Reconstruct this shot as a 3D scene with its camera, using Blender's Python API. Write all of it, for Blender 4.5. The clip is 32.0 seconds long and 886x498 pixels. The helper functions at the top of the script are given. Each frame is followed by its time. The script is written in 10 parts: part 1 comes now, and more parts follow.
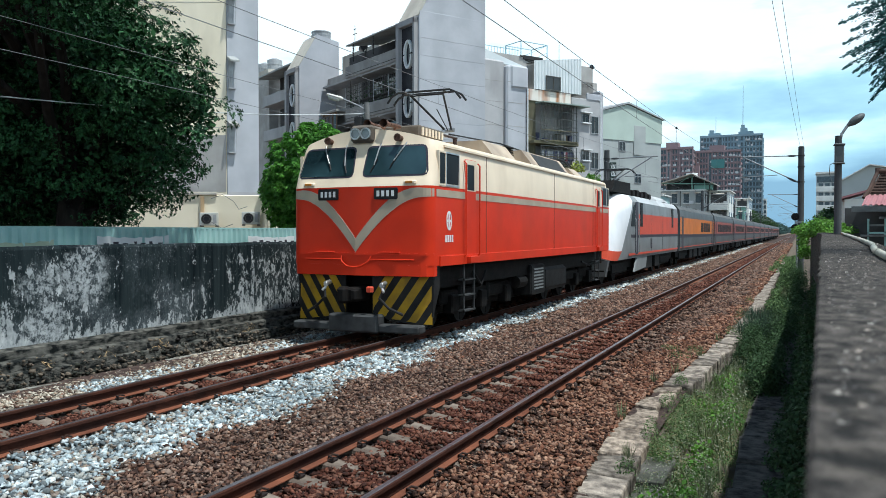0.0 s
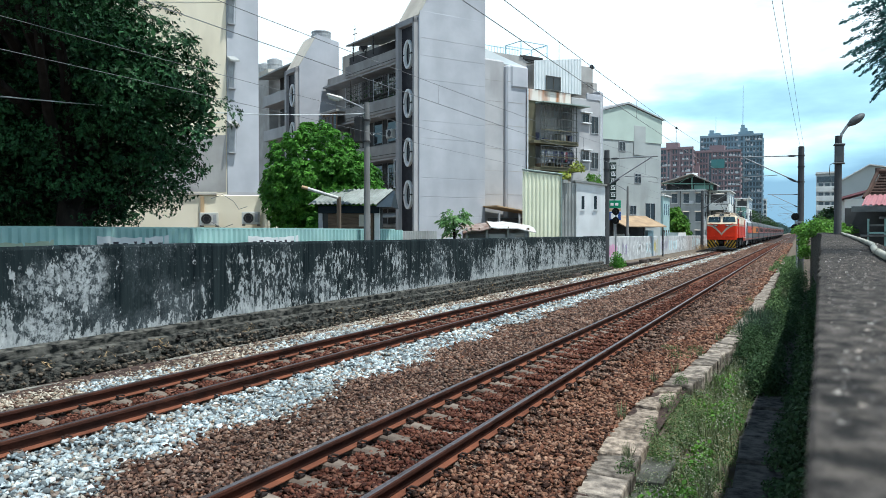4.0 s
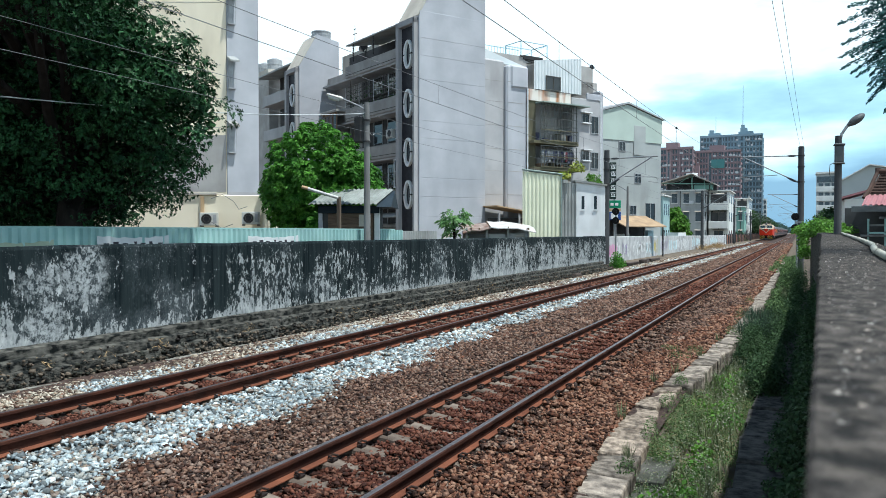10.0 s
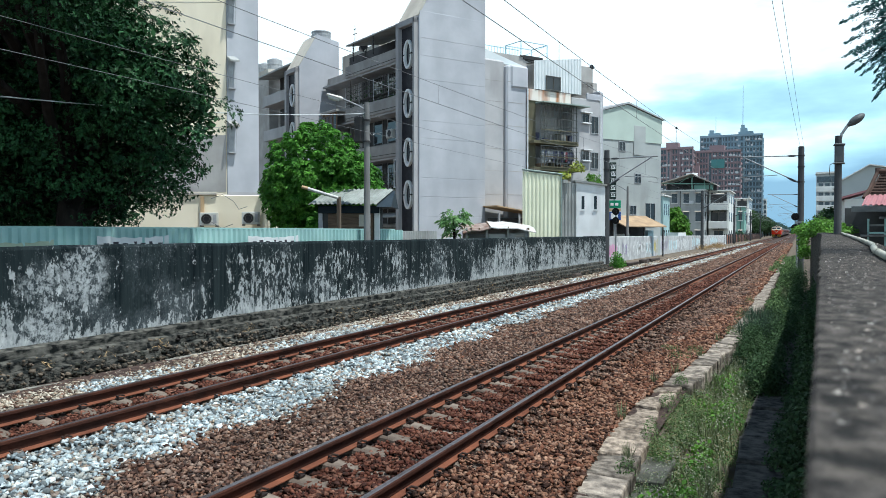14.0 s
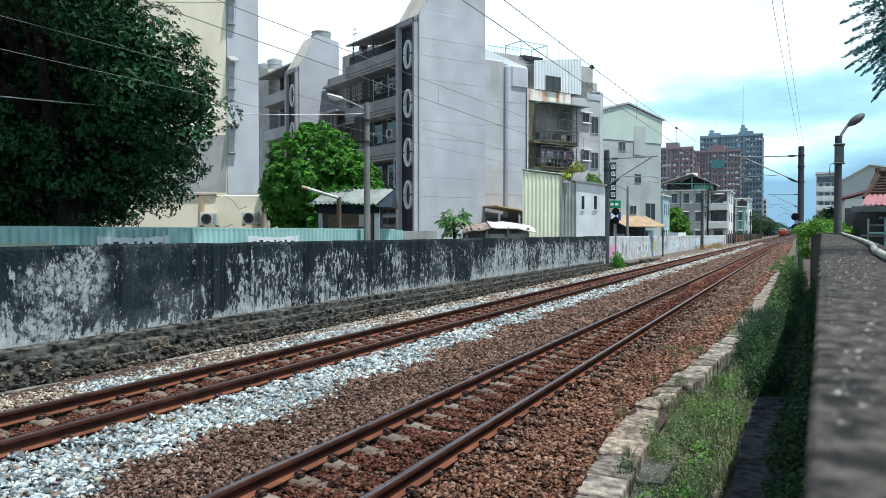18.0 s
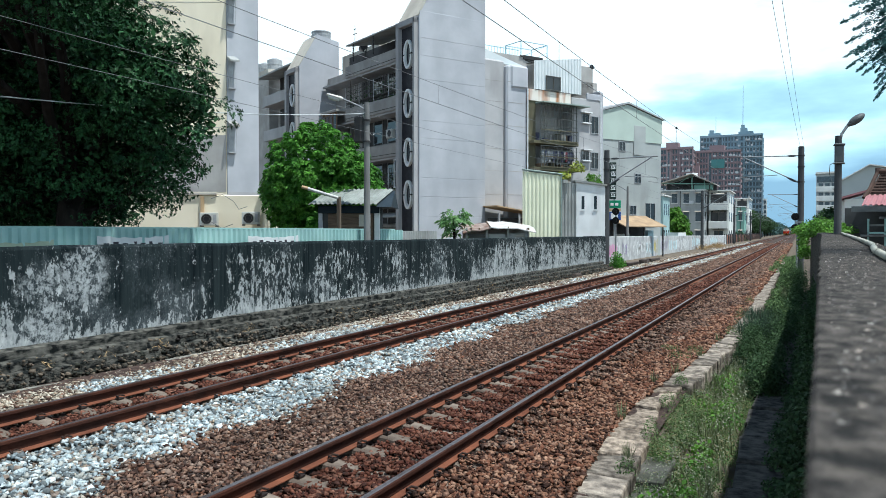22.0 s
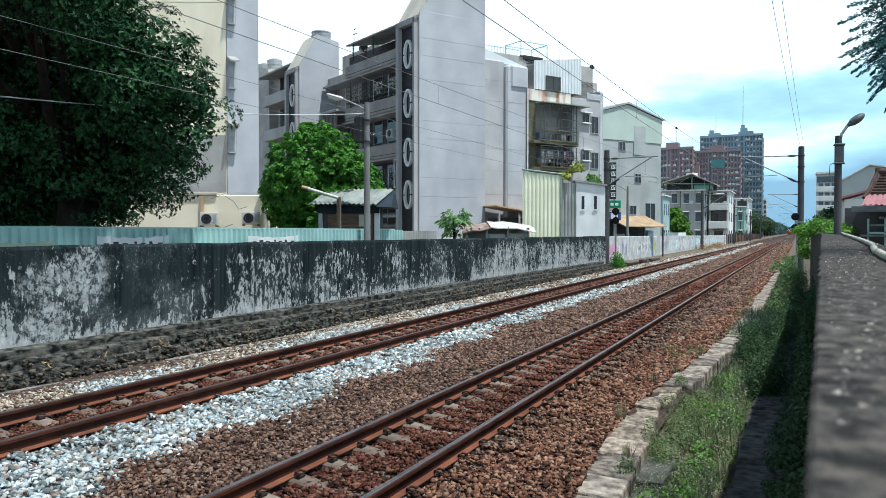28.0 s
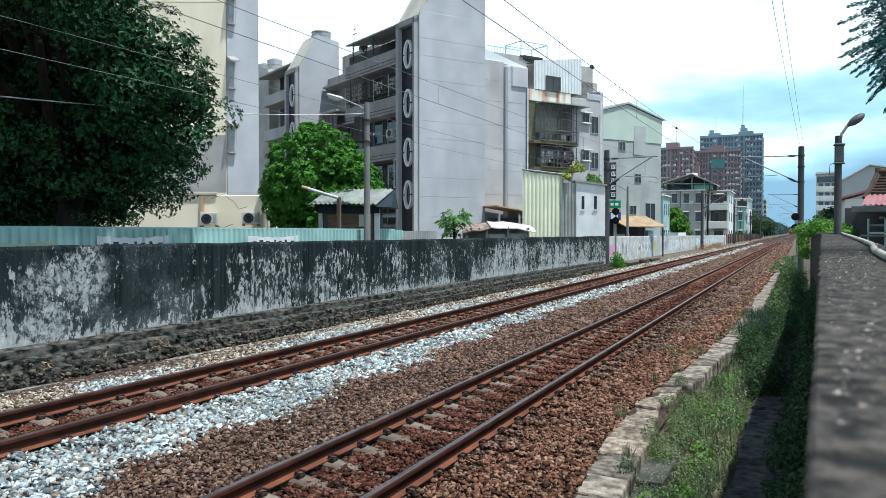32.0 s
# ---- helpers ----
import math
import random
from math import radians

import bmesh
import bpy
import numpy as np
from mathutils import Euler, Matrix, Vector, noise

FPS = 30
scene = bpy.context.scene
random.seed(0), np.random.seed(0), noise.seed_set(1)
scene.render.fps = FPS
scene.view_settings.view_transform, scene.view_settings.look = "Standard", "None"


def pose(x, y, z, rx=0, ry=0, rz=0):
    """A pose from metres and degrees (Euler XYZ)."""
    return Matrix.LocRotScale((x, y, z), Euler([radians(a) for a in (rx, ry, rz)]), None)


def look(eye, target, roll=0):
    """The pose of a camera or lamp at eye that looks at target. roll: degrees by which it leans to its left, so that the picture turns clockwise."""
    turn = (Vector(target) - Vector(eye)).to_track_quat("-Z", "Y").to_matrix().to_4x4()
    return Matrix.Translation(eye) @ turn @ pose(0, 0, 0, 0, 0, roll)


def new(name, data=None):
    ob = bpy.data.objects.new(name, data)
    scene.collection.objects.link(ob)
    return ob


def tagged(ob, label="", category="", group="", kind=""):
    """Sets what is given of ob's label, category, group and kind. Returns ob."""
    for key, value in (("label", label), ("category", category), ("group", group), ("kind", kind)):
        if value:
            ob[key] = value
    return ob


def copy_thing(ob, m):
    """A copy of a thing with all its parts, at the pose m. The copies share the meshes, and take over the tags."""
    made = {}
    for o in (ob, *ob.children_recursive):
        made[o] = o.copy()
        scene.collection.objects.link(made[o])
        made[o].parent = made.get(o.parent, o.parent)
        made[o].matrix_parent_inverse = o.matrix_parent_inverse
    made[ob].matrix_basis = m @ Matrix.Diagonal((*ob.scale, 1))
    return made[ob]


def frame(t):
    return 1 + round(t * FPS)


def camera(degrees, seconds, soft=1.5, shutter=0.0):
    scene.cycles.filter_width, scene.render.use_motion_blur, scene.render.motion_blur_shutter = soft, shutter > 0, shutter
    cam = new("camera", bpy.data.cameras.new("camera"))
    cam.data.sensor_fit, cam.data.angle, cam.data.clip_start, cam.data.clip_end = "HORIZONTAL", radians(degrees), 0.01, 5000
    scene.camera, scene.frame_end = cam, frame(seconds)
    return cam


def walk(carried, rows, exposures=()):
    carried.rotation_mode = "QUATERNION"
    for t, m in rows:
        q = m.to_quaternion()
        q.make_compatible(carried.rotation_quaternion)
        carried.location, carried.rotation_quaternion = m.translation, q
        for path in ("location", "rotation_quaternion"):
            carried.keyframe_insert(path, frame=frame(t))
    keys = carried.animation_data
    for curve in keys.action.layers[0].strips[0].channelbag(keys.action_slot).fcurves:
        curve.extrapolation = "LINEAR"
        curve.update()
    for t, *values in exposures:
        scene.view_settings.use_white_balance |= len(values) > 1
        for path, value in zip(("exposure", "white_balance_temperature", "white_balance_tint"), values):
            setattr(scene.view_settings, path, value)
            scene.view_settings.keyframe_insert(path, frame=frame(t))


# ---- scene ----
cam = camera(58.5, 32.0, soft=0.85)
EYE = (0.0, 0.0, 2.057)
cam.data.dof.use_dof, cam.data.dof.focus_distance, cam.data.dof.aperture_fstop = True, 26.0, 4.4
VIEW = pose(*EYE, 90 - 1.228, 0, 24.262)
walk(cam, [(0.0, VIEW), (32.0, VIEW)], exposures=((0.0, 0.30, 5930, 4), (1.5, 0.36, 5930, 4), (3.0, 0.42, 5930, 4), (32.0, 0.42, 5930, 4)))

def rgb(c):
    return (c[0], c[1], c[2], 1.0)


# ---- daylight: hazy high sun from the right, bright thin cloud ----
SUN_DIR = Vector((0.355, -0.08, 1.0)).normalized()
world = bpy.data.worlds.new("sky")
scene.world = world
world.use_nodes = True
wn, wl = world.node_tree.nodes, world.node_tree.links
wn.clear()
w_out = wn.new("ShaderNodeOutputWorld")
w_bg = wn.new("ShaderNodeBackground")
w_sky = wn.new("ShaderNodeTexSky")
w_sky.sky_type = "NISHITA"
w_sky.sun_disc = False
w_sky.sun_elevation = math.asin(SUN_DIR.z)
w_sky.sun_rotation = math.atan2(SUN_DIR.x, SUN_DIR.y)
w_sky.dust_density = 2.0
w_tc = wn.new("ShaderNodeTexCoord")
w_sep = wn.new("ShaderNodeSeparateXYZ")
w_map = wn.new("ShaderNodeMapping")
w_map.inputs["Scale"].default_value = (2.2, 2.2, 7.5)
w_noise = wn.new("ShaderNodeTexNoise")
w_noise.inputs["Scale"].default_value = 1.7
w_noise.inputs["Detail"].default_value = 6
w_add = wn.new("ShaderNodeMath")
w_add.operation = "MULTIPLY_ADD"
w_add.inputs[1].default_value = 1.15
w_half = wn.new("ShaderNodeMath")
w_half.operation = "MULTIPLY_ADD"
w_half.inputs[1].default_value = 0.55
w_half.inputs[2].default_value = -0.055
w_lo = wn.new("ShaderNodeMath")
w_lo.operation = "ADD"
w_ramp = wn.new("ShaderNodeValToRGB")
w_ramp.color_ramp.elements[0].position, w_ramp.color_ramp.elements[0].color = 0.26, (2.7, 4.8, 6.6, 1)
w_ramp.color_ramp.elements[1].position, w_ramp.color_ramp.elements[1].color = 1.0, (1.3, 2.2, 3.6, 1)
for at, tone in ((0.345, (5.2, 8.3, 9.9)), (0.415, (10.6, 12.0, 12.2)), (0.66, (11.0, 11.6, 11.8)), (0.82, (2.8, 3.8, 5.0))):
    w_ramp.color_ramp.elements.new(at).color = rgb(tone)
w_mix = wn.new("ShaderNodeMix")
w_mix.data_type = "RGBA"
w_mix.inputs["Factor"].default_value = 0.86
wl.new(w_tc.outputs["Generated"], w_sep.inputs[0])
wl.new(w_tc.outputs["Generated"], w_map.inputs[0])
wl.new(w_map.outputs[0], w_noise.inputs["Vector"])
wl.new(w_sep.outputs["Z"], w_add.inputs[0])
wl.new(w_noise.outputs["Fac"], w_half.inputs[0])
wl.new(w_half.outputs[0], w_add.inputs[2])
wl.new(w_add.outputs[0], w_lo.inputs[0])
w_side = wn.new("ShaderNodeMapRange")
w_side.inputs["From Min"].default_value, w_side.inputs["From Max"].default_value = -0.22, 0.06
w_side.inputs["To Min"].default_value, w_side.inputs["To Max"].default_value = 0.0, -0.03
wl.new(w_sep.outputs["X"], w_side.inputs["Value"])
wl.new(w_side.outputs[0], w_lo.inputs[1])
wl.new(w_lo.outputs[0], w_ramp.inputs[0])
wl.new(w_sky.outputs[0], w_mix.inputs["A"])
wl.new(w_ramp.outputs[0], w_mix.inputs["B"])
wl.new(w_mix.outputs["Result"], w_bg.inputs[0])
w_bg.inputs[1].default_value = 0.094
wl.new(w_bg.outputs[0], w_out.inputs[0])

sun_data = bpy.data.lights.new("sun", "SUN")
sun_data.energy, sun_data.angle, sun_data.color = 4.5, radians(1.2), (1.0, 0.955, 0.89)
sun = new("sun", sun_data)
sun.matrix_world = look(tuple(SUN_DIR * 60), (0, 0, 0))


# ---- materials ----

def surf(name, a, b=None, scale=3.0, rough=0.8, metal=0.0, bump=0.15, fine=60.0, stain=None, stain_scale=0.8, stain_amt=0.5,
         stretch=(1, 1, 1), vary=0.0, island=0.0, spec=0.12, cut=(0.35, 0.65), detail=6, translucent=False):
    """Two-tone noise surface with grain, relief, optional stains and piece-to-piece variation."""
    m = bpy.data.materials.new(name)
    m.use_nodes = True
    n, l = m.node_tree.nodes, m.node_tree.links
    bsdf = n["Principled BSDF"]
    b = b or tuple(x * 0.75 for x in a)
    tc = n.new("ShaderNodeTexCoord")
    mp = n.new("ShaderNodeMapping")
    mp.inputs["Scale"].default_value = stretch
    l.new(tc.outputs["Object"], mp.inputs[0])
    n1 = n.new("ShaderNodeTexNoise")
    n1.inputs["Scale"].default_value, n1.inputs["Detail"].default_value = scale, detail
    l.new(mp.outputs[0], n1.inputs["Vector"])
    r1 = n.new("ShaderNodeValToRGB")
    r1.color_ramp.elements[0].position, r1.color_ramp.elements[1].position = cut
    r1.color_ramp.elements[0].color, r1.color_ramp.elements[1].color = rgb(a), rgb(b)
    l.new(n1.outputs["Fac"], r1.inputs[0])
    col = r1.outputs[0]
    if stain:
        n2 = n.new("ShaderNodeTexNoise")
        n2.inputs["Scale"].default_value, n2.inputs["Detail"].default_value = stain_scale, 8
        mp2 = n.new("ShaderNodeMapping")
        mp2.inputs["Scale"].default_value = (stretch[0], stretch[1], stretch[2] * 0.25)
        mp2.inputs["Location"].default_value = (3.1, 7.7, 1.3)
        l.new(tc.outputs["Object"], mp2.inputs[0])
        l.new(mp2.outputs[0], n2.inputs["Vector"])
        r2 = n.new("ShaderNodeValToRGB")
        r2.color_ramp.elements[0].position, r2.color_ramp.elements[1].position = 0.5, 0.72
        r2.color_ramp.elements[0].color, r2.color_ramp.elements[1].color = (0, 0, 0, 1), (stain_amt,) * 3 + (1,)
        l.new(n2.outputs["Fac"], r2.inputs[0])
        mx = n.new("ShaderNodeMix")
        mx.data_type = "RGBA"
        l.new(r2.outputs[0], mx.inputs["Factor"])
        l.new(col, mx.inputs["A"])
        mx.inputs["B"].default_value = rgb(stain)
        col = mx.outputs["Result"]
    if vary or island:
        if island:
            src = n.new("ShaderNodeNewGeometry").outputs["Random Per Island"]
        else:
            src = n.new("ShaderNodeObjectInfo").outputs["Random"]
        k = island or vary
        mr = n.new("ShaderNodeMapRange")
        mr.inputs["To Min"].default_value, mr.inputs["To Max"].default_value = 1 - k, 1 + k
        l.new(src, mr.inputs["Value"])
        hs = n.new("ShaderNodeHueSaturation")
        l.new(mr.outputs[0], hs.inputs["Value"])
        l.new(col, hs.inputs["Color"])
        col = hs.outputs[0]
    l.new(col, bsdf.inputs["Base Color"])
    bsdf.inputs["Roughness"].default_value, bsdf.inputs["Metallic"].default_value = rough, metal
    bsdf.inputs["Specular IOR Level"].default_value = spec
    if bump:
        nb = n.new("ShaderNodeTexNoise")
        nb.inputs["Scale"].default_value, nb.inputs["Detail"].default_value = fine, 4
        l.new(mp.outputs[0], nb.inputs["Vector"])
        bp = n.new("ShaderNodeBump")
        bp.inputs["Strength"].default_value, bp.inputs["Distance"].default_value = bump, 0.02
        l.new(nb.outputs["Fac"], bp.inputs["Height"])
        l.new(bp.outputs[0], bsdf.inputs["Normal"])
    if translucent:
        tr = n.new("ShaderNodeBsdfTranslucent")
        ms = n.new("ShaderNodeMixShader")
        ms.inputs[0].default_value = 0.3
        l.new(col, tr.inputs[0])
        l.new(bsdf.outputs[0], ms.inputs[1])
        l.new(tr.outputs[0], ms.inputs[2])
        l.new(ms.outputs[0], n["Material Output"].inputs[0])
    return m


def stones(name, palette, dark=0.0):
    """Crushed stone: each stone picks its tone from a palette."""
    m = bpy.data.materials.new(name)
    m.use_nodes = True
    n, l = m.node_tree.nodes, m.node_tree.links
    bsdf = n["Principled BSDF"]
    g = n.new("ShaderNodeNewGeometry")
    r = n.new("ShaderNodeValToRGB")
    r.color_ramp.interpolation = "CONSTANT"
    els = r.color_ramp.elements
    els[0].color = rgb(palette[0])
    els[1].position, els[1].color = 1 / len(palette), rgb(palette[1])
    for i, c in enumerate(palette[2:], 2):
        els.new(i / len(palette)).color = rgb(c)
    l.new(g.outputs["Random Per Island"], r.inputs[0])
    tc = n.new("ShaderNodeTexCoord")
    nz = n.new("ShaderNodeTexNoise")
    nz.inputs["Scale"].default_value, nz.inputs["Detail"].default_value = 45, 5
    l.new(tc.outputs["Object"], nz.inputs["Vector"])
    big = n.new("ShaderNodeTexNoise")
    big.inputs["Scale"].default_value, big.inputs["Detail"].default_value = 0.9, 4
    l.new(tc.outputs["Object"], big.inputs["Vector"])
    sm = n.new("ShaderNodeMath")
    l.new(nz.outputs["Fac"], sm.inputs[0])
    l.new(big.outputs["Fac"], sm.inputs[1])
    mr = n.new("ShaderNodeMapRange")
    mr.inputs["From Min"].default_value, mr.inputs["From Max"].default_value = 0.65, 1.35
    mr.inputs["To Min"].default_value, mr.inputs["To Max"].default_value = 0.5 - dark, 1.45 - dark
    l.new(sm.outputs[0], mr.inputs["Value"])
    hs = n.new("ShaderNodeHueSaturation")
    l.new(mr.outputs[0], hs.inputs["Value"])
    l.new(r.outputs[0], hs.inputs["Color"])
    l.new(hs.outputs[0], bsdf.inputs["Base Color"])
    bsdf.inputs["Roughness"].default_value = 0.85
    bsdf.inputs["Specular IOR Level"].default_value = 0.12
    bp = n.new("ShaderNodeBump")
    bp.inputs["Strength"].default_value, bp.inputs["Distance"].default_value = 0.4, 0.01
    l.new(nz.outputs["Fac"], bp.inputs["Height"])
    l.new(bp.outputs[0], bsdf.inputs["Normal"])
    return m


def glass(name, tint=(0.02, 0.03, 0.035), rough=0.06):
    m = surf(name, tint, tuple(t * 0.6 for t in tint), scale=1.5, rough=rough, bump=0.0, spec=0.5)
    return m


def mould_wall(name):
    """Old cement render, nearly black with mould, pale patches and drips where it has flaked."""
    m = bpy.data.materials.new(name)
    m.use_nodes = True
    n, l = m.node_tree.nodes, m.node_tree.links
    bsdf = n["Principled BSDF"]
    tc = n.new("ShaderNodeTexCoord")

    def noise_at(scale, sx, sy, sz, det=8, rough=0.6):
        mp = n.new("ShaderNodeMapping")
        mp.inputs["Scale"].default_value = (sx, sy, sz)
        l.new(tc.outputs["Object"], mp.inputs[0])
        t = n.new("ShaderNodeTexNoise")
        t.inputs["Scale"].default_value, t.inputs["Detail"].default_value, t.inputs["Roughness"].default_value = scale, det, rough
        l.new(mp.outputs[0], t.inputs["Vector"])
        return t.outputs["Fac"]

    def ramp(v, p0, p1, c0, c1):
        r = n.new("ShaderNodeValToRGB")
        r.color_ramp.elements[0].position, r.color_ramp.elements[1].position = p0, p1
        r.color_ramp.elements[0].color, r.color_ramp.elements[1].color = rgb(c0), rgb(c1)
        l.new(v, r.inputs[0])
        return r.outputs[0]

    def mix(f, a, b):
        x = n.new("ShaderNodeMix")
        x.data_type = "RGBA"
        l.new(f, x.inputs["Factor"])
        l.new(a, x.inputs["A"])
        l.new(b, x.inputs["B"])
        return x.outputs["Result"]

    def madd(v, k, c):
        x = n.new("ShaderNodeMath")
        x.operation = "MULTIPLY_ADD"
        l.new(v, x.inputs[0])
        x.inputs[1].default_value = k
        if isinstance(c, float):
            x.inputs[2].default_value = c
        else:
            l.new(c, x.inputs[2])
        return x.outputs[0]

    sep = n.new("ShaderNodeSeparateXYZ")
    l.new(tc.outputs["Object"], sep.inputs[0])
    base = ramp(noise_at(1.0, 1, 9.0, 0.5, 7), 0.34, 0.68, (0.004, 0.008, 0.010), (0.024, 0.034, 0.036))
    streak = noise_at(1.0, 1, 8.5, 0.95, 9, 0.7)
    blotch = noise_at(0.8, 1, 1, 1.1, 6, 0.6)
    flake = noise_at(11.0, 1, 1, 0.7, 12, 0.72)
    # where along the wall the film has flaked most
    along = n.new("ShaderNodeMapRange")
    along.inputs["From Min"].default_value, along.inputs["From Max"].default_value = 5.0, 47.0
    l.new(sep.outputs["Y"], along.inputs["Value"])
    zone = n.new("ShaderNodeValToRGB")
    zone.color_ramp.elements[0].color, zone.color_ramp.elements[1].color = (0.5, 0.5, 0.5, 1), (0.62, 0.62, 0.62, 1)
    for yy, q in ((8.0, 0.52), (9.6, 0.45), (10.3, 0.22), (11.6, 0.33), (12.4, 0.50), (13.2, 0.64), (14.4, 0.55), (15.5, 0.42), (17.2, 0.60), (18.3, 0.46), (19.5, 0.58), (21.0, 0.48), (24.0, 0.44), (26.8, 0.46), (28.2, 0.66)):
        zone.color_ramp.elements.new((yy - 5) / 42).color = (q, q, q, 1)
    l.new(along.outputs[0], zone.inputs[0])
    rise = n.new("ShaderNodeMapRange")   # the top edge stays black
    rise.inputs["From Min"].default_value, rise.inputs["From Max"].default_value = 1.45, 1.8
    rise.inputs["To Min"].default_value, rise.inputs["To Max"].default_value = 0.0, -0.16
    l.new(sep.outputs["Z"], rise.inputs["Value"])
    foot = n.new("ShaderNodeMapRange")   # salts along the foot
    foot.inputs["From Min"].default_value, foot.inputs["From Max"].default_value = 0.36, 0.62
    foot.inputs["To Min"].default_value, foot.inputs["To Max"].default_value = 0.13, 0.0
    l.new(sep.outputs["Z"], foot.inputs["Value"])
    film = madd(blotch, 0.9, madd(flake, 0.35, madd(sep.outputs["Z"], -0.10, 0.0)))
    grey = ramp(noise_at(22.0, 1, 1, 0.8, 7), 0.33, 0.70, (0.028, 0.039, 0.046), (0.125, 0.142, 0.15))
    col = mix(ramp(film, 0.49, 0.66, (0, 0, 0), (0.8, 0.8, 0.8)), base, grey)
    mask = madd(flake, 1.15, madd(streak, 0.62, madd(blotch, 0.55, madd(zone.outputs[0], 0.42, -0.94))))
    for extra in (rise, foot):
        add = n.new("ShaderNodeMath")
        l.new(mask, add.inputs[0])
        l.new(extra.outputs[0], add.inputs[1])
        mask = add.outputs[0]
    pale = ramp(noise_at(9.0, 1, 1, 0.6, 8), 0.3, 0.72, (0.17, 0.19, 0.195), (0.50, 0.52, 0.52))
    col = mix(ramp(mask, 0.475, 0.53, (0, 0, 0), (1, 1, 1)), col, pale)
    fleck = noise_at(34.0, 1, 1, 0.7, 5, 0.6)
    col = mix(ramp(madd(fleck, 0.7, madd(blotch, 0.4, madd(flake, 0.3, 0.0))), 0.80, 0.85, (0, 0, 0), (0.6, 0.6, 0.6)), col, pale)
    # round lichen colonies
    wob = n.new("ShaderNodeTexNoise")
    wob.inputs["Scale"].default_value, wob.inputs["Detail"].default_value = 3.2, 6
    l.new(tc.outputs["Object"], wob.inputs["Vector"])
    lace = noise_at(13.0, 1, 1, 1, 8, 0.7)
    for cy, cz, cr in ((9.22, 1.36, 0.52), (8.52, 0.66, 0.40), (8.35, 1.22, 0.30)):
        dist = n.new("ShaderNodeVectorMath")
        dist.operation = "DISTANCE"
        dist.inputs[1].default_value = (-10.5, cy, cz)
        l.new(tc.outputs["Object"], dist.inputs[0])
        edge = madd(dist.outputs["Value"], 0.5, madd(wob.outputs["Fac"], 0.35, madd(flake, 0.3, 0.0)))
        tone = ramp(lace, 0.44, 0.56, (0.03, 0.04, 0.046), (0.40, 0.425, 0.43))
        col = mix(ramp(edge, cr * 0.5 + 0.235, cr * 0.5 + 0.335, (0.8, 0.8, 0.8), (0, 0, 0)), col, tone)
    rust = ramp(noise_at(0.5, 1, 1, 0.5), 0.715, 0.76, (0, 0, 0), (0.6, 0.6, 0.6))
    warm = ramp(noise_at(9.0, 1, 1, 1), 0.3, 0.7, (0.14, 0.075, 0.04), (0.22, 0.15, 0.10))
    col = mix(rust, col, warm)
    l.new(col, bsdf.inputs["Base Color"])
    bsdf.inputs["Roughness"].default_value = 0.92
    bsdf.inputs["Specular IOR Level"].default_value = 0.1
    bp = n.new("ShaderNodeBump")
    bp.inputs["Strength"].default_value, bp.inputs["Distance"].default_value = 0.5, 0.015
    l.new(mask, bp.inputs["Height"])
    l.new(bp.outputs[0], bsdf.inputs["Normal"])
    return m


M_GROUND = surf("ground_earth", (0.16, 0.13, 0.10), (0.09, 0.075, 0.06), 1.2, 0.95, bump=0.5, fine=25)
M_BED = surf("ballast_bed", (0.085, 0.060, 0.052), (0.035, 0.024, 0.021), 14, 0.95, bump=0.9, fine=30, stain=(0.03, 0.022, 0.02), stain_scale=3)
M_STONE_BROWN = stones("brown_ballast", [(0.142, 0.083, 0.058), (0.078, 0.042, 0.030), (0.21, 0.133, 0.097), (0.034, 0.020, 0.016), (0.104, 0.058, 0.043), (0.21, 0.15, 0.118), (0.055, 0.038, 0.032), (0.160, 0.106, 0.083)])
M_STONE_RUST = stones("rusty_ballast", [(0.098, 0.037, 0.024), (0.066, 0.024, 0.017), (0.134, 0.053, 0.034), (0.044, 0.020, 0.015), (0.165, 0.080, 0.055)])
M_STONE_WARM = stones("warm_ballast", [(0.175, 0.085, 0.053), (0.100, 0.046, 0.030), (0.225, 0.118, 0.075), (0.038, 0.020, 0.015), (0.140, 0.060, 0.037), (0.29, 0.175, 0.12), (0.060, 0.031, 0.022), (0.20, 0.115, 0.08)])
M_STONE_WHITE = stones("fresh_white_ballast", [(0.37, 0.435, 0.455), (0.22, 0.262, 0.28), (0.58, 0.63, 0.635), (0.35, 0.355, 0.33), (0.12, 0.135, 0.14), (0.45, 0.515, 0.535), (0.22, 0.175, 0.145), (0.28, 0.33, 0.35)])
M_STONE_BEIGE = stones("beige_ballast", [(0.36, 0.32, 0.26), (0.22, 0.19, 0.15), (0.46, 0.42, 0.35), (0.13, 0.10, 0.075), (0.30, 0.245, 0.185)])
M_RAIL_TOP = surf("polished_rail_top", (0.19, 0.17, 0.18), (0.11, 0.09, 0.09), 6, 0.36, 0.75, 0.05, 80, stretch=(6, 0.4, 1))
M_RAIL_DULL = surf("dull_rail_top", (0.13, 0.11, 0.115), (0.075, 0.06, 0.055), 6, 0.45, 0.6, 0.08, 80, stretch=(6, 0.4, 1))
M_RAIL = surf("rusty_rail_web", (0.075, 0.030, 0.020), (0.035, 0.017, 0.013), 5, 0.85, 0.1, 0.3, 90, stretch=(1, 0.5, 1))
M_RAIL_FOOT = surf("rusty_rail_foot", (0.20, 0.075, 0.042), (0.115, 0.045, 0.028), 5, 0.9, 0.05, 0.3, 90, stretch=(1, 0.5, 1))
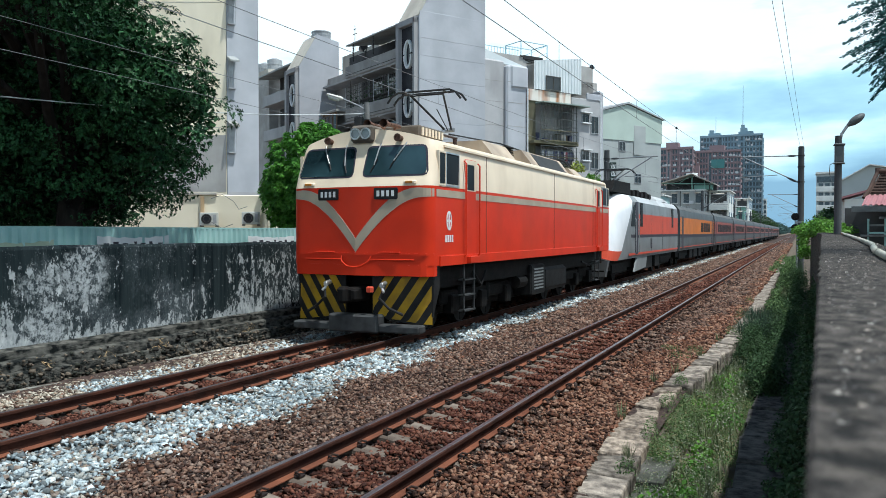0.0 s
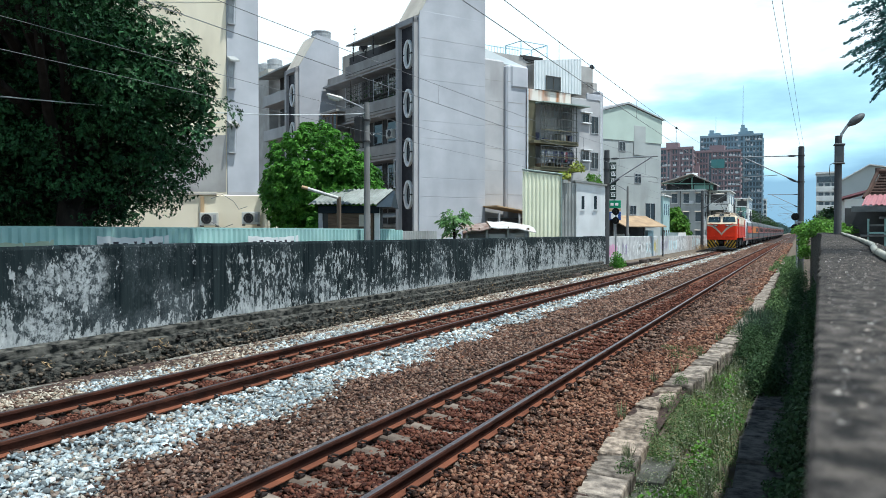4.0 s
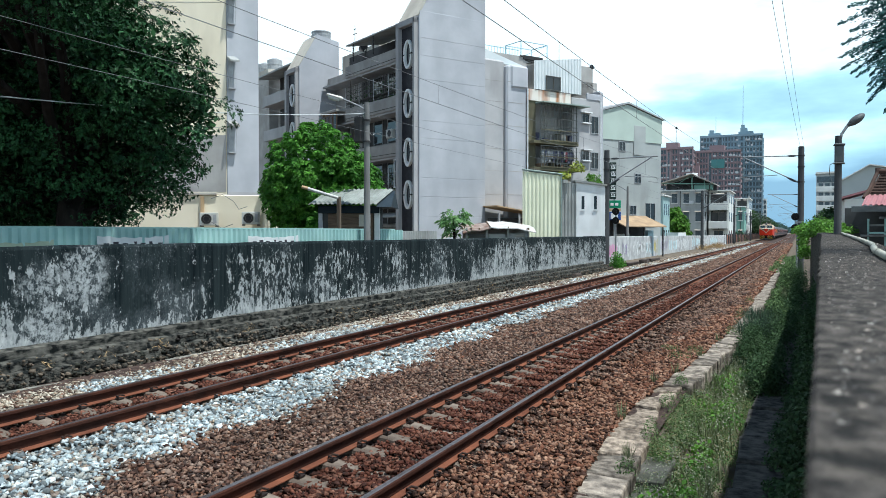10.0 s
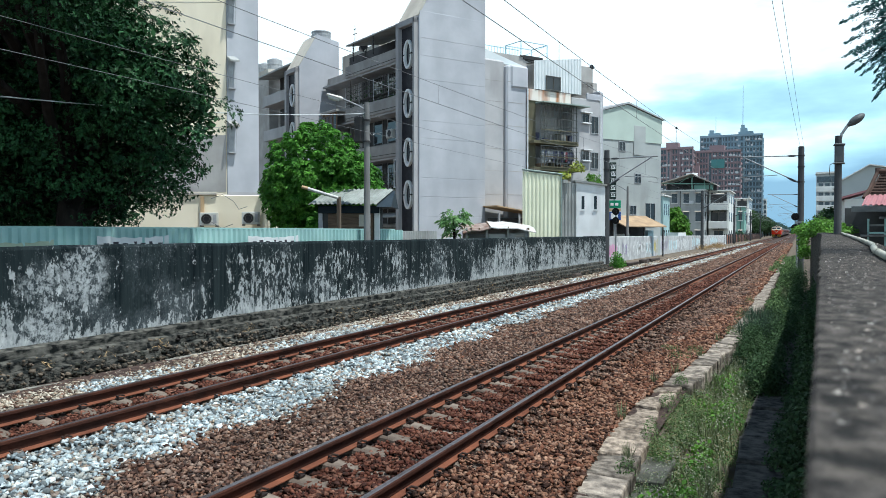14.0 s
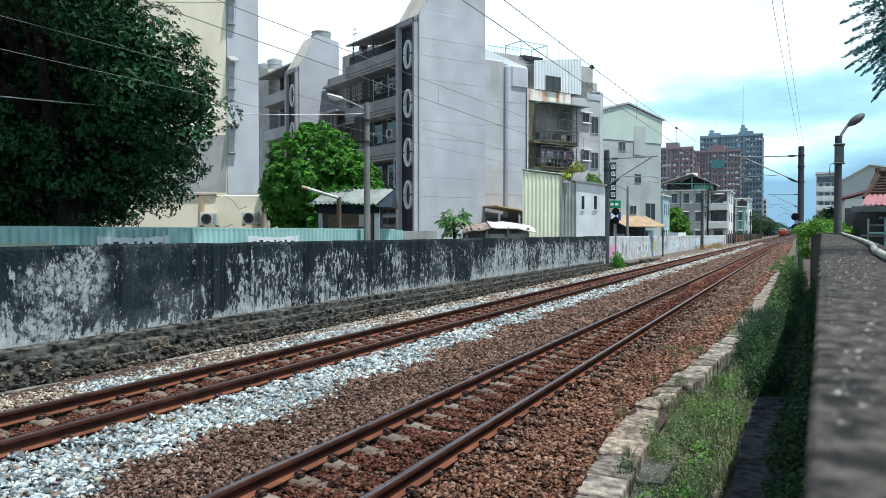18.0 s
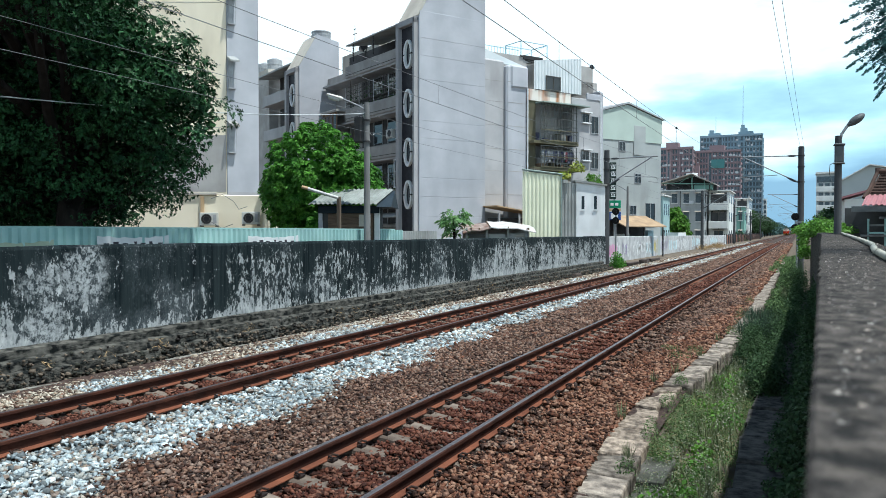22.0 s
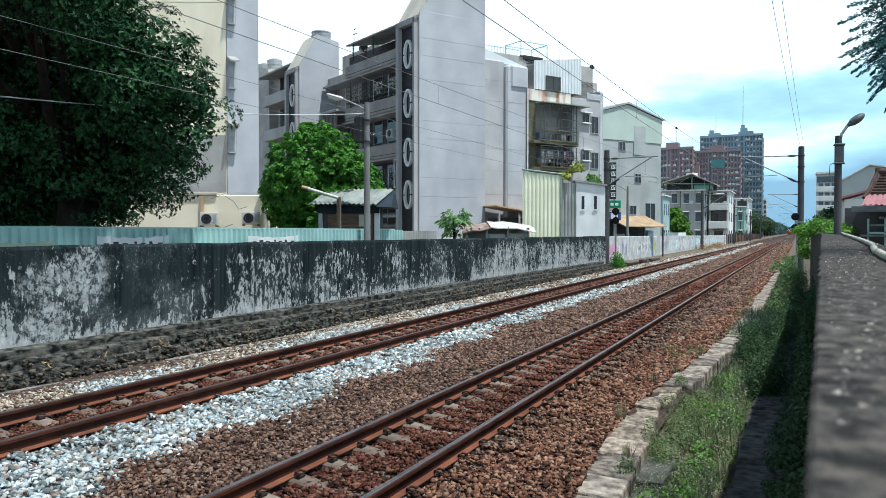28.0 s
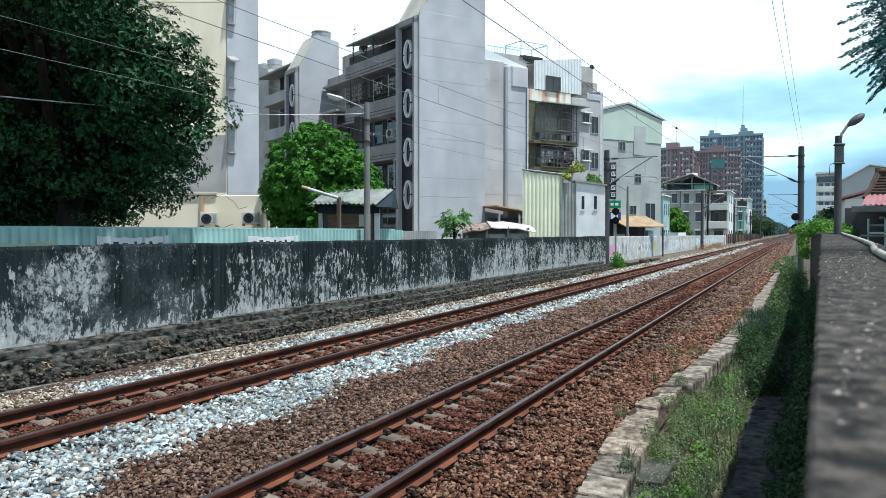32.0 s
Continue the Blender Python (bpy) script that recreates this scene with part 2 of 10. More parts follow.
M_SLEEPER = surf("concrete_sleeper", (0.20, 0.165, 0.135), (0.085, 0.062, 0.05), 5, 0.92, bump=0.4, fine=50, stain=(0.10, 0.05, 0.035), stain_scale=2.5, stain_amt=0.7, vary=0.25)
M_CLIP = surf("dark_steel_clip", (0.03, 0.026, 0.026), (0.055, 0.035, 0.028), 20, 0.7, 0.4, 0.2)
M_KERB = surf("old_concrete_kerb", (0.33, 0.285, 0.235), (0.10, 0.085, 0.072), 9, 0.93, bump=0.9, fine=30, stain=(0.055, 0.05, 0.045), stain_scale=5.0, stain_amt=0.8, vary=0.3, detail=10)
M_KERB_PALE = surf("worn_pale_kerb", (0.37, 0.305, 0.24), (0.12, 0.095, 0.075), 16, 0.93, bump=1.0, fine=34, stain=(0.05, 0.042, 0.036), stain_scale=7.0, stain_amt=0.8, vary=0.25, stretch=(1, 0.6, 1), detail=10)
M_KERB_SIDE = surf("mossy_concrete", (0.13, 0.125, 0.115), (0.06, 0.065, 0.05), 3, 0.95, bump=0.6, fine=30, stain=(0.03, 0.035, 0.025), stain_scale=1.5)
M_LEDGE = surf("dark_mottled_slab", (0.105, 0.098, 0.088), (0.020, 0.020, 0.019), 9, 0.9, bump=0.9, fine=22, vary=0.2)
M_PARAPET = surf("rough_grey_concrete", (0.092, 0.081, 0.073), (0.019, 0.018, 0.017), 26, 0.95, bump=0.8, fine=110, stain=(0.19, 0.165, 0.14), stain_scale=22, stain_amt=0.5, stretch=(1, 0.9, 1), detail=12, cut=(0.36, 0.58))
M_PEBBLE = stones("exposed_aggregate", [(0.19, 0.17, 0.155), (0.13, 0.12, 0.11), (0.34, 0.32, 0.29), (0.08, 0.075, 0.075), (0.30, 0.26, 0.225), (0.17, 0.165, 0.16)])
M_SOIL_STONE = stones("dark_mossy_stones", [(0.06, 0.054, 0.045), (0.025, 0.023, 0.021), (0.11, 0.09, 0.07), (0.04, 0.042, 0.034), (0.16, 0.13, 0.10)])
M_MOULD = mould_wall("mouldy_cement")
M_FOOTING = surf("dark_mossy_footing", (0.105, 0.102, 0.090), (0.008, 0.010, 0.010), 7, 0.95, bump=1.0, fine=30, stain=(0.17, 0.165, 0.145), stain_scale=5.0, stain_amt=0.5, stretch=(1, 0.9, 2.4), detail=13, cut=(0.38, 0.60))
M_TEAL = surf("teal_painted_steel", (0.38, 0.57, 0.545), (0.28, 0.46, 0.445), 0.9, 0.5, 0.0, 0.05, 40, stain=(0.32, 0.45, 0.44), stain_scale=0.6, vary=0.06)
M_WHITE_CLOTH = surf("white_banner_vinyl", (0.72, 0.73, 0.73), (0.55, 0.57, 0.58), 1.5, 0.6, bump=0.1, fine=12)
M_INK = surf("dark_ink", (0.05, 0.05, 0.06), None, 8, 0.7, bump=0.0)


# ---- building blocks ----
class G:
    """Collects vertices and faces of one mesh."""

    def __init__(self):
        self.v, self.f = [], []

    def add(self, verts, faces):
        k = len(self.v)
        self.v += [tuple(p) for p in verts]
        self.f += [tuple(i + k for i in f) for f in faces]
        return self

    def box(self, x0, x1, y0, y1, z0, z1, m=None):
        vs = [Vector((x, y, z)) for z in (z0, z1) for y in (y0, y1) for x in (x0, x1)]
        if m:
            vs = [m @ p for p in vs]
        return self.add(vs, [(0, 2, 3, 1), (4, 5, 7, 6), (0, 1, 5, 4), (2, 6, 7, 3), (0, 4, 6, 2), (1, 3, 7, 5)])

    def soft(self, x0, x1, y0, y1, z0, z1, r=0.02, m=None):
        """Box whose twelve edges are chamfered."""
        vs, fs = [], []
        bm = bmesh.new()
        bmesh.ops.create_cube(bm, size=1)
        for p in bm.verts:
            p.co = ((x0 + x1) / 2 + p.co.x * (x1 - x0), (y0 + y1) / 2 + p.co.y * (y1 - y0), (z0 + z1) / 2 + p.co.z * (z1 - z0))
        bmesh.ops.bevel(bm, geom=bm.edges[:], offset=min(r, (x1 - x0) * 0.45, (y1 - y0) * 0.45, (z1 - z0) * 0.45), segments=1, affect="EDGES")
        bm.verts.index_update()
        for p in bm.verts:
            vs.append(m @ p.co if m else p.co.copy())
        for f in bm.faces:
            fs.append([p.index for p in f.verts])
        bm.free()
        return self.add(vs, fs)

    def tube(self, p0, p1, r0, r1=None, n=10, caps=True):
        p0, p1 = Vector(p0), Vector(p1)
        r1 = r0 if r1 is None else r1
        q = (p1 - p0).to_track_quat("Z", "Y")
        vs = []
        for p, r in ((p0, r0), (p1, r1)):
            for i in range(n):
                a = 2 * math.pi * i / n
                vs.append(p + q @ Vector((r * math.cos(a), r * math.sin(a), 0)))
        fs = [(i, (i + 1) % n, n + (i + 1) % n, n + i) for i in range(n)]
        if caps:
            fs += [tuple(range(n - 1, -1, -1)), tuple(range(n, 2 * n))]
        return self.add(vs, fs)

    def path(self, pts, r, n=6):
        """One continuous round bar through the points."""
        pts = [Vector(p) for p in pts]
        side = None
        rings = []
        for i, p in enumerate(pts):
            d = (pts[min(i + 1, len(pts) - 1)] - pts[max(i - 1, 0)]).normalized()
            if side is None:
                side = d.orthogonal().normalized()
            side = (side - d * side.dot(d)).normalized()
            up = d.cross(side)
            rr = r if isinstance(r, float) else r[i]
            rings.append([p + side * rr * math.cos(2 * math.pi * k / n) + up * rr * math.sin(2 * math.pi * k / n) for k in range(n)])
        return self.loft(rings)

    def prism(self, poly, fn, d0, d1):
        """poly: list of (a, b); fn(a, b, d) gives the place at depth d."""
        k = len(poly)
        vs = [fn(a, b, d0) for a, b in poly] + [fn(a, b, d1) for a, b in poly]
        fs = [tuple(range(k - 1, -1, -1)), tuple(range(k, 2 * k))]
        fs += [(i, (i + 1) % k, k + (i + 1) % k, k + i) for i in range(k)]
        return self.add(vs, fs)

    def loft(self, rings, closed=True, caps=True):
        n = len(rings[0])
        vs = [p for r in rings for p in r]
        fs = []
        for j in range(len(rings) - 1):
            for i in range(n if closed else n - 1):
                a, b = j * n + i, j * n + (i + 1) % n
                fs.append((a, b, b + n, a + n))
        if caps:
            fs += [tuple(range(n - 1, -1, -1)), tuple(range((len(rings) - 1) * n, len(rings) * n))]
        return self.add(vs, fs)

    def ring(self, c, axis_a, axis_b, ra, rb, w, depth, n=24):
        """Flat oval ring of width w and some depth, about c in the plane of two axes."""
        c, ea, eb = Vector(c), Vector(axis_a), Vector(axis_b)
        nn = ea.cross(eb).normalized() * depth
        vs = []
        for off in (Vector((0, 0, 0)), nn):
            for k in (0, w):
                for i in range(n):
                    a = 2 * math.pi * i / n
                    vs.append(c + off + ea * (ra - k) * math.cos(a) + eb * (rb - k) * math.sin(a))
        fs = []
        for i in range(n):
            j = (i + 1) % n
            fs += [(i, j, n + j, n + i), (2 * n + i, 3 * n + i, 3 * n + j, 2 * n + j), (i, 2 * n + i, 2 * n + j, j), (n + i, n + j, 3 * n + j, 3 * n + i)]
        return self.add(vs, fs)

    def mesh(self, name, material, smooth=False):
        me = bpy.data.meshes.new(name)
        me.from_pydata(self.v, [], self.f)
        me.materials.append(material)
        if smooth:
            me.polygons.foreach_set("use_smooth", [True] * len(me.polygons))
        me.update()
        return me


def fix_normals(me):
    bm = bmesh.new()
    bm.from_mesh(me)
    bmesh.ops.recalc_face_normals(bm, faces=bm.faces[:])
    bm.to_mesh(me)
    bm.free()


def part(name, g, material, parent=None, label="", smooth=False):
    """Links a gathered mesh as one object, under a thing or part if given."""
    me = g if isinstance(g, bpy.types.Mesh) else g.mesh(name, material, smooth)
    if not isinstance(g, bpy.types.Mesh) and len(me.polygons) < 60000:
        fix_normals(me)
    ob = new(name, me)
    if parent:
        ob.parent = parent
    if label:
        ob["label"] = label
    return ob


def thing(name, label, category, group="", kind="", m=None):
    ob = new(name)
    ob.empty_display_size = 0.2
    if m:
        ob.matrix_world = m
    return tagged(ob, label, category, group, kind)


def smooth_by(ob, deg=35):
    ob.data.polygons.foreach_set("use_smooth", [True] * len(ob.data.polygons))
    ob.data.set_sharp_from_angle(angle=radians(deg))
    return ob


def np_mesh(name, verts, faces, material):
    """Mesh from arrays: verts (n, 3), faces (m, k)."""
    me = bpy.data.meshes.new(name)
    m, k = faces.shape
    me.vertices.add(len(verts))
    me.vertices.foreach_set("co", np.ascontiguousarray(verts, dtype=np.float32).ravel())
    me.loops.add(m * k)
    me.loops.foreach_set("vertex_index", np.ascontiguousarray(faces, dtype=np.int32).ravel())
    me.polygons.add(m)
    me.polygons.foreach_set("loop_start", np.arange(0, m * k, k, dtype=np.int32))
    me.polygons.foreach_set("loop_total", np.full(m, k, dtype=np.int32))
    me.materials.append(material)
    me.update(calc_edges=True)
    return me


def rand_rot(n, rng):
    q = rng.normal(size=(n, 4))
    q /= np.linalg.norm(q, axis=1)[:, None]
    w, x, y, z = q.T
    return np.stack([np.stack([1 - 2 * (y * y + z * z), 2 * (x * y - z * w), 2 * (x * z + y * w)], 1),
                     np.stack([2 * (x * y + z * w), 1 - 2 * (x * x + z * z), 2 * (y * z - x * w)], 1),
                     np.stack([2 * (x * z - y * w), 2 * (y * z + x * w), 1 - 2 * (x * x + y * y)], 1)], 1)


# a chipped wedge: two uneven triangles joined by three split sides
WEDGE_V = np.array([(-0.55, -0.5, -0.5), (0.6, -0.4, -0.5), (-0.1, 0.6, -0.5), (-0.45, -0.55, 0.5), (0.55, -0.3, 0.5), (0.1, 0.55, 0.5)])
WEDGE_F = np.array([(0, 2, 1), (3, 4, 5), (0, 1, 4), (0, 4, 3), (1, 2, 5), (1, 5, 4), (2, 0, 3), (2, 3, 5)])


def scatter_stones(name, pts, size, material, seed=1):
    """Angular stones, one chipped block each, at the given places."""
    rng = np.random.default_rng(seed)
    n = len(pts)
    dims = size * rng.uniform(0.55, 1.4, (n, 1)) * np.sort(rng.uniform(0.42, 1.4, (n, 3)), axis=1)[:, ::-1]
    v = WEDGE_V[None] * dims[:, None, :] * 1.12
    v = v * rng.uniform(0.6, 1.15, (n, 6, 1)) + rng.normal(0, 0.11, (n, 6, 3)) * size
    tilt = rand_rot(n, rng)
    v = np.einsum("nij,nkj->nki", tilt, v)
    v[..., 2] *= 0.72
    v = v + pts[:, None, :]
    f = WEDGE_F[None] + (np.arange(n) * 6)[:, None, None]
    return np_mesh(name, v.reshape(-1, 3), f.reshape(-1, 3), material)


def leaf_cloud(name, centres, normals, size, material, seed=1, aspect=0.55, droop=0.0, spread=0.8):
    """Small folded leaves (two triangles each) at the given places, facing roughly along the normals."""
    rng = np.random.default_rng(seed)
    n = len(centres)
    nn = normals + rng.normal(0, spread, (n, 3))
    nn /= np.linalg.norm(nn, axis=1)[:, None] + 1e-9
    t = rng.normal(size=(n, 3))
    t[:, 2] -= droop
    t -= nn * np.sum(t * nn, 1)[:, None]
    t /= np.linalg.norm(t, axis=1)[:, None] + 1e-9
    b = np.cross(nn, t)
    s = size * rng.uniform(0.6, 1.35, (n, 1))
    p0, p2 = centres - t * s * 0.5, centres + t * s * 0.5
    mid = centres + nn * s * 0.08
    p1, p3 = mid + b * s * aspect * 0.5, mid - b * s * aspect * 0.5
    v = np.stack([p0, p1, p2, p3], 1).reshape(-1, 3)
    f = np.array([(0, 1, 2, 3)])[None] + (np.arange(n) * 4)[:, None, None]
    return np_mesh(name, v, f.reshape(-1, 4), material)


# ---- ground, trackbed and tracks ----
def cross_section(name, prof, ys, material, kind="structure", label="", jitter=0.0):
    """A sheet with the given (x, z) profile, laid along y."""
    rng = random.Random(5)
    g = G()
    n = len(prof)
    vs = [(x, y, z + rng.uniform(-jitter, jitter)) for y in ys for x, z in prof]
    fs = [(j * n + i, j * n + i + 1, (j + 1) * n + i + 1, (j + 1) * n + i) for j in range(len(ys) - 1) for i in range(n - 1)]
    g.add(vs, fs)
    return tagged(part(name, g, material), label, kind=kind)


cross_section("ground", [(-2500, -0.05), (-60, -0.05), (-11.3, -0.05), (-10.6, -0.1), (-10.0, -0.4), (-1.5, -0.4), (-1.2, -0.85), (-0.62, -0.85),
                         (-0.6, -0.72), (0.2, -0.72), (0.9, -0.3), (60, -0.3), (2500, -0.3)],
              [-400, -20, 0, 10, 20, 40, 80, 200, 600, 2500], M_GROUND, label="bare grey-brown earth beside the railway")
cross_section("trackbed", [(-10.02, -0.17), (-9.4, -0.19), (-8.9, -0.215), (-6.4, -0.215), (-5.7, -0.2), (-4.9, -0.215), (-2.3, -0.225), (-1.72, -0.25), (-1.5, -0.3)],
              [-20 + i * 2 for i in range(60)] + [110, 150, 250, 500, 900, 1500], M_BED, label="dark brown crushed-stone trackbed", jitter=0.012)

GAUGE = 1.067


def rail_strip(prof, y0, y1):
    g = G()
    ys = [y0, y1]
    g.loft([[(x, y, z) for x, z in prof] for y in ys])
    return g


def build_track(name, xc, first, step, label, top_l, top_r):
    tr = thing(name, label, "railway track", "railway tracks", m=pose(xc, 0, 0))
    for side, top in ((-1, top_l), (1, top_r)):
        c = side * (GAUGE / 2 + 0.0325)
        head = [(c - 0.0325, -0.012), (c - 0.024, -0.001), (c + 0.024, -0.001), (c + 0.0325, -0.012), (c + 0.0325, -0.04), (c + 0.009, -0.052),
                (c + 0.009, -0.13), (c - 0.009, -0.13), (c - 0.009, -0.052), (c - 0.0325, -0.04)]
        rail = part("rail", rail_strip(head, -14, 1500), M_RAIL, tr)
        foot = [(c - 0.0635, -0.153), (c + 0.0635, -0.153), (c + 0.0635, -0.144), (c + 0.012, -0.128), (c - 0.012, -0.128), (c - 0.0635, -0.144)]
        part("rail_foot", rail_strip(foot, -14, 1500), M_RAIL_FOOT, rail, "orange rusty rail foot")
        part("running_surface", rail_strip([(c - 0.026, -0.002), (c + 0.026, -0.002), (c + 0.022, 0.002), (c - 0.022, 0.002)], -14, 1500), top, rail, "worn rail top")
    # one sleeper mesh and one clip mesh, shared
    s = G()
    w = 0.12
    rings = []
    for x, h, ww in ((-1.0, -0.06, 0.95), (-0.72, -0.04, 0.97), (-0.6, 0.0, 1.0), (-0.5, 0.0, 1.0), (-0.3, -0.03, 0.9), (0.3, -0.045, 0.9), (0.5, -0.01, 1.0), (0.6, 0.0, 1.0), (0.72, -0.04, 0.97), (1.0, -0.06, 0.95)):
        rings.append([(x, -w * ww * 1.2, -0.33), (x, -w * ww, -0.17 + h), (x, -w * ww * 0.8, -0.158 + h), (x, w * ww * 0.8, -0.158 + h), (x, w * ww, -0.17 + h), (x, w * ww * 1.2, -0.33)])
    s.loft(rings)
    sme = s.mesh("sleeper", M_SLEEPER)
    fix_normals(sme)
    k = G()
    k.soft(-0.03, 0.03, -0.055, 0.055, -0.165, -0.135, 0.008)
    k.path([(0.03, -0.045, -0.14), (0.035, -0.05, -0.115), (-0.02, -0.03, -0.105), (-0.045, 0.0, -0.125), (-0.02, 0.035, -0.105), (0.035, 0.05, -0.115)], 0.011, 6)
    kme = k.mesh("rail_clip", M_CLIP)
    fix_normals(kme)
    count = 150
    y = first - step * 4
    for i in range(count):
        sl = part("sleeper", sme, None, tr)
        sl.location = (0, y + i * step, 0)
        if i < 56:
            for side in (-1, 1):
                for d in (-1, 1):
                    cl = part("rail_clip", kme, None, sl)
                    cl.location = (side * (GAUGE / 2 + 0.0325) + d * 0.092, 0, 0)
                    cl.rotation_euler = (0, 0, 0 if d > 0 else math.pi)
    rest = G()
    for i in range(count, 420):
        yy = y + i * step
        rest.box(-1.0, 1.0, yy - 0.12, yy + 0.12, -0.33, -0.16)
    tagged(part("distant_sleepers", rest, M_SLEEPER, tr), kind="stuff")
    return tr


NEAR_X, FAR_X = -3.63, -7.72
build_track("near_railway_track", NEAR_X, 5.39, 0.557, "rusty narrow-gauge track with polished rails on concrete sleepers", M_RAIL_TOP, M_RAIL_TOP)
build_track("far_railway_track", FAR_X, 6.55, 0.6, "rusty narrow-gauge track with dull brown rails and concrete sleepers", M_RAIL_DULL, M_RAIL_DULL)


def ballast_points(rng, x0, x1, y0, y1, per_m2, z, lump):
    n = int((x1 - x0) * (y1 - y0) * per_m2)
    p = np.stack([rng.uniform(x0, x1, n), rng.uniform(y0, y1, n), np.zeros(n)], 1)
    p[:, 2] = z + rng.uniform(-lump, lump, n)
    # Keeps only stones inside the camera's viewing wedge.
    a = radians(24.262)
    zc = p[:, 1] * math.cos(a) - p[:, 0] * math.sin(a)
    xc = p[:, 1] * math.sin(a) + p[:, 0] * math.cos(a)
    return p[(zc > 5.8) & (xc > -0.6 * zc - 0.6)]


def kerb_edge(yy):
    """Where the ballast stops against the kerb."""
    return np.interp(yy, [6.5, 8.5, 10.5, 12.0, 13.8, 18.5, 23.5, 33.0, 50.0], [-1.75, -1.91, -1.95, -1.86, -1.69, -1.46, -1.36, -1.35, -1.24])


def zone_of(p):
    """0 brown, 1 rusty between near rails, 2 warm by the kerb, 3 fresh white, 4 beige by the wall, 5 rusty in the far track."""
    x, y = p[:, 0], p[:, 1]
    wob = 0.16 * np.sin(y * 1.7) + 0.1 * np.sin(y * 4.1 + 1.0) + 0.05 * np.sin(y * 9.7)
    soft = np.random.default_rng(9).normal(0, 0.10, len(x))
    edge = -5.72 - np.clip((y - 5) * 0.05, 0, 0.6)
    z = np.zeros(len(x), int)
    z[(x > -4.3) & (x < -3.0)] = 1
    z[(x >= -2.95 + wob + soft + np.clip((y - 11) * 0.09, 0, 1.3))] = 2
    z[(x < edge + wob + soft)] = 3
    z[(x < -7.15)] = 5
    z[(x < -8.32)] = 4
    fresh = (np.sin(y * 0.9 + 1.0) + soft * 6 > -0.1) & (y > 8)
    z[(z == 4) & fresh & (x > -9.6)] = 3
    mixed = np.random.default_rng(3).random(len(x))
    z[(z == 3) & (mixed < 0.10 + np.clip((y - 14) * 0.012, 0, 0.4))] = 4
    z[(z == 4) & (mixed > 0.72)] = 0
    z[(z == 0) & (mixed < 0.06)] = 2
    return z


rng = np.random.default_rng(11)
layers = [(1.0, 11.0, 1250, 0.039), (11.0, 16.0, 820, 0.048), (16.0, 30.0, 440, 0.060), (30.0, 62.0, 140, 0.095), (62.0, 100.0, 50, 0.14), (100.0, 170.0, 20, 0.19)]
ZONES = [("brown_ballast", M_STONE_BROWN, "loose brown crushed stone between the tracks"),
         ("rusty_ballast", M_STONE_RUST, "dark rust-stained crushed stone between the rails"),
         ("warm_ballast", M_STONE_WARM, "reddish tan crushed stone beside the kerb"),
         ("white_ballast", M_STONE_WHITE, "fresh pale bluish-white crushed stone beside the track"),
         ("beige_ballast", M_STONE_BEIGE, "beige crushed stone below the old wall"),
         ("stained_ballast", M_STONE_RUST, "rust-stained crushed stone in the far track")]
for zi, (nm, mt, lb) in enumerate(ZONES):
    chunks = []
    for li, (y0, y1, dens, size) in enumerate(layers):
        rg = np.random.default_rng(100 + li)
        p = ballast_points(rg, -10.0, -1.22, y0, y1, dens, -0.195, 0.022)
        p = p[(zone_of(p) == zi) & (p[:, 0] < kerb_edge(p[:, 1]))]
        # cribs lie lower than the shoulders
        inside = (np.abs(p[:, 0] - NEAR_X) < 0.5) | (np.abs(p[:, 0] - FAR_X) < 0.5)
        p[inside, 2] -= 0.012
        onrail = np.zeros(len(p), bool)
        for c in (NEAR_X, FAR_X):
            for sd in (-1, 1):
                onrail |= np.abs(p[:, 0] - (c + sd * 0.566)) < 0.085
        p = p[~onrail]
        near_sl = np.zeros(len(p), bool)
        for c, f0, st in ((NEAR_X, 5.39, 0.557), (FAR_X, 6.55, 0.6)):
            ph = np.abs((p[:, 1] - f0 + st / 2) % st - st / 2)
            near_sl |= (np.abs(p[:, 0] - c) < 0.98) & (ph < 0.085 + 0.03 * np.sin(p[:, 1] * 37))
        seen = np.zeros(len(p), bool)
        for c in (NEAR_X, FAR_X):
            seen |= (p[:, 0] - c > -0.48) & (p[:, 0] - c < -0.16)
        p[near_sl & ~seen, 2] += 0.040
        keep = ~near_sl | (np.random.default_rng(zi + 40).random(len(p)) < np.where(seen, 0.42, 1.0))
        p = p[keep]
        coarse = 1.3 if zi == 3 and y1 < 40 else 1.0
        if coarse > 1:
            p = p[np.random.default_rng(77 + li).random(len(p)) < 0.66]
        if len(p):
            chunks.append(scatter_stones(nm, p, size * coarse, mt, seed=zi * 10 + li))
    bm = bmesh.new()
    for c in chunks:
        bm.from_mesh(c)
    me = bpy.data.meshes.new(nm)
    bm.to_mesh(me)
    bm.free()
    me.materials.append(mt)
    for c in chunks:
        bpy.data.meshes.remove(c)
    tagged(new(nm, me), lb, "ballast", kind="stuff")


# ---- kerb of the drain, stone by stone ----
def rough_block(g, x0, x1, y0, y1, z0, z1, rng, j=0.02):
    g.soft(x0, x1, y0, y1, z0, z1, 0.018)
    k = len(g.v)
    for i in range(k):
        x, y, z = g.v[i]
        g.v[i] = (x + rng.uniform(-j, j), y + rng.uniform(-j, j) * 0.6, z + (rng.uniform(-j, j) * 0.6 if z > z0 + 0.05 else 0))


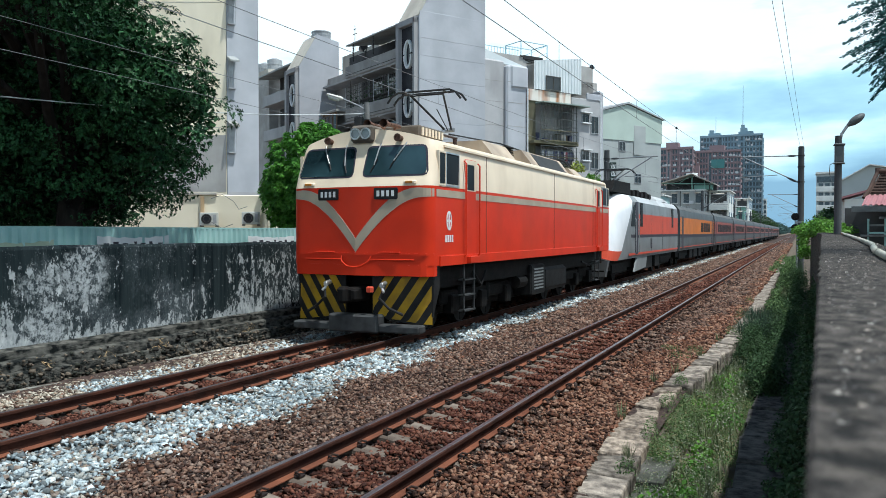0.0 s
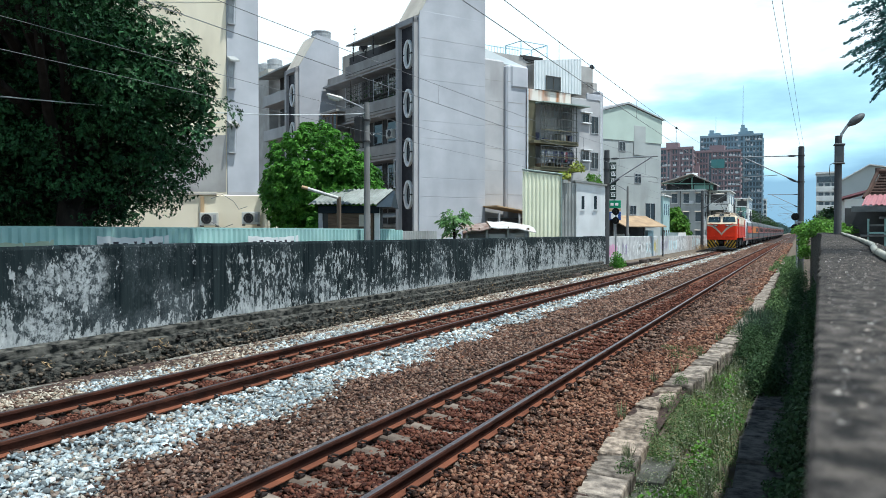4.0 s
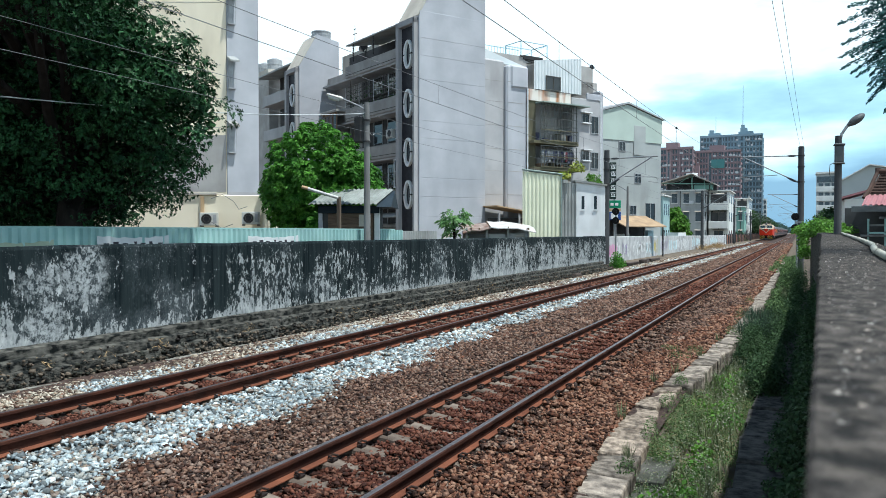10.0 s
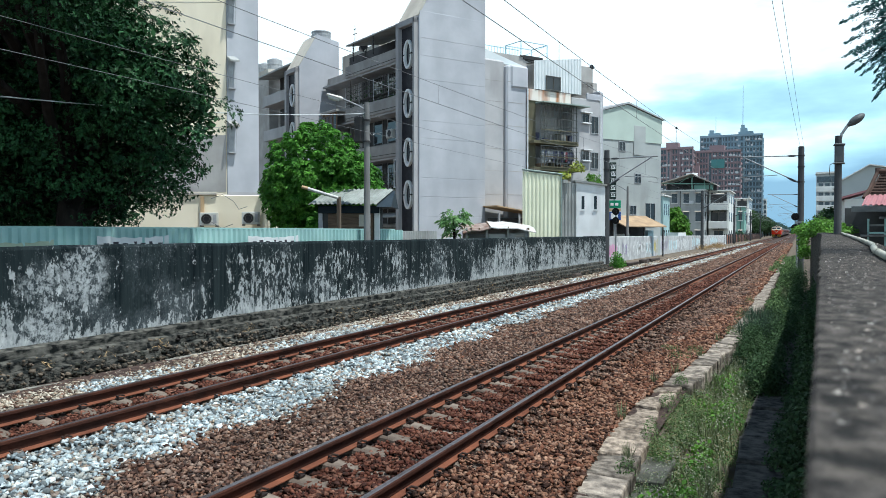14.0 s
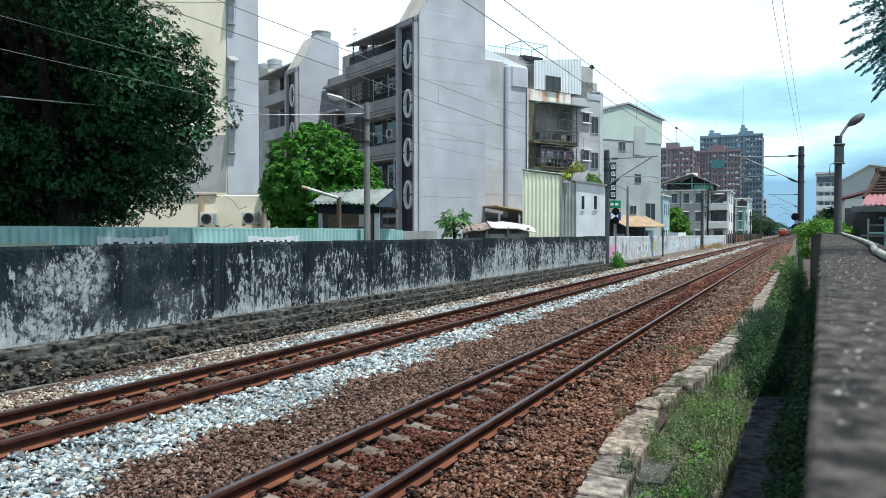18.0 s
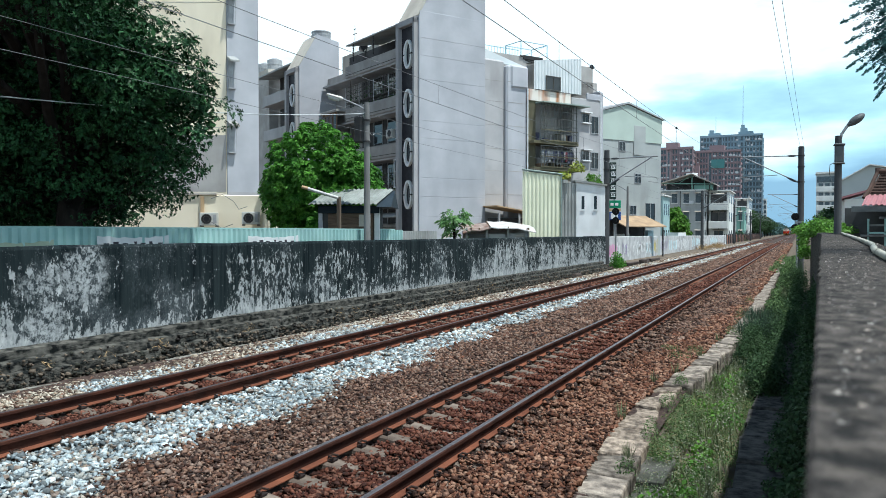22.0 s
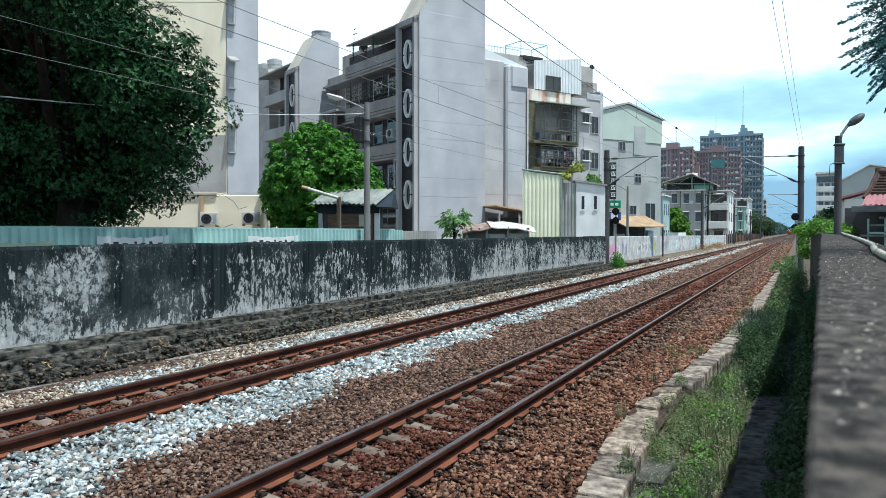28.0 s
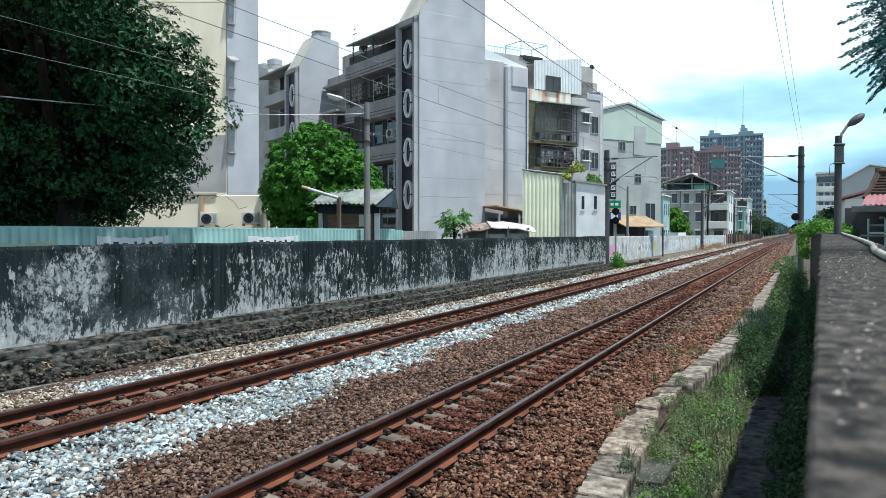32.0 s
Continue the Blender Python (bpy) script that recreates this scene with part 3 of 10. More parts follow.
# three runs of slabs, each with its own line: y, outer edge, inner edge
KERB_RUNS = [[(3.0, -1.70, -1.30), (6.5, -1.77, -1.37), (8.5, -1.93, -1.47), (10.5, -1.97, -1.64), (11.95, -1.90, -1.55)],
             [(12.12, -1.84, -1.40), (13.8, -1.71, -1.33), (18.45, -1.49, -1.10)],
             [(18.6, -1.45, -1.04), (23.5, -1.38, -0.99), (33.0, -1.37, -0.97), (50.0, -1.26, -1.0), (75.0, -1.3, -1.02)]]


def kerb_at(run, yy):
    ys_, ls_, rs_ = zip(*run)
    return float(np.interp(yy, ys_, ls_)), float(np.interp(yy, ys_, rs_))


kerb = thing("drain_kerb", "weathered pale concrete kerb of uneven slabs along the weedy drain", "kerb", kind="structure")
rk = random.Random(21)
for ri, run in enumerate(KERB_RUNS):
    y, end = run[0][0], run[-1][0]
    while y < end - 0.05:
        ln = min(rk.uniform(0.30, 0.66) if y < 22 else rk.uniform(0.7, 1.3), end - y)
        skew, tip, lift = rk.uniform(-0.10, 0.10), rk.uniform(-0.02, 0.02), rk.uniform(-0.03, 0.014)
        la, ra = kerb_at(run, y)
        lb, rb = kerb_at(run, y + ln)
        sl_, sr_ = rk.uniform(-0.035, 0.03), rk.uniform(-0.04, 0.04)
        zt = -0.19 + lift - (0.02 if ri == 0 else 0)
        gap = rk.uniform(0.008, 0.03)
        # uneven outline: two extra points on each long side
        ring = [(la + sl_, y + skew), ((la * 2 + lb) / 3 + sl_ + rk.uniform(-0.02, 0.02), y + ln * 0.35), ((la + lb * 2) / 3 + sl_ + rk.uniform(-0.02, 0.02), y + ln * 0.7), (lb + sl_, y + ln - gap + skew),
                (rb + sr_, y + ln - gap - skew * 0.5), ((ra + rb * 2) / 3 + sr_ + rk.uniform(-0.03, 0.03), y + ln * 0.66), ((ra * 2 + rb) / 3 + sr_ + rk.uniform(-0.03, 0.03), y + ln * 0.3), (ra + sr_, y - skew * 0.5)]
        cx_, cy_ = sum(p[0] for p in ring) / 8, sum(p[1] for p in ring) / 8
        at = lambda p, k, dz: (cx_ + (p[0] - cx_) * k, cy_ + (p[1] - cy_) * k, zt + dz + tip * (p[0] - cx_) / 0.2)
        g = G()
        g.loft([[at(p, 0.98, -0.25) for p in ring], [at(p, 1.0, -0.03) for p in ring], [at(p, 0.97, -0.006 + rk.uniform(-0.006, 0.003)) for p in ring], [at(p, 0.90, rk.uniform(-0.004, 0.004)) for p in ring]])
        part("slab", g, M_KERB if ri or y < 8 else M_KERB_PALE, kerb)
        y += ln
g = G()
rd_ = random.Random(5)
rings = []
for run in KERB_RUNS:
    y = run[0][0]
    while y < run[-1][0]:
        la, ra = kerb_at(run, y)
        e = rd_.uniform(-0.02, 0.02)
        rings.append([(la + 0.05, y, -0.98), (la + 0.05, y, -0.36), (ra - 0.05, y, -0.36), (ra - 0.04 + e, y, -0.6), (ra - 0.02 + rd_.uniform(-0.02, 0.02), y, -0.98)])
        y += 0.5 if y < 22 else 2.0
g.loft(rings)
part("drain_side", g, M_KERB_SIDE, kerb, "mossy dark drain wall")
for y0, y1, xa, xb, zt in ((6.2, 7.7, -1.45, -1.17, -0.40), (7.75, 8.7, -1.50, -1.20, -0.36), (8.75, 9.5, -1.56, -1.27, -0.41)):
    g = G()
    rough_block(g, xa, xb, y0, y1, -0.9, zt, rd_, 0.025)
    part("drain_step", g, M_KERB_SIDE, kerb, "broken mossy concrete step")

ledge = thing("drain_ledge", "dark stone ledge at the foot of the parapet", "ledge", kind="structure")
rl = random.Random(8)
y = 2.0
while y < 34:
    ln = rl.uniform(0.7, 1.2)
    g = G()
    rough_block(g, -0.62 + rl.uniform(-0.05, 0.04), 0.05 + 0.02 * y, y, y + ln - 0.015, -0.95, -0.5 + rl.uniform(-0.03, 0.02), rl, 0.03)
    part("stone", g, M_LEDGE, ledge)
    y += ln

# ---- parapet on which the camera rests ----
par = thing("parapet", "thick rough grey concrete parapet with worn edges", "wall", kind="structure")
g = G()
rp = random.Random(4)
ys = [-4 + i * 0.5 for i in range(7)] + [-0.4 + i * 0.16 for i in range(60)] + [9.4 + i * 0.6 for i in range(17)]
rings = []
for yy in ys:
    edge = -0.010 + 0.0232 * yy
    top = 1.855 + 0.0085 * max(yy, 0)
    e = rp.uniform(-0.010, 0.008) if yy > 3.0 else rp.uniform(-0.001, 0.001)
    rings.append([(edge + 0.01, yy, -0.9), (edge + e, yy, top - 0.007), (edge + 0.006 + e, yy, top - 0.001), (edge + 0.05, yy, top + rp.uniform(-0.0006, 0.0006)),
                  (edge + 0.3, yy, top + rp.uniform(-0.0006, 0.0006)), (edge + 0.54, yy, top), (edge + 0.56, yy, top - 0.02), (edge + 0.56, yy, -0.9)])
g.loft(rings)
part("parapet_wall", g, M_PARAPET, par)
g = G()
g.soft(0.46, 1.0, 19.1, 40, -0.9, 2.04, 0.03)
part("far_parapet_section", g, M_FOOTING, par, "dark weathered wall section with drips")
rg = np.random.default_rng(77)
n = 9000
yy = 0.9 + 10 * rg.random(n) ** 1.6
xx = -0.004 + 0.0228 * yy + 0.02 + rg.random(n) * 0.53
pts = np.stack([xx, yy, 1.855 + 0.0085 * yy - 0.003], 1)
tagged(new("aggregate", scatter_stones("aggregate", pts, 0.0070, M_PEBBLE, 5)), "small pale stones showing in worn concrete", "aggregate", kind="stuff")
M_HOSE = surf("pale_plastic_hose", (0.46, 0.44, 0.36), (0.30, 0.29, 0.24), 9, 0.55, bump=0.1)
hose = thing("conduit_hose", "pale ribbed plastic hose lying along the parapet top", "hose")
hp = [(0.46, 3.6), (0.45, 4.4), (0.445, 5.1), (0.475, 6.2), (0.58, 7.8), (0.645, 10.0), (0.67, 11.5), (0.71, 13.5), (0.74, 15.5), (0.80, 18.5)]
pl = [(x, yy, 1.855 + 0.0085 * yy + 0.024) for x, yy in hp]
g = G()
g.path(pl, 0.023, 10)
part("hose", g, M_HOSE, hose, smooth=True)
for i in range(len(pl) - 1):
    a, b = Vector(pl[i]), Vector(pl[i + 1])
    g = G()
    for f in (0.6,):
        p = a.lerp(b, f)
        d = (b - a).normalized() * 0.03
        g.tube(p - d, p + d, 0.026, None, 12)
    part("joint", g, M_HOSE, hose)

# ---- the old wall across the tracks ----
WALL_X = -10.5
ow = thing("trackside_wall", "long old cement wall, black with mould and flaking pale patches", "wall", kind="structure")
edges = [-14, 0.5, 13.6, 25.0, 32.2, 46.8]
for a, b in zip(edges[:-1], edges[1:]):
    g = G()
    rw = random.Random(int(a * 7))
    k = max(2, int((b - a) / 0.5))
    rings = []
    for i in range(k + 1):
        yy = a + 0.006 + (b - a - 0.012) * i / k
        t = 1.845 - 0.0006 * yy + rw.uniform(-0.012, 0.012)
        rings.append([(WALL_X, yy, -0.2), (WALL_X + rw.uniform(-0.006, 0.006), yy, 0.9), (WALL_X + rw.uniform(-0.006, 0.006), yy, t - 0.05), (WALL_X - 0.02, yy, t), (WALL_X - 0.26, yy, t), (WALL_X - 0.28, yy, -0.2)])
    g.loft(rings)
    part("wall_panel", g, M_MOULD, ow)
g = G()
rf = random.Random(31)
rings = []
for i in range(240):
    yy = -14 + i * 0.25
    wv = 0.02 * math.sin(yy * 0.9) + 0.012 * math.sin(yy * 2.3)
    e = lambda k: rf.uniform(-k, k)
    rings.append([(WALL_X - 0.05, yy, -0.4), (WALL_X - 0.05, yy, 0.37), (WALL_X + 0.13 + e(0.012), yy, 0.355 + e(0.012)), (WALL_X + 0.155 + e(0.012) + wv, yy, 0.335 + e(0.01)), (WALL_X + 0.16 + e(0.02) + wv, yy, 0.215 + e(0.01)),
                  (WALL_X + 0.27 + e(0.012), yy, 0.205 + e(0.012)), (WALL_X + 0.295 + e(0.014) + wv, yy, 0.18 + e(0.012)), (WALL_X + 0.30 + e(0.02) + wv, yy, 0.05 + e(0.015)),
                  (WALL_X + 0.40 + e(0.03), yy, 0.03 + e(0.02)), (WALL_X + 0.43 + e(0.03), yy, -0.18 + e(0.03)), (WALL_X + 0.45, yy, -0.4)])
g.loft(rings)
part("footing", g, M_FOOTING, ow, "dark mossy stepped footing")
rgf = np.random.default_rng(61)
n = 4200
yy = 1.0 + 46 * rgf.random(n) ** 1.25
ff = 0.60 + 0.40 * rgf.random(n) ** 0.6
pts = np.stack([WALL_X + 0.02 + 0.46 * ff, yy, np.where(ff < 0.68, 0.19, np.where(ff < 0.88, 0.02, -0.10)) + rgf.uniform(-0.07, 0.02, n)], 1)
tagged(new("footing_rubble", scatter_stones("footing_rubble", pts, 0.055, M_SOIL_STONE, 6)), "dark mossy rubble along the wall's footing", "rubble", kind="stuff")
M_STRIP = surf("pale_drain_edge", (0.26, 0.25, 0.225), (0.09, 0.085, 0.075), 3, 0.93, bump=0.5, fine=30, stain=(0.13, 0.12, 0.11), stain_scale=1.5)
strip = thing("drain_edge", "narrow pale concrete edging along the ballast", "kerb", kind="structure")
y = 1.0
while y < 40:
    g = G()
    ln = rk.uniform(1.6, 2.4)
    rough_block(g, -10.05, -9.9, y, y + ln - 0.02, -0.4, -0.165, rk, 0.03)
    part("edging", g, M_STRIP, strip)
    y += ln


# ---- buildings beyond the wall ----
M_RENDER = surf("pale_grey_render", (0.48, 0.492, 0.525), (0.39, 0.402, 0.435), 0.5, 0.85, bump=0.12, fine=8, stain=(0.30, 0.315, 0.34), stain_scale=0.5, stain_amt=0.45)
M_RENDER2 = surf("grey_render_warm", (0.46, 0.455, 0.46), (0.37, 0.37, 0.38), 0.6, 0.88, bump=0.12, fine=8, stain=(0.25, 0.24, 0.235), stain_scale=0.6, stain_amt=0.6)
M_DULL = surf("dull_grey_facade", (0.43, 0.42, 0.405), (0.33, 0.32, 0.305), 0.8, 0.9, bump=0.15, fine=9, stain=(0.22, 0.215, 0.21), stain_scale=0.7, stain_amt=0.6)
M_CREAM = surf("cream_render", (0.84, 0.76, 0.60), (0.78, 0.70, 0.54), 0.6, 0.88, bump=0.12, fine=8, stain=(0.44, 0.38, 0.28), stain_scale=0.7)
M_CAP = surf("cream_stained_cap", (0.55, 0.52, 0.45), (0.45, 0.42, 0.37), 0.7, 0.9, bump=0.2, fine=7, stain=(0.30, 0.26, 0.21), stain_scale=0.8)
M_DARKPANEL = surf("black_tile_panel", (0.022, 0.022, 0.028), (0.035, 0.035, 0.042), 3, 0.45, bump=0.1, fine=10)
M_WINDOW = glass("dark_window_glass", (0.028, 0.034, 0.038))
M_FRAME = surf("aluminium_frame", (0.42, 0.43, 0.44), (0.33, 0.34, 0.35), 4, 0.5, 0.3, 0.05)
M_WHITE = surf("white_paint", (0.82, 0.83, 0.83), (0.74, 0.75, 0.75), 1.2, 0.7, bump=0.08, stain=(0.48, 0.47, 0.45), stain_scale=1.0, stain_amt=0.5)
# Dark colour that paints in the shade of openings and recesses.
M_RECESS = surf("painted_recess_shade", (0.10, 0.10, 0.10), (0.06, 0.06, 0.062), 1.0, 0.9, bump=0.1)
M_GRILLE = surf("dark_window_grille", (0.14, 0.14, 0.13), (0.08, 0.075, 0.07), 6, 0.6, 0.4, 0.1)
M_RUST_BAND = surf("rust_streaked_white", (0.70, 0.66, 0.60), (0.40, 0.20, 0.11), 1.4, 0.8, bump=0.1, stretch=(1, 1, 0.12), cut=(0.45, 0.62))
M_SLAT_BROWN = surf("brown_timber_frame", (0.22, 0.15, 0.10), (0.14, 0.10, 0.07), 3, 0.7, stretch=(1, 1, 0.3))
M_OLIVE = surf("dirty_olive_render", (0.15, 0.14, 0.09), (0.09, 0.085, 0.06), 1.0, 0.9, bump=0.15)
M_SHEET_WHITE = surf("white_ribbed_sheet", (0.70, 0.74, 0.75), (0.60, 0.645, 0.66), 0.8, 0.5, 0.0, 0.05)
M_SHEET_CREAM = surf("pale_green_cream_sheet", (0.84, 0.85, 0.66), (0.74, 0.76, 0.57), 0.8, 0.5, 0.0, 0.05, stain=(0.42, 0.42, 0.30), stain_scale=0.6)
M_SHEET_GREY = surf("grey_ribbed_sheet", (0.36, 0.37, 0.36), (0.27, 0.28, 0.27), 1.0, 0.55, 0.1, 0.08, stain=(0.22, 0.17, 0.12), stain_scale=0.9)
M_GREEN_ROOF = surf("pale_green_sheet", (0.48, 0.57, 0.51), (0.42, 0.50, 0.45), 0.5, 0.5, 0, 0.05)
M_GREYGREEN = surf("grey_green_render", (0.42, 0.45, 0.445), (0.33, 0.355, 0.352), 0.4, 0.9, bump=0.12, fine=6, stain=(0.20, 0.215, 0.21), stain_scale=0.4, stain_amt=0.6)
M_ROOFTILE = surf("grey_green_roof_sheet", (0.31, 0.38, 0.35), (0.22, 0.27, 0.25), 2.0, 0.7, bump=0.2)
M_DARKSTEEL = surf("dark_painted_steel", (0.035, 0.037, 0.042), (0.06, 0.058, 0.055), 5, 0.6, 0.3, 0.15)
M_AWNING = surf("tan_awning", (0.52, 0.37, 0.22), (0.44, 0.30, 0.18), 1.5, 0.8, bump=0.1)
M_AWNING_DULL = surf("dusty_tan_awning", (0.40, 0.29, 0.185), (0.30, 0.215, 0.14), 1.5, 0.85, bump=0.1, stain=(0.20, 0.15, 0.11), stain_scale=1.0)
M_CLOTHES_A = surf("blue_black_laundry", (0.05, 0.06, 0.13), (0.16, 0.16, 0.22), 5, 0.95, vary=0.3)
M_CLOTHES_B = surf("pale_laundry", (0.62, 0.62, 0.64), (0.45, 0.46, 0.5), 5, 0.95, vary=0.2)
M_CLOTHES_C = surf("pink_laundry", (0.60, 0.13, 0.16), (0.42, 0.10, 0.14), 5, 0.95)
M_AC = surf("air_conditioner_casing", (0.60, 0.60, 0.57), (0.50, 0.50, 0.47), 2, 0.6, bump=0.05)


M_BLUEFRAME = surf("pale_blue_steel", (0.40, 0.58, 0.66), (0.32, 0.48, 0.56), 3, 0.5)
M_CAGE = surf("weathered_cage_bar", (0.12, 0.13, 0.13), (0.07, 0.075, 0.07), 4, 0.5, 0.3, 0.05)


def ribbed(x0, x1, z0, z1, pitch, depth, fn):
    """Trapezoid-ribbed sheet from x0 to x1; fn(a, z, d) places it."""
    prof = []
    x = x0
    while x < x1 - 1e-6:
        for f, d in ((0.0, 0.0), (0.35, 0.0), (0.5, depth), (0.85, depth)):
            if x + f * pitch <= x1:
                prof.append((x + f * pitch, d))
        x += pitch
    prof.append((x1, 0.0))
    g = G()
    n = len(prof)
    th = 0.012
    vs = [fn(a, z, d) for d0 in (0.0, th) for z in (z0, z1) for a, d in [(p, q + d0) for p, q in prof]]
    fs = []
    for i in range(n - 1):
        fs += [(i, i + 1, n + i + 1, n + i), (2 * n + i, 3 * n + i, 3 * n + i + 1, 2 * n + i + 1), (n + i, n + i + 1, 3 * n + i + 1, 3 * n + i)]
    g.add(vs, fs)
    return g


M_BALCONY_LEAF = surf("potted_plant_leaf", (0.06, 0.13, 0.04), (0.03, 0.07, 0.025), 2.0, 0.6, bump=0.0, island=0.5)
BX, BY, BROT = -21.92, 44.98, 58.3
apt = thing("apartment_building", "grey rendered apartment block with slope-topped stair towers and oval windows", "apartment building", m=pose(BX, BY, 0, 0, 0, BROT))


def along_v(a, b, d):   # profile in (u, z), depth along v
    return (a, d, b)


def window_u(parent, u0, u1, z0, z1, v, sill=True, bars=0, deep=0.12, frame_mat=None):
    """A window in a face that looks along -v."""
    w = part("window", G().box(u0, u1, v - 0.012, v + 0.05, z0, z1), M_WINDOW, parent)
    g = G()
    t = 0.05
    for a, b, c, d in ((u0 - t, u0, z0 - t, z1 + t), (u1, u1 + t, z0 - t, z1 + t), (u0, u1, z0 - t, z0), (u0, u1, z1, z1 + t), ((u0 + u1) / 2 - 0.02, (u0 + u1) / 2 + 0.02, z0, z1)):
        g.box(a, b, v - 0.05, v + 0.02, c, d)
    part("frame", g, frame_mat or M_FRAME, w)
    if sill:
        part("sill", G().soft(u0 - 0.12, u1 + 0.12, v - 0.22, v, z0 - 0.14, z0 - 0.05, 0.01).soft(u0 - 0.12, u1 + 0.12, v - 0.35, v, z1 + 0.06, z1 + 0.14, 0.01), M_WHITE, w)
    if bars:
        g = G()
        for i in range(bars):
            u = u0 + (u1 - u0) * (i + 0.5) / bars
            g.box(u - 0.012, u + 0.012, v - 0.11, v - 0.09, z0, z1)
        part("bars", g, M_GRILLE, w)
    return w


def stair_tower(v0, length, top, label=""):
    prof = [(0.0, -0.1), (length, -0.1), (length, top - 0.4), (1.62, top), (1.5, 18.3), (0.0, 15.7)]
    tw = part("stair_tower", G().prism(prof, along_v, v0, v0 + 2.4), M_RENDER, apt, label)
    part("tower_cap", G().prism([(-0.02, 15.69), (1.49, 18.31), (1.46, 18.34), (-0.05, 15.74)], along_v, v0 + 0.02, v0 + 2.42), M_CAP, tw, "cream stained sloping cap")
    part("stair_panel", G().soft(-0.03, 0.05, v0 + 0.32, v0 + 2.05, 2.1, 15.2, 0.01), M_DARKPANEL, tw, "tall black panel")
    fr = G()
    for a, b in ((v0 + 0.12, v0 + 0.32), (v0 + 2.05, v0 + 2.4)):
        fr.box(-0.3, 0.05, a, b, 1.9, 15.55)
    fr.box(-0.3, 0.05, v0 + 0.12, v0 + 2.4, 15.25, 15.6)
    part("panel_frame", fr, M_RENDER2, tw)
    for z in (13.43, 10.3, 7.18, 4.45):
        g = G()
        g.ring((-0.03, v0 + 1.14, z), (0, 1, 0), (0, 0, 1), 0.5, 0.93, 0.17, -0.16, 26)
        ow_ = part("oval_window", g, M_WHITE, tw, "white oval window surround")
        part("pane", G().box(-0.05, -0.035, v0 + 0.85, v0 + 1.25, z - 0.6, z + 0.6), M_WINDOW, ow_)
        for va in (0.60, 1.48):
            part("bracket", G().box(-0.20, -0.03, v0 + va, v0 + va + 0.2, z - 0.045, z + 0.045), M_DARKPANEL, ow_)
    return tw


t1 = stair_tower(0.0, 5.2, 20.0)
JOINTS = [-0.1, 1.9, 3.05, 4.3, 5.5, 8.0, 9.1, 11.7, 13.2, 14.3, 16.0]
for a, b in zip(JOINTS[:-1], JOINTS[1:]):
    top = b - 0.009
    part("wall_panel", G().soft(0.04, 5.17, -0.02, 0.01, a + 0.009, top, 0.008), M_RENDER, t1)
stair_tower(18.4, 3.6, 18.5)
part("water_tank", G().tube((2.4, 19.3, 18.0), (2.4, 19.3, 18.95), 0.8, None, 20).tube((2.4, 19.3, 18.6), (2.4, 19.3, 18.66), 0.83, None, 20).tube((2.4, 19.3, 18.85), (2.4, 19.3, 18.92), 0.83, None, 20), M_FRAME, apt, "ribbed steel roof tank")
part("main_wall", G().box(3.3, 16.0, 0.9, 34.5, -0.1, 14.4), M_DULL, apt)
part("roof", G().box(3.1, 16.1, 5.0, 34.6, 14.4, 14.6), M_RENDER2, apt)
part("rooftop_room", G().box(5.0, 12.0, 14.0, 20.5, 14.6, 17.4), M_CAP, apt)
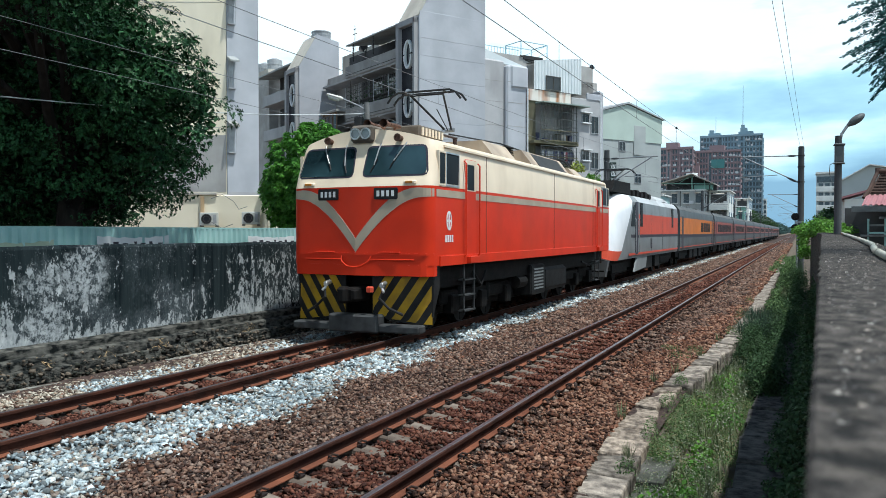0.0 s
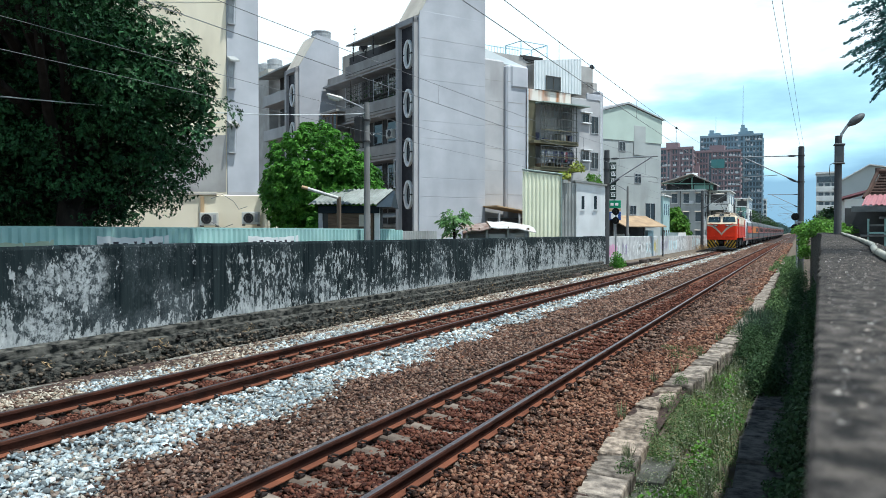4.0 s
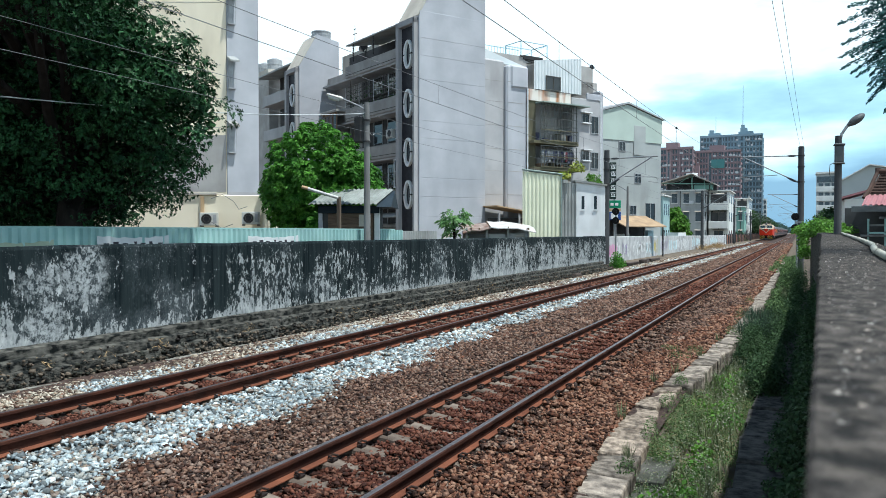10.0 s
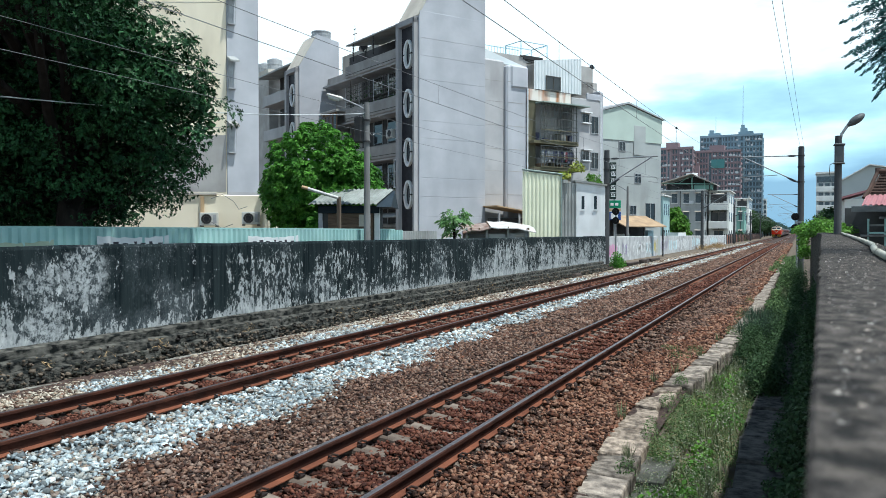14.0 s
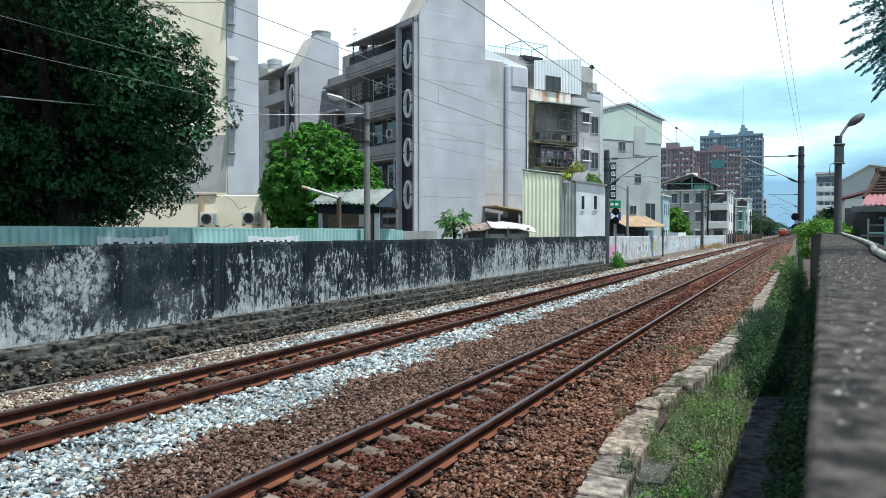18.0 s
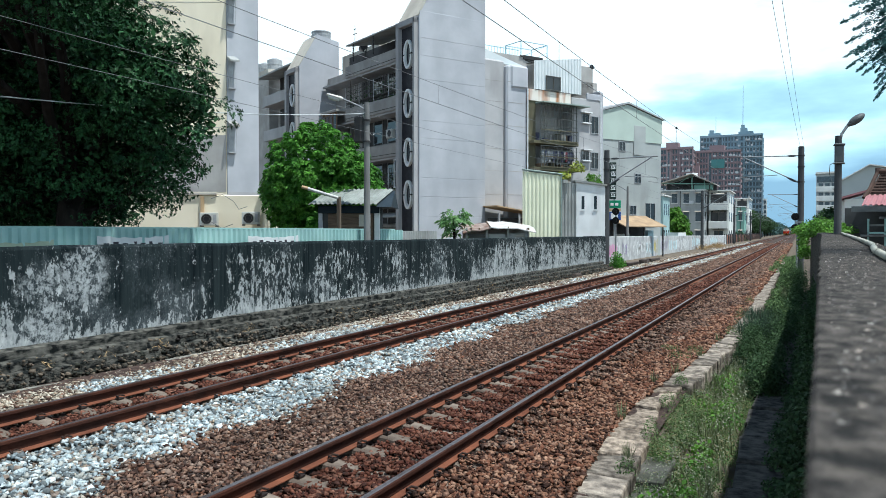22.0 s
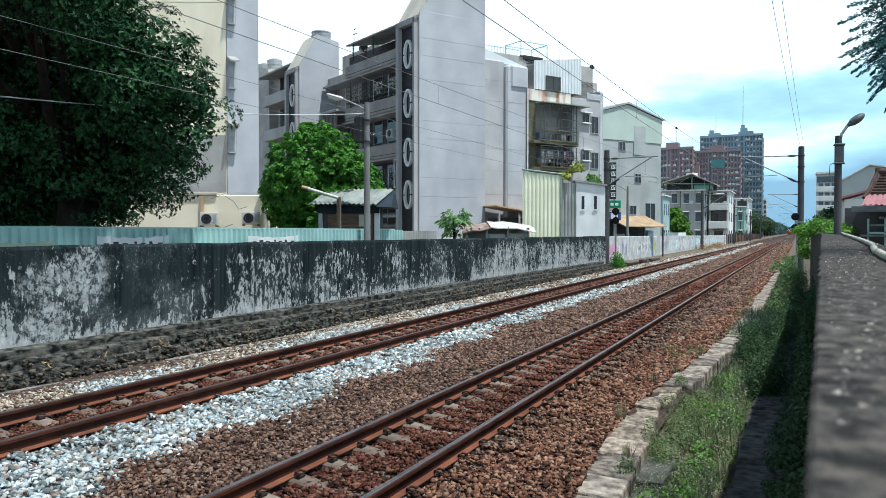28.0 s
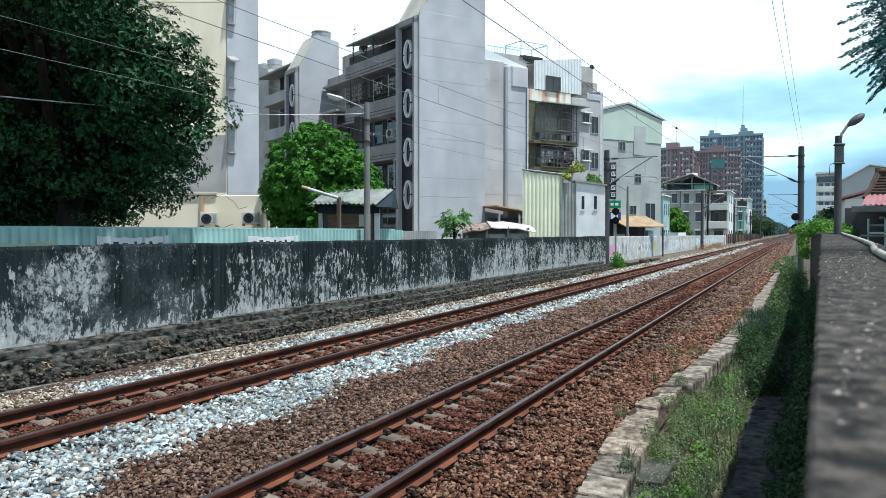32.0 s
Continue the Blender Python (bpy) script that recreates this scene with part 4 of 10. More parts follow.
# balconies of the long facade
for zb, zt, grille in ((14.15, 15.05, 0), (10.75, 11.75, 1), (7.45, 8.4, 0), (4.0, 5.0, 1), (2.2, 2.6, 0)):
    bal = part("balcony", G().soft(1.95, 3.3, 2.45, 14.0, zb, zt, 0.03), M_DULL, apt, "grey balcony front")
    part("balcony_groove", G().box(1.93, 1.96, 2.6, 13.9, zb + 0.18, zb + 0.23), M_GRILLE, bal)
    part("side_balcony", G().soft(2.5, 3.3, 14.05, 18.3, zb - 0.1, zt - 0.2, 0.03), M_DULL, apt)
    if zb > 3:
        part("slab", G().box(2.05, 3.35, 2.45, 18.3, zb - 0.16, zb - 0.01), M_RENDER2, bal)
        # Flat sheet carries the balcony's inner shade in its colour.
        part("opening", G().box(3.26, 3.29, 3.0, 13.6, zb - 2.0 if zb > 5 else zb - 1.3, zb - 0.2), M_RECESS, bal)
        for k in range(5):
            v = 3.2 + k * 2.1
            part("window_post", G().box(3.2, 3.27, v, v + 0.06, zb - 2.0, zb - 0.2), M_FRAME, bal)
            part("window_post", G().box(3.2, 3.25, v + 0.8, v + 0.85, zb - 2.0, zb - 0.2), M_FRAME, bal)
            if k in (0, 2, 3) and zb > 5:
                pane = part("window_pane", G().box(3.22, 3.24, v + 0.85, v + 2.1, zb - 1.9, zb - 0.3), M_WINDOW, bal)
                part("window_bar", G().box(3.19, 3.22, v + 0.85, v + 2.1, zb - 1.15, zb - 1.08), M_FRAME, pane)
    if grille:
        g = G()
        z0, z1 = zt + 0.1, zt + 1.6
        for i in range(36):
            v = 2.6 + i * 0.32
            g.box(1.93, 1.955, v, v + 0.03, z0, z1)
        for z in np.linspace(z0, z1, 6):
            g.box(1.92, 1.965, 2.6, 13.9, z, z + 0.035)
        part("grille", g, M_GRILLE, bal, "dark metal window grille with plants behind")
        for i in range(6):
            part("grille_post", G().box(1.90, 1.925, 2.6 + i * 2.24, 2.68 + i * 2.24, z0 - 0.05, z1 + 0.05), M_FRAME, bal)
        rgp = np.random.default_rng(int(zb * 10))
        pp = np.stack([rgp.uniform(2.05, 2.6, 520), 2.7 + 11 * rgp.random(520) ** 1.4, z0 + 1.3 * rgp.random(520) ** 1.5], 1)
        part("balcony_plants", leaf_cloud("balcony_plants", pp, np.tile([-0.6, 0, 0.6], (520, 1)), 0.22, M_BALCONY_LEAF, 4, 0.5), None, bal, "dark potted plants behind the grille")
        part("shelf", G().box(2.0, 2.5, 2.7, 13.8, z0 + 0.25, z0 + 0.3), M_GRILLE, bal)
for v, z in ((3.0, 5.35), (6.2, 8.75), (9.6, 5.4), (4.6, 12.35)):
    ac_ = part("wall_air_conditioner", G().soft(1.62, 1.95, v, v + 0.85, z, z + 0.62, 0.03), M_AC, apt, "pale outdoor air conditioner on brackets")
    part("fan_opening", G().tube((1.615, v + 0.34, z + 0.31), (1.60, v + 0.34, z + 0.31), 0.24, None, 18), M_DARKPANEL, ac_)
for i in range(4):
    part("white_window_frame", G().box(1.88, 1.95, 3.0 + i * 1.1, 3.07 + i * 1.1, 5.25, 7.2), M_WHITE, apt)
part("white_window_frame", G().box(1.88, 1.95, 3.0, 6.4, 5.2, 5.28).box(1.88, 1.95, 3.0, 6.4, 7.15, 7.22).box(1.89, 1.94, 3.0, 6.4, 6.3, 6.35), M_WHITE, apt, "white-framed window row")
part("window_pane", G().box(1.94, 1.965, 3.0, 6.4, 5.2, 7.2), M_WINDOW, apt)
cab = part("enclosed_balcony", G().soft(1.35, 2.6, 14.4, 17.4, 9.3, 9.85, 0.03).soft(1.35, 2.6, 14.4, 17.4, 11.6, 11.8, 0.03), M_DULL, apt, "enclosed balcony with a timber window")
part("timber_window", G().box(1.5, 1.56, 14.6, 17.2, 9.85, 11.6), M_SLAT_BROWN, cab)
for i in range(4):
    part("window_pane", G().box(1.47, 1.5, 14.75 + i * 0.62, 15.2 + i * 0.62, 10.1, 11.4), M_WINDOW, cab)
part("down_pipe", G().tube((1.9, 2.38, 0), (1.9, 2.38, 14.2), 0.06, None, 8).tube((2.45, 14.02, 0), (2.45, 14.02, 14.0), 0.06, None, 8), M_GRILLE, apt)
part("ground_awning", G().prism([(0.6, 3.05), (3.2, 3.5), (3.2, 3.58), (0.6, 3.12)], along_v, 2.5, 8.5), M_SHEET_GREY, apt, "grey sheet awning over the yard")
part("roof_canopy", G().prism([(1.3, 16.3), (4.6, 16.9), (4.6, 17.0), (1.3, 16.4)], along_v, 5.0, 12.6), M_SHEET_GREY, apt, "rusty sheet roof over the top terrace")
# Dark sheet paints the shade under the terrace roof.
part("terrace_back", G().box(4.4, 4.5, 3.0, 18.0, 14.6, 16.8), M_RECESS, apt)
for v in (5.2, 8.5, 11.6):
    part("terrace_post", G().box(1.4, 1.47, v, v + 0.07, 15.0, 16.5), M_DARKSTEEL, apt)
part("end_block", G().box(2.4, 16.0, 31.0, 46.0, -0.1, 17.2), M_DULL, apt)
part("end_parapet", G().box(2.3, 16.1, 31.0, 46.1, 17.2, 17.9), M_CAP, apt)
for v in (33.5, 36.0):
    part("water_tank", G().tube((4.0, v, 17.9), (4.0, v, 19.3), 0.75, None, 18).tube((4.0, v, 18.3), (4.0, v, 18.36), 0.79, None, 18).tube((4.0, v, 18.8), (4.0, v, 18.86), 0.79, None, 18).tube((4.0, v, 19.3), (4.0, v, 19.5), 0.72, 0.3, 18), M_FRAME, apt, "ribbed steel roof tank")
part("terrace_sheet", ribbed(2.5, 5.2, 15.1, 16.4, 0.3, 0.04, lambda a, z, d: (1.6 - d, a, z)), M_SHEET_WHITE, apt, "white ribbed sheet on the terrace")
part("aerial", G().tube((4.4, 17.0, 16.5), (4.4, 17.0, 19.4), 0.03, 0.02, 6).box(4.37, 4.43, 16.7, 17.3, 18.6, 18.64).box(4.37, 4.43, 16.8, 17.2, 19.0, 19.04), M_DARKSTEEL, apt, "thin rooftop aerial")
part("satellite_dish", G().tube((4.4, 15.2, 16.9), (4.1, 15.0, 17.05), 0.12, 0.42, 16, caps=False).tube((4.4, 15.2, 16.0), (4.4, 15.2, 16.9), 0.03, None, 6), M_DARKSTEEL, apt, "small dark satellite dish")
for k in range(15):
    part("roof_frame_post", G().box(6.2 + k * 0.27, 6.225 + k * 0.27, 2.4, 2.43, 13.5, 15.0 + 0.035 * k), M_BLUEFRAME, apt)
for k, (u, v) in enumerate(((10.1, 2.2), (12.6, 2.2), (12.6, 4.0), (10.1, 4.0))):
    part("roof_cage_post", G().box(u, u + 0.05, v, v + 0.05, 13.8, 15.9), M_BLUEFRAME, apt)
for z in (14.7, 15.85):
    part("roof_cage_rail", G().box(10.1, 12.65, 2.2, 2.25, z, z + 0.05).box(10.1, 12.65, 4.0, 4.05, z, z + 0.05).box(10.1, 10.15, 2.2, 4.0, z, z + 0.05).box(12.6, 12.65, 2.2, 4.0, z, z + 0.05), M_BLUEFRAME, apt, "pale blue rooftop cage")
part("roof_cage_brace", G().tube((10.1, 2.2, 14.7), (12.6, 2.2, 15.85), 0.02, None, 6).tube((11.3, 2.2, 14.7), (12.6, 2.2, 15.3), 0.02, None, 6), M_BLUEFRAME, apt)
for z in (14.2, 15.2):
    part("roof_frame_rail", G().box(6.2, 10.1, 2.4, 2.44, z, z + 0.05), M_BLUEFRAME, apt, "pale blue rooftop rail")
rcl = random.Random(40)
for k in range(14):
    u, z = rcl.uniform(8.0, 11.8), rcl.uniform(13.8, 14.3)
    part("roof_timber", G().soft(-0.9, 0.9, -0.05, 0.05, -0.03, 0.03, 0.01, pose(u, rcl.uniform(0.9, 2.2), z, rcl.uniform(-12, 12), rcl.uniform(-14, 14), rcl.uniform(-25, 25))), M_DARKSTEEL if k % 3 else M_GRILLE, apt)
part("roof_clutter", G().soft(8.6, 12.0, 1.2, 2.2, 13.9, 14.25, 0.03).soft(9.2, 11.0, 0.8, 1.4, 14.2, 14.5, 0.03), M_DARKSTEEL, apt)
# bay beyond the second tower
for zb, zt in ((14.0, 15.0), (10.7, 11.7), (7.4, 8.4)):
    bal = part("balcony", G().soft(1.6, 3.3, 23.5, 30.5, zb, zt, 0.03), M_RENDER2, apt, "grey balcony front")
    # The opening's shade is laid on as a dark sheet.
    part("opening", G().box(3.25, 3.29, 23.0, 30.3, zt + 0.1, zt + 2.2), M_RECESS, bal)
part("eave_roof", G().prism([(0.9, 16.6), (4.0, 17.0), (4.0, 17.15), (0.9, 16.75)], along_v, 21.0, 31.0), M_SHEET_GREY, apt)
# stepped corner wing
for u0, u1, v0, top in ((5.2, 7.1, 0.3, 13.75), (7.1, 8.95, 0.08, 13.45)):
    wg = part("wing_wall", G().soft(u0 + 0.01, u1, v0, 4.0, -0.1, top, 0.12), M_RENDER2 if u0 < 6 else M_RENDER, apt)
    for z in (3.1, 4.6, 6.2, 7.7, 9.3, 10.9, 12.3):
        part("groove", G().box(u0 + 0.1, u1 - 0.15, v0 - 0.008, v0 + 0.02, z, z + 0.035), M_DULL, wg)
part("wing_parapet", G().prism([(5.2, 13.75), (9.0, 13.45), (9.0, 13.6), (5.2, 14.5)], along_v, 0.5, 0.65), M_SHEET_WHITE, apt)
part("wing_cornice", G().soft(7.4, 9.0, -0.04, 3.0, 11.9, 13.5, 0.15), M_RENDER, apt)
part("pipe", G().tube((8.85, -0.05, 0), (8.85, -0.05, 12.0), 0.05), M_WHITE, apt, "white drain pipe")
# house with caged balconies
cag = thing("balcony_house", "narrow house with caged balconies, laundry and a white sheet-metal attic", "house", m=pose(BX, BY, 0, 0, 0, BROT))
part("back_wall", G().box(8.98, 13.0, 1.6, 9.0, -0.1, 11.9), M_OLIVE, cag)
part("side_wall", G().box(8.97, 9.65, 0.05, 1.6, -0.1, 11.2), M_OLIVE, cag, "dirty olive wall strip")
part("rusty_band", G().soft(8.97, 12.95, -0.02, 1.7, 11.2, 12.0, 0.02), M_RUST_BAND, cag, "white band streaked with rust")
part("attic", ribbed(9.45, 13.9, 12.03, 14.0, 0.28, 0.05, lambda a, z, d: (a, -0.02 - d, z + (a - 9.45) * 0.14 if z > 13 else z)), M_SHEET_WHITE, cag, "white ribbed sheet attic")
part("attic_body", G().box(9.4, 13.9, 0.03, 4.0, 12.0, 13.7), M_SHEET_GREY, cag)
window_u(cag, 10.5, 11.75, 12.1, 13.0, -0.13, sill=False, frame_mat=M_GRILLE)
for zb in (6.35, 8.2):
    bal = part("balcony_slab", G().soft(9.0, 13.2, -0.55, 1.6, zb, zb + 0.22, 0.02), M_OLIVE, cag)
    g = G()
    h = 1.75 if zb < 7 else 2.85
    for i in range(12):
        u = 9.65 + i * 0.3
        part("cage_bar", G().box(u, u + 0.035, -0.56, -0.53, zb + 0.2, zb + h), M_CAGE, bal)
    for k in range(6):
        z = zb + 0.25 + k * (h - 0.3) / 5
        part("cage_rail", G().box(9.6, 13.05, -0.57, -0.52, z, z + 0.045), M_CAGE, bal)
    for k in range(4):
        v = -0.55 + k * 0.5
        part("cage_bar", G().box(13.0, 13.04, v, v + 0.035, zb + 0.2, zb + h), M_CAGE, bal)
    # Shade behind the cage, painted as a dark panel.
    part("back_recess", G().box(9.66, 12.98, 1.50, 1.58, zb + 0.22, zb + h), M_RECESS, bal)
    for k in range(4):
        u = 9.8 + k * 0.8
        wd_ = part("window", G().box(u, u + 0.68, 1.44, 1.49, zb + 0.35, zb + min(h - 0.25, 2.1)), M_WINDOW, bal)
        part("window_frame", G().box(u - 0.04, u, 1.40, 1.46, zb + 0.3, zb + min(h - 0.2, 2.15)).box(u, u + 0.68, 1.40, 1.46, zb + 1.15, zb + 1.2), M_FRAME, wd_)
    rcb = random.Random(int(zb * 10))
    for k in range(9):
        u = rcb.uniform(9.75, 12.7)
        w_, hh_ = rcb.uniform(0.15, 0.5), rcb.uniform(0.2, 0.75)
        part("stored_box", G().soft(u, u + w_, -0.4 + rcb.random() * 0.7, 0.35 + rcb.random() * 0.3, zb + 0.22, zb + 0.22 + hh_, 0.02), rcb.choice([M_OLIVE, M_SHEET_GREY, M_CLOTHES_A, M_SLAT_BROWN, M_FRAME]), bal)
    part("railing", G().box(9.6, 13.05, -0.60, -0.55, zb + 0.95, zb + 1.02).box(9.6, 13.05, -0.60, -0.55, zb + 0.22, zb + 0.3), M_OLIVE, bal)
part("canopy", G().box(9.6, 14.0, -0.9, 0.2, 11.02, 11.1), M_ROOFTILE, cag)
rc = random.Random(12)
lau = thing("laundry_line", "row of dark, white and pink clothes drying on a rail", "laundry", m=pose(BX, BY, 0, 0, 0, BROT))
part("rail", G().tube((9.8, -0.3, 7.75), (13.0, -0.3, 7.75), 0.02), M_FRAME, lau)
for i in range(15):
    u = 9.95 + i * 0.2
    h = rc.uniform(0.45, 0.95)
    mt = rc.choice([M_CLOTHES_A, M_CLOTHES_A, M_CLOTHES_A, M_CLOTHES_B, M_CLOTHES_B]) if i != 11 else M_CLOTHES_C
    g = G()
    g.loft([[(u, -0.33 + rc.uniform(-0.03, 0.03), 7.76), (u + 0.17, -0.33, 7.76), (u + 0.17, -0.27, 7.76), (u, -0.27, 7.76)],
            [(u - 0.04, -0.37, 7.6), (u + 0.21, -0.35, 7.58), (u + 0.21, -0.29, 7.58), (u - 0.04, -0.29, 7.6)],
            [(u, -0.35, 7.75 - h), (u + 0.18, -0.33, 7.75 - h * rc.uniform(0.9, 1)), (u + 0.18, -0.28, 7.75 - h), (u, -0.29, 7.75 - h)]])
    part("garment", g, mt, lau)
# grey house with small windows
gh = thing("grey_house", "pale grey rendered house with small hooded windows", "house", m=pose(BX, BY, 0, 0, 0, BROT))
part("front_wall", G().soft(13.02, 15.9, 0.0, 8.0, -0.1, 11.8, 0.05), M_RENDER2, gh)
part("corner_wall", G().prism([(15.88, 0.06), (16.7, 0.5), (16.7, 8.0), (15.88, 8.0)], lambda a, b, d: (a, b, d), -0.1, 12.5), M_RENDER, gh)
part("attic_storey", G().soft(13.02, 16.5, 0.9, 7.8, 11.8, 13.3, 0.05), M_DULL, gh)
part("parapet", G().soft(14.5, 15.9, -0.05, 0.12, 11.75, 12.2, 0.03), M_RENDER, gh)
for u0, u1, z0, z1 in ((14.05, 14.7, 10.1, 10.65), (14.95, 15.65, 9.35, 10.55), (14.05, 14.7, 7.35, 7.95), (14.95, 15.65, 6.75, 7.9)):
    window_u(gh, u0, u1, z0, z1, 0.0, sill=u1 < 14.9, bars=4)
part("side_window", G().box(16.62, 16.68, 0.75, 1.5, 8.0, 9.6), M_WINDOW, gh)
part("drain_pipe", G().tube((15.9, -0.04, 0), (15.9, -0.04, 11.8), 0.05), M_WHITE, gh)
# green gabled house
eg = thing("gabled_house", "tall grey-green house with a pale green sheet gable", "house", m=pose(BX, BY, 0, 0, 0, BROT))
part("wall", G().box(20.8, 29.6, 6.0, 16.0, -0.1, 10.0), M_GREYGREEN, eg)
part("gable", G().prism([(20.8, 10.0), (29.65, 10.0), (29.65, 12.1), (25.2, 13.15), (20.8, 12.0)], along_v, 5.94, 16.0), M_GREEN_ROOF, eg, "pale green sheet-metal gable")
part("roof_edge", G().prism([(20.6, 12.0), (25.2, 13.2), (29.85, 12.1), (29.85, 12.2), (25.2, 13.35), (20.6, 12.15)], along_v, 5.8, 16.1), M_FRAME, eg)
for u0, z0 in ((26.2, 9.0), (26.2, 6.4), (24.2, 9.1), (25.6, 3.6)):
    window_u(eg, u0, u0 + 0.75, z0, z0 + 0.75, 6.0, sill=False)
window_u(eg, 27.6, 28.8, 2.6, 4.6, 6.0, sill=False)
part("pilaster", G().soft(26.0, 27.5, 5.92, 6.0, 8.8, 11.4, 0.02), M_GREYGREEN, eg)
part("awning", G().prism([(22.5, 3.42), (27.6, 3.42), (27.6, 3.5), (22.5, 3.5)], lambda a, b, d: (a, 6.0 - d * 2.4, b - d * 0.95), 0.0, 1.0), M_AWNING_DULL, eg, "tan shop awning")
# Shade under the awning, painted onto a flat sheet.
part("shop_front", G().box(22.6, 27.5, 5.9, 5.98, -0.05, 3.1), M_RECESS, eg, "open shop front painted dark for its shade")
for u in (22.7, 24.9, 27.3):
    part("awning_post", G().box(u, u + 0.09, 3.75, 3.84, -0.05, 2.5), M_DARKSTEEL, eg)
for u0, u1, z1 in ((23.0, 24.1, 1.9), (25.2, 26.2, 1.6), (26.4, 27.1, 2.2)):
    part("shop_shelf", G().soft(u0, u1, 4.6, 5.2, -0.05, z1, 0.04), M_SHEET_GREY if z1 < 2 else M_BLUEFRAME, eg)

# sheet-metal sheds between the lane and the houses
M_RUSTY_SHEET = surf("rusty_brown_sheet", (0.17, 0.10, 0.075), (0.34, 0.29, 0.26), 3.0, 0.85, bump=0.2, stain=(0.09, 0.05, 0.04), stain_scale=2.0)
M_SHED_ROOF = surf("white_sheet_roof", (0.62, 0.61, 0.59), (0.44, 0.42, 0.39), 2.5, 0.6, bump=0.1, stain=(0.40, 0.32, 0.25), stain_scale=0.8)
sh = thing("green_cream_shed", "tall shed clad in pale green-cream ribbed sheet", "shed")
ax, ay, bx_, by_ = -15.35, 45.8, -13.2, 46.75


def on_line(x0, y0, x1, y1, inward=1):
    L = math.hypot(x1 - x0, y1 - y0)
    ex, ey = (x1 - x0) / L, (y1 - y0) / L
    return L, (lambda a, z, d: (x0 + ex * a + ey * d, y0 + ey * a - ex * d, z))


L, fn = on_line(ax, ay, bx_, by_)
part("cladding", ribbed(0, L, -0.05, 5.75, 0.24, 0.045, lambda a, z, d: fn(a, z - (0.12 * a if z > 3 else 0), d)), M_SHEET_CREAM, sh)
g = G()
g.prism([(0, 0), (L, 0), (L + 1.2, -4.0), (0.5, -4.0)], lambda a, b, d: fn(a, d, b - 0.02), -0.05, 5.35)
part("shed_body", g, M_SHEET_GREY, sh)
part("green_trim", G().path([fn(-0.05, 5.85, 0.06), fn(L + 0.05, 5.55, 0.06)], 0.06).path([fn(L, 5.5, 0.06), fn(L, 0, 0.06)], 0.05), M_ROOFTILE, sh, "green edge trim")
L2, fn2 = on_line(-12.45, 47.45, -10.84, 48.15)
ws = thing("white_shed", "white box shed with two narrow windows and a flat roof", "shed")
part("front", G().prism([(0, -0.05), (L2, -0.05), (L2, 4.85), (0, 5.12)], lambda a, b, d: fn2(a, b, -d), 0.0, 1.6), M_WHITE, ws)
part("roof_trim", G().prism([(-0.1, 5.12), (L2 + 0.1, 4.85), (L2 + 0.1, 4.97), (-0.1, 5.24)], lambda a, b, d: fn2(a, b, -d), -0.12, 1.7), M_SHEET_GREY, ws)
for a in (0.32, 1.08):
    w = part("window", G().prism([(a, 3.45), (a + 0.17, 3.45), (a + 0.17, 4.25), (a, 4.25)], lambda p, q, d: fn2(p, q, d), -0.01, 0.015), M_WINDOW, ws)
    part("sill", G().prism([(a - 0.05, 3.36), (a + 0.22, 3.36), (a + 0.22, 3.43), (a - 0.05, 3.43)], lambda p, q, d: fn2(p, q, d), -0.01, 0.06), M_WHITE, w)
L3, fn3 = on_line(-13.38, 47.14, -12.49, 47.5)
part("side_wall", ribbed(0, L3, -0.05, 5.05, 0.2, 0.03, lambda a, z, d: fn3(a, z, d)), M_SHEET_GREY, ws)
# low market stall with a white arched roof
st = thing("lane_shelter", "low lane shelter with a sagging white sheet roof", "shelter")
L4, fn4 = on_line(-13.9, 32.9, -10.95, 34.3)
rr = []
for k in range(9):
    a = L4 * k / 8
    z = 2.25 + 0.11 * math.sin(math.pi * k / 8) - (0.06 if k > 6 else 0) + (0.03 if k % 2 else 0)
    dip = 0.10 + (0.10 if k == 0 else 0.0) + 0.025 * (k % 3)
    rr.append([fn4(a, z - dip, 0.8), fn4(a, z + 0.06, 0.0), fn4(a, z + 0.18, -1.6), fn4(a, z + 0.14, -1.6), fn4(a, z + 0.02, 0.0), fn4(a, z - 0.04 - dip, 0.8)])
part("roof", G().loft(rr[3:]), M_SHED_ROOF, st)
part("rusty_roof", G().loft([[(x, y, z - 0.05) for x, y, z in r] for r in rr[:4]]), M_RUSTY_SHEET, st, "rusty brown half of the sheet roof")
for k in range(1, 9, 2):
    part("roof_batten", G().tube(Vector(rr[k][0]) + Vector((0, 0, 0.02)), Vector(rr[k][2]) + Vector((0, 0, 0.02)), 0.018, None, 6), M_SLAT_BROWN, st)
for k in range(9):
    a = L4 * k / 9
    part("roof_lath", G().prism([(a, 2.16), (a + 0.06, 2.16), (a + 0.06, 2.24), (a, 2.24)], lambda p, q, d: fn4(p, q, d), -1.5, 0.7), M_SLAT_BROWN, st)
part("rusty_end", G().prism([(-0.9, 1.7), (0.05, 2.12), (0.05, 2.2), (-0.9, 1.78)], lambda p, q, d: fn4(p, q, d), -1.5, 0.8), M_RUST_BAND, st, "rusty sheet end of the roof")
part("back_wall", G().prism([(0.1, -0.05), (L4 - 0.1, -0.05), (L4 - 0.1, 2.2), (0.1, 2.2)], lambda a, b, d: fn4(a, b, -1.4 - d), 0, 0.05), M_SHEET_GREY, st)
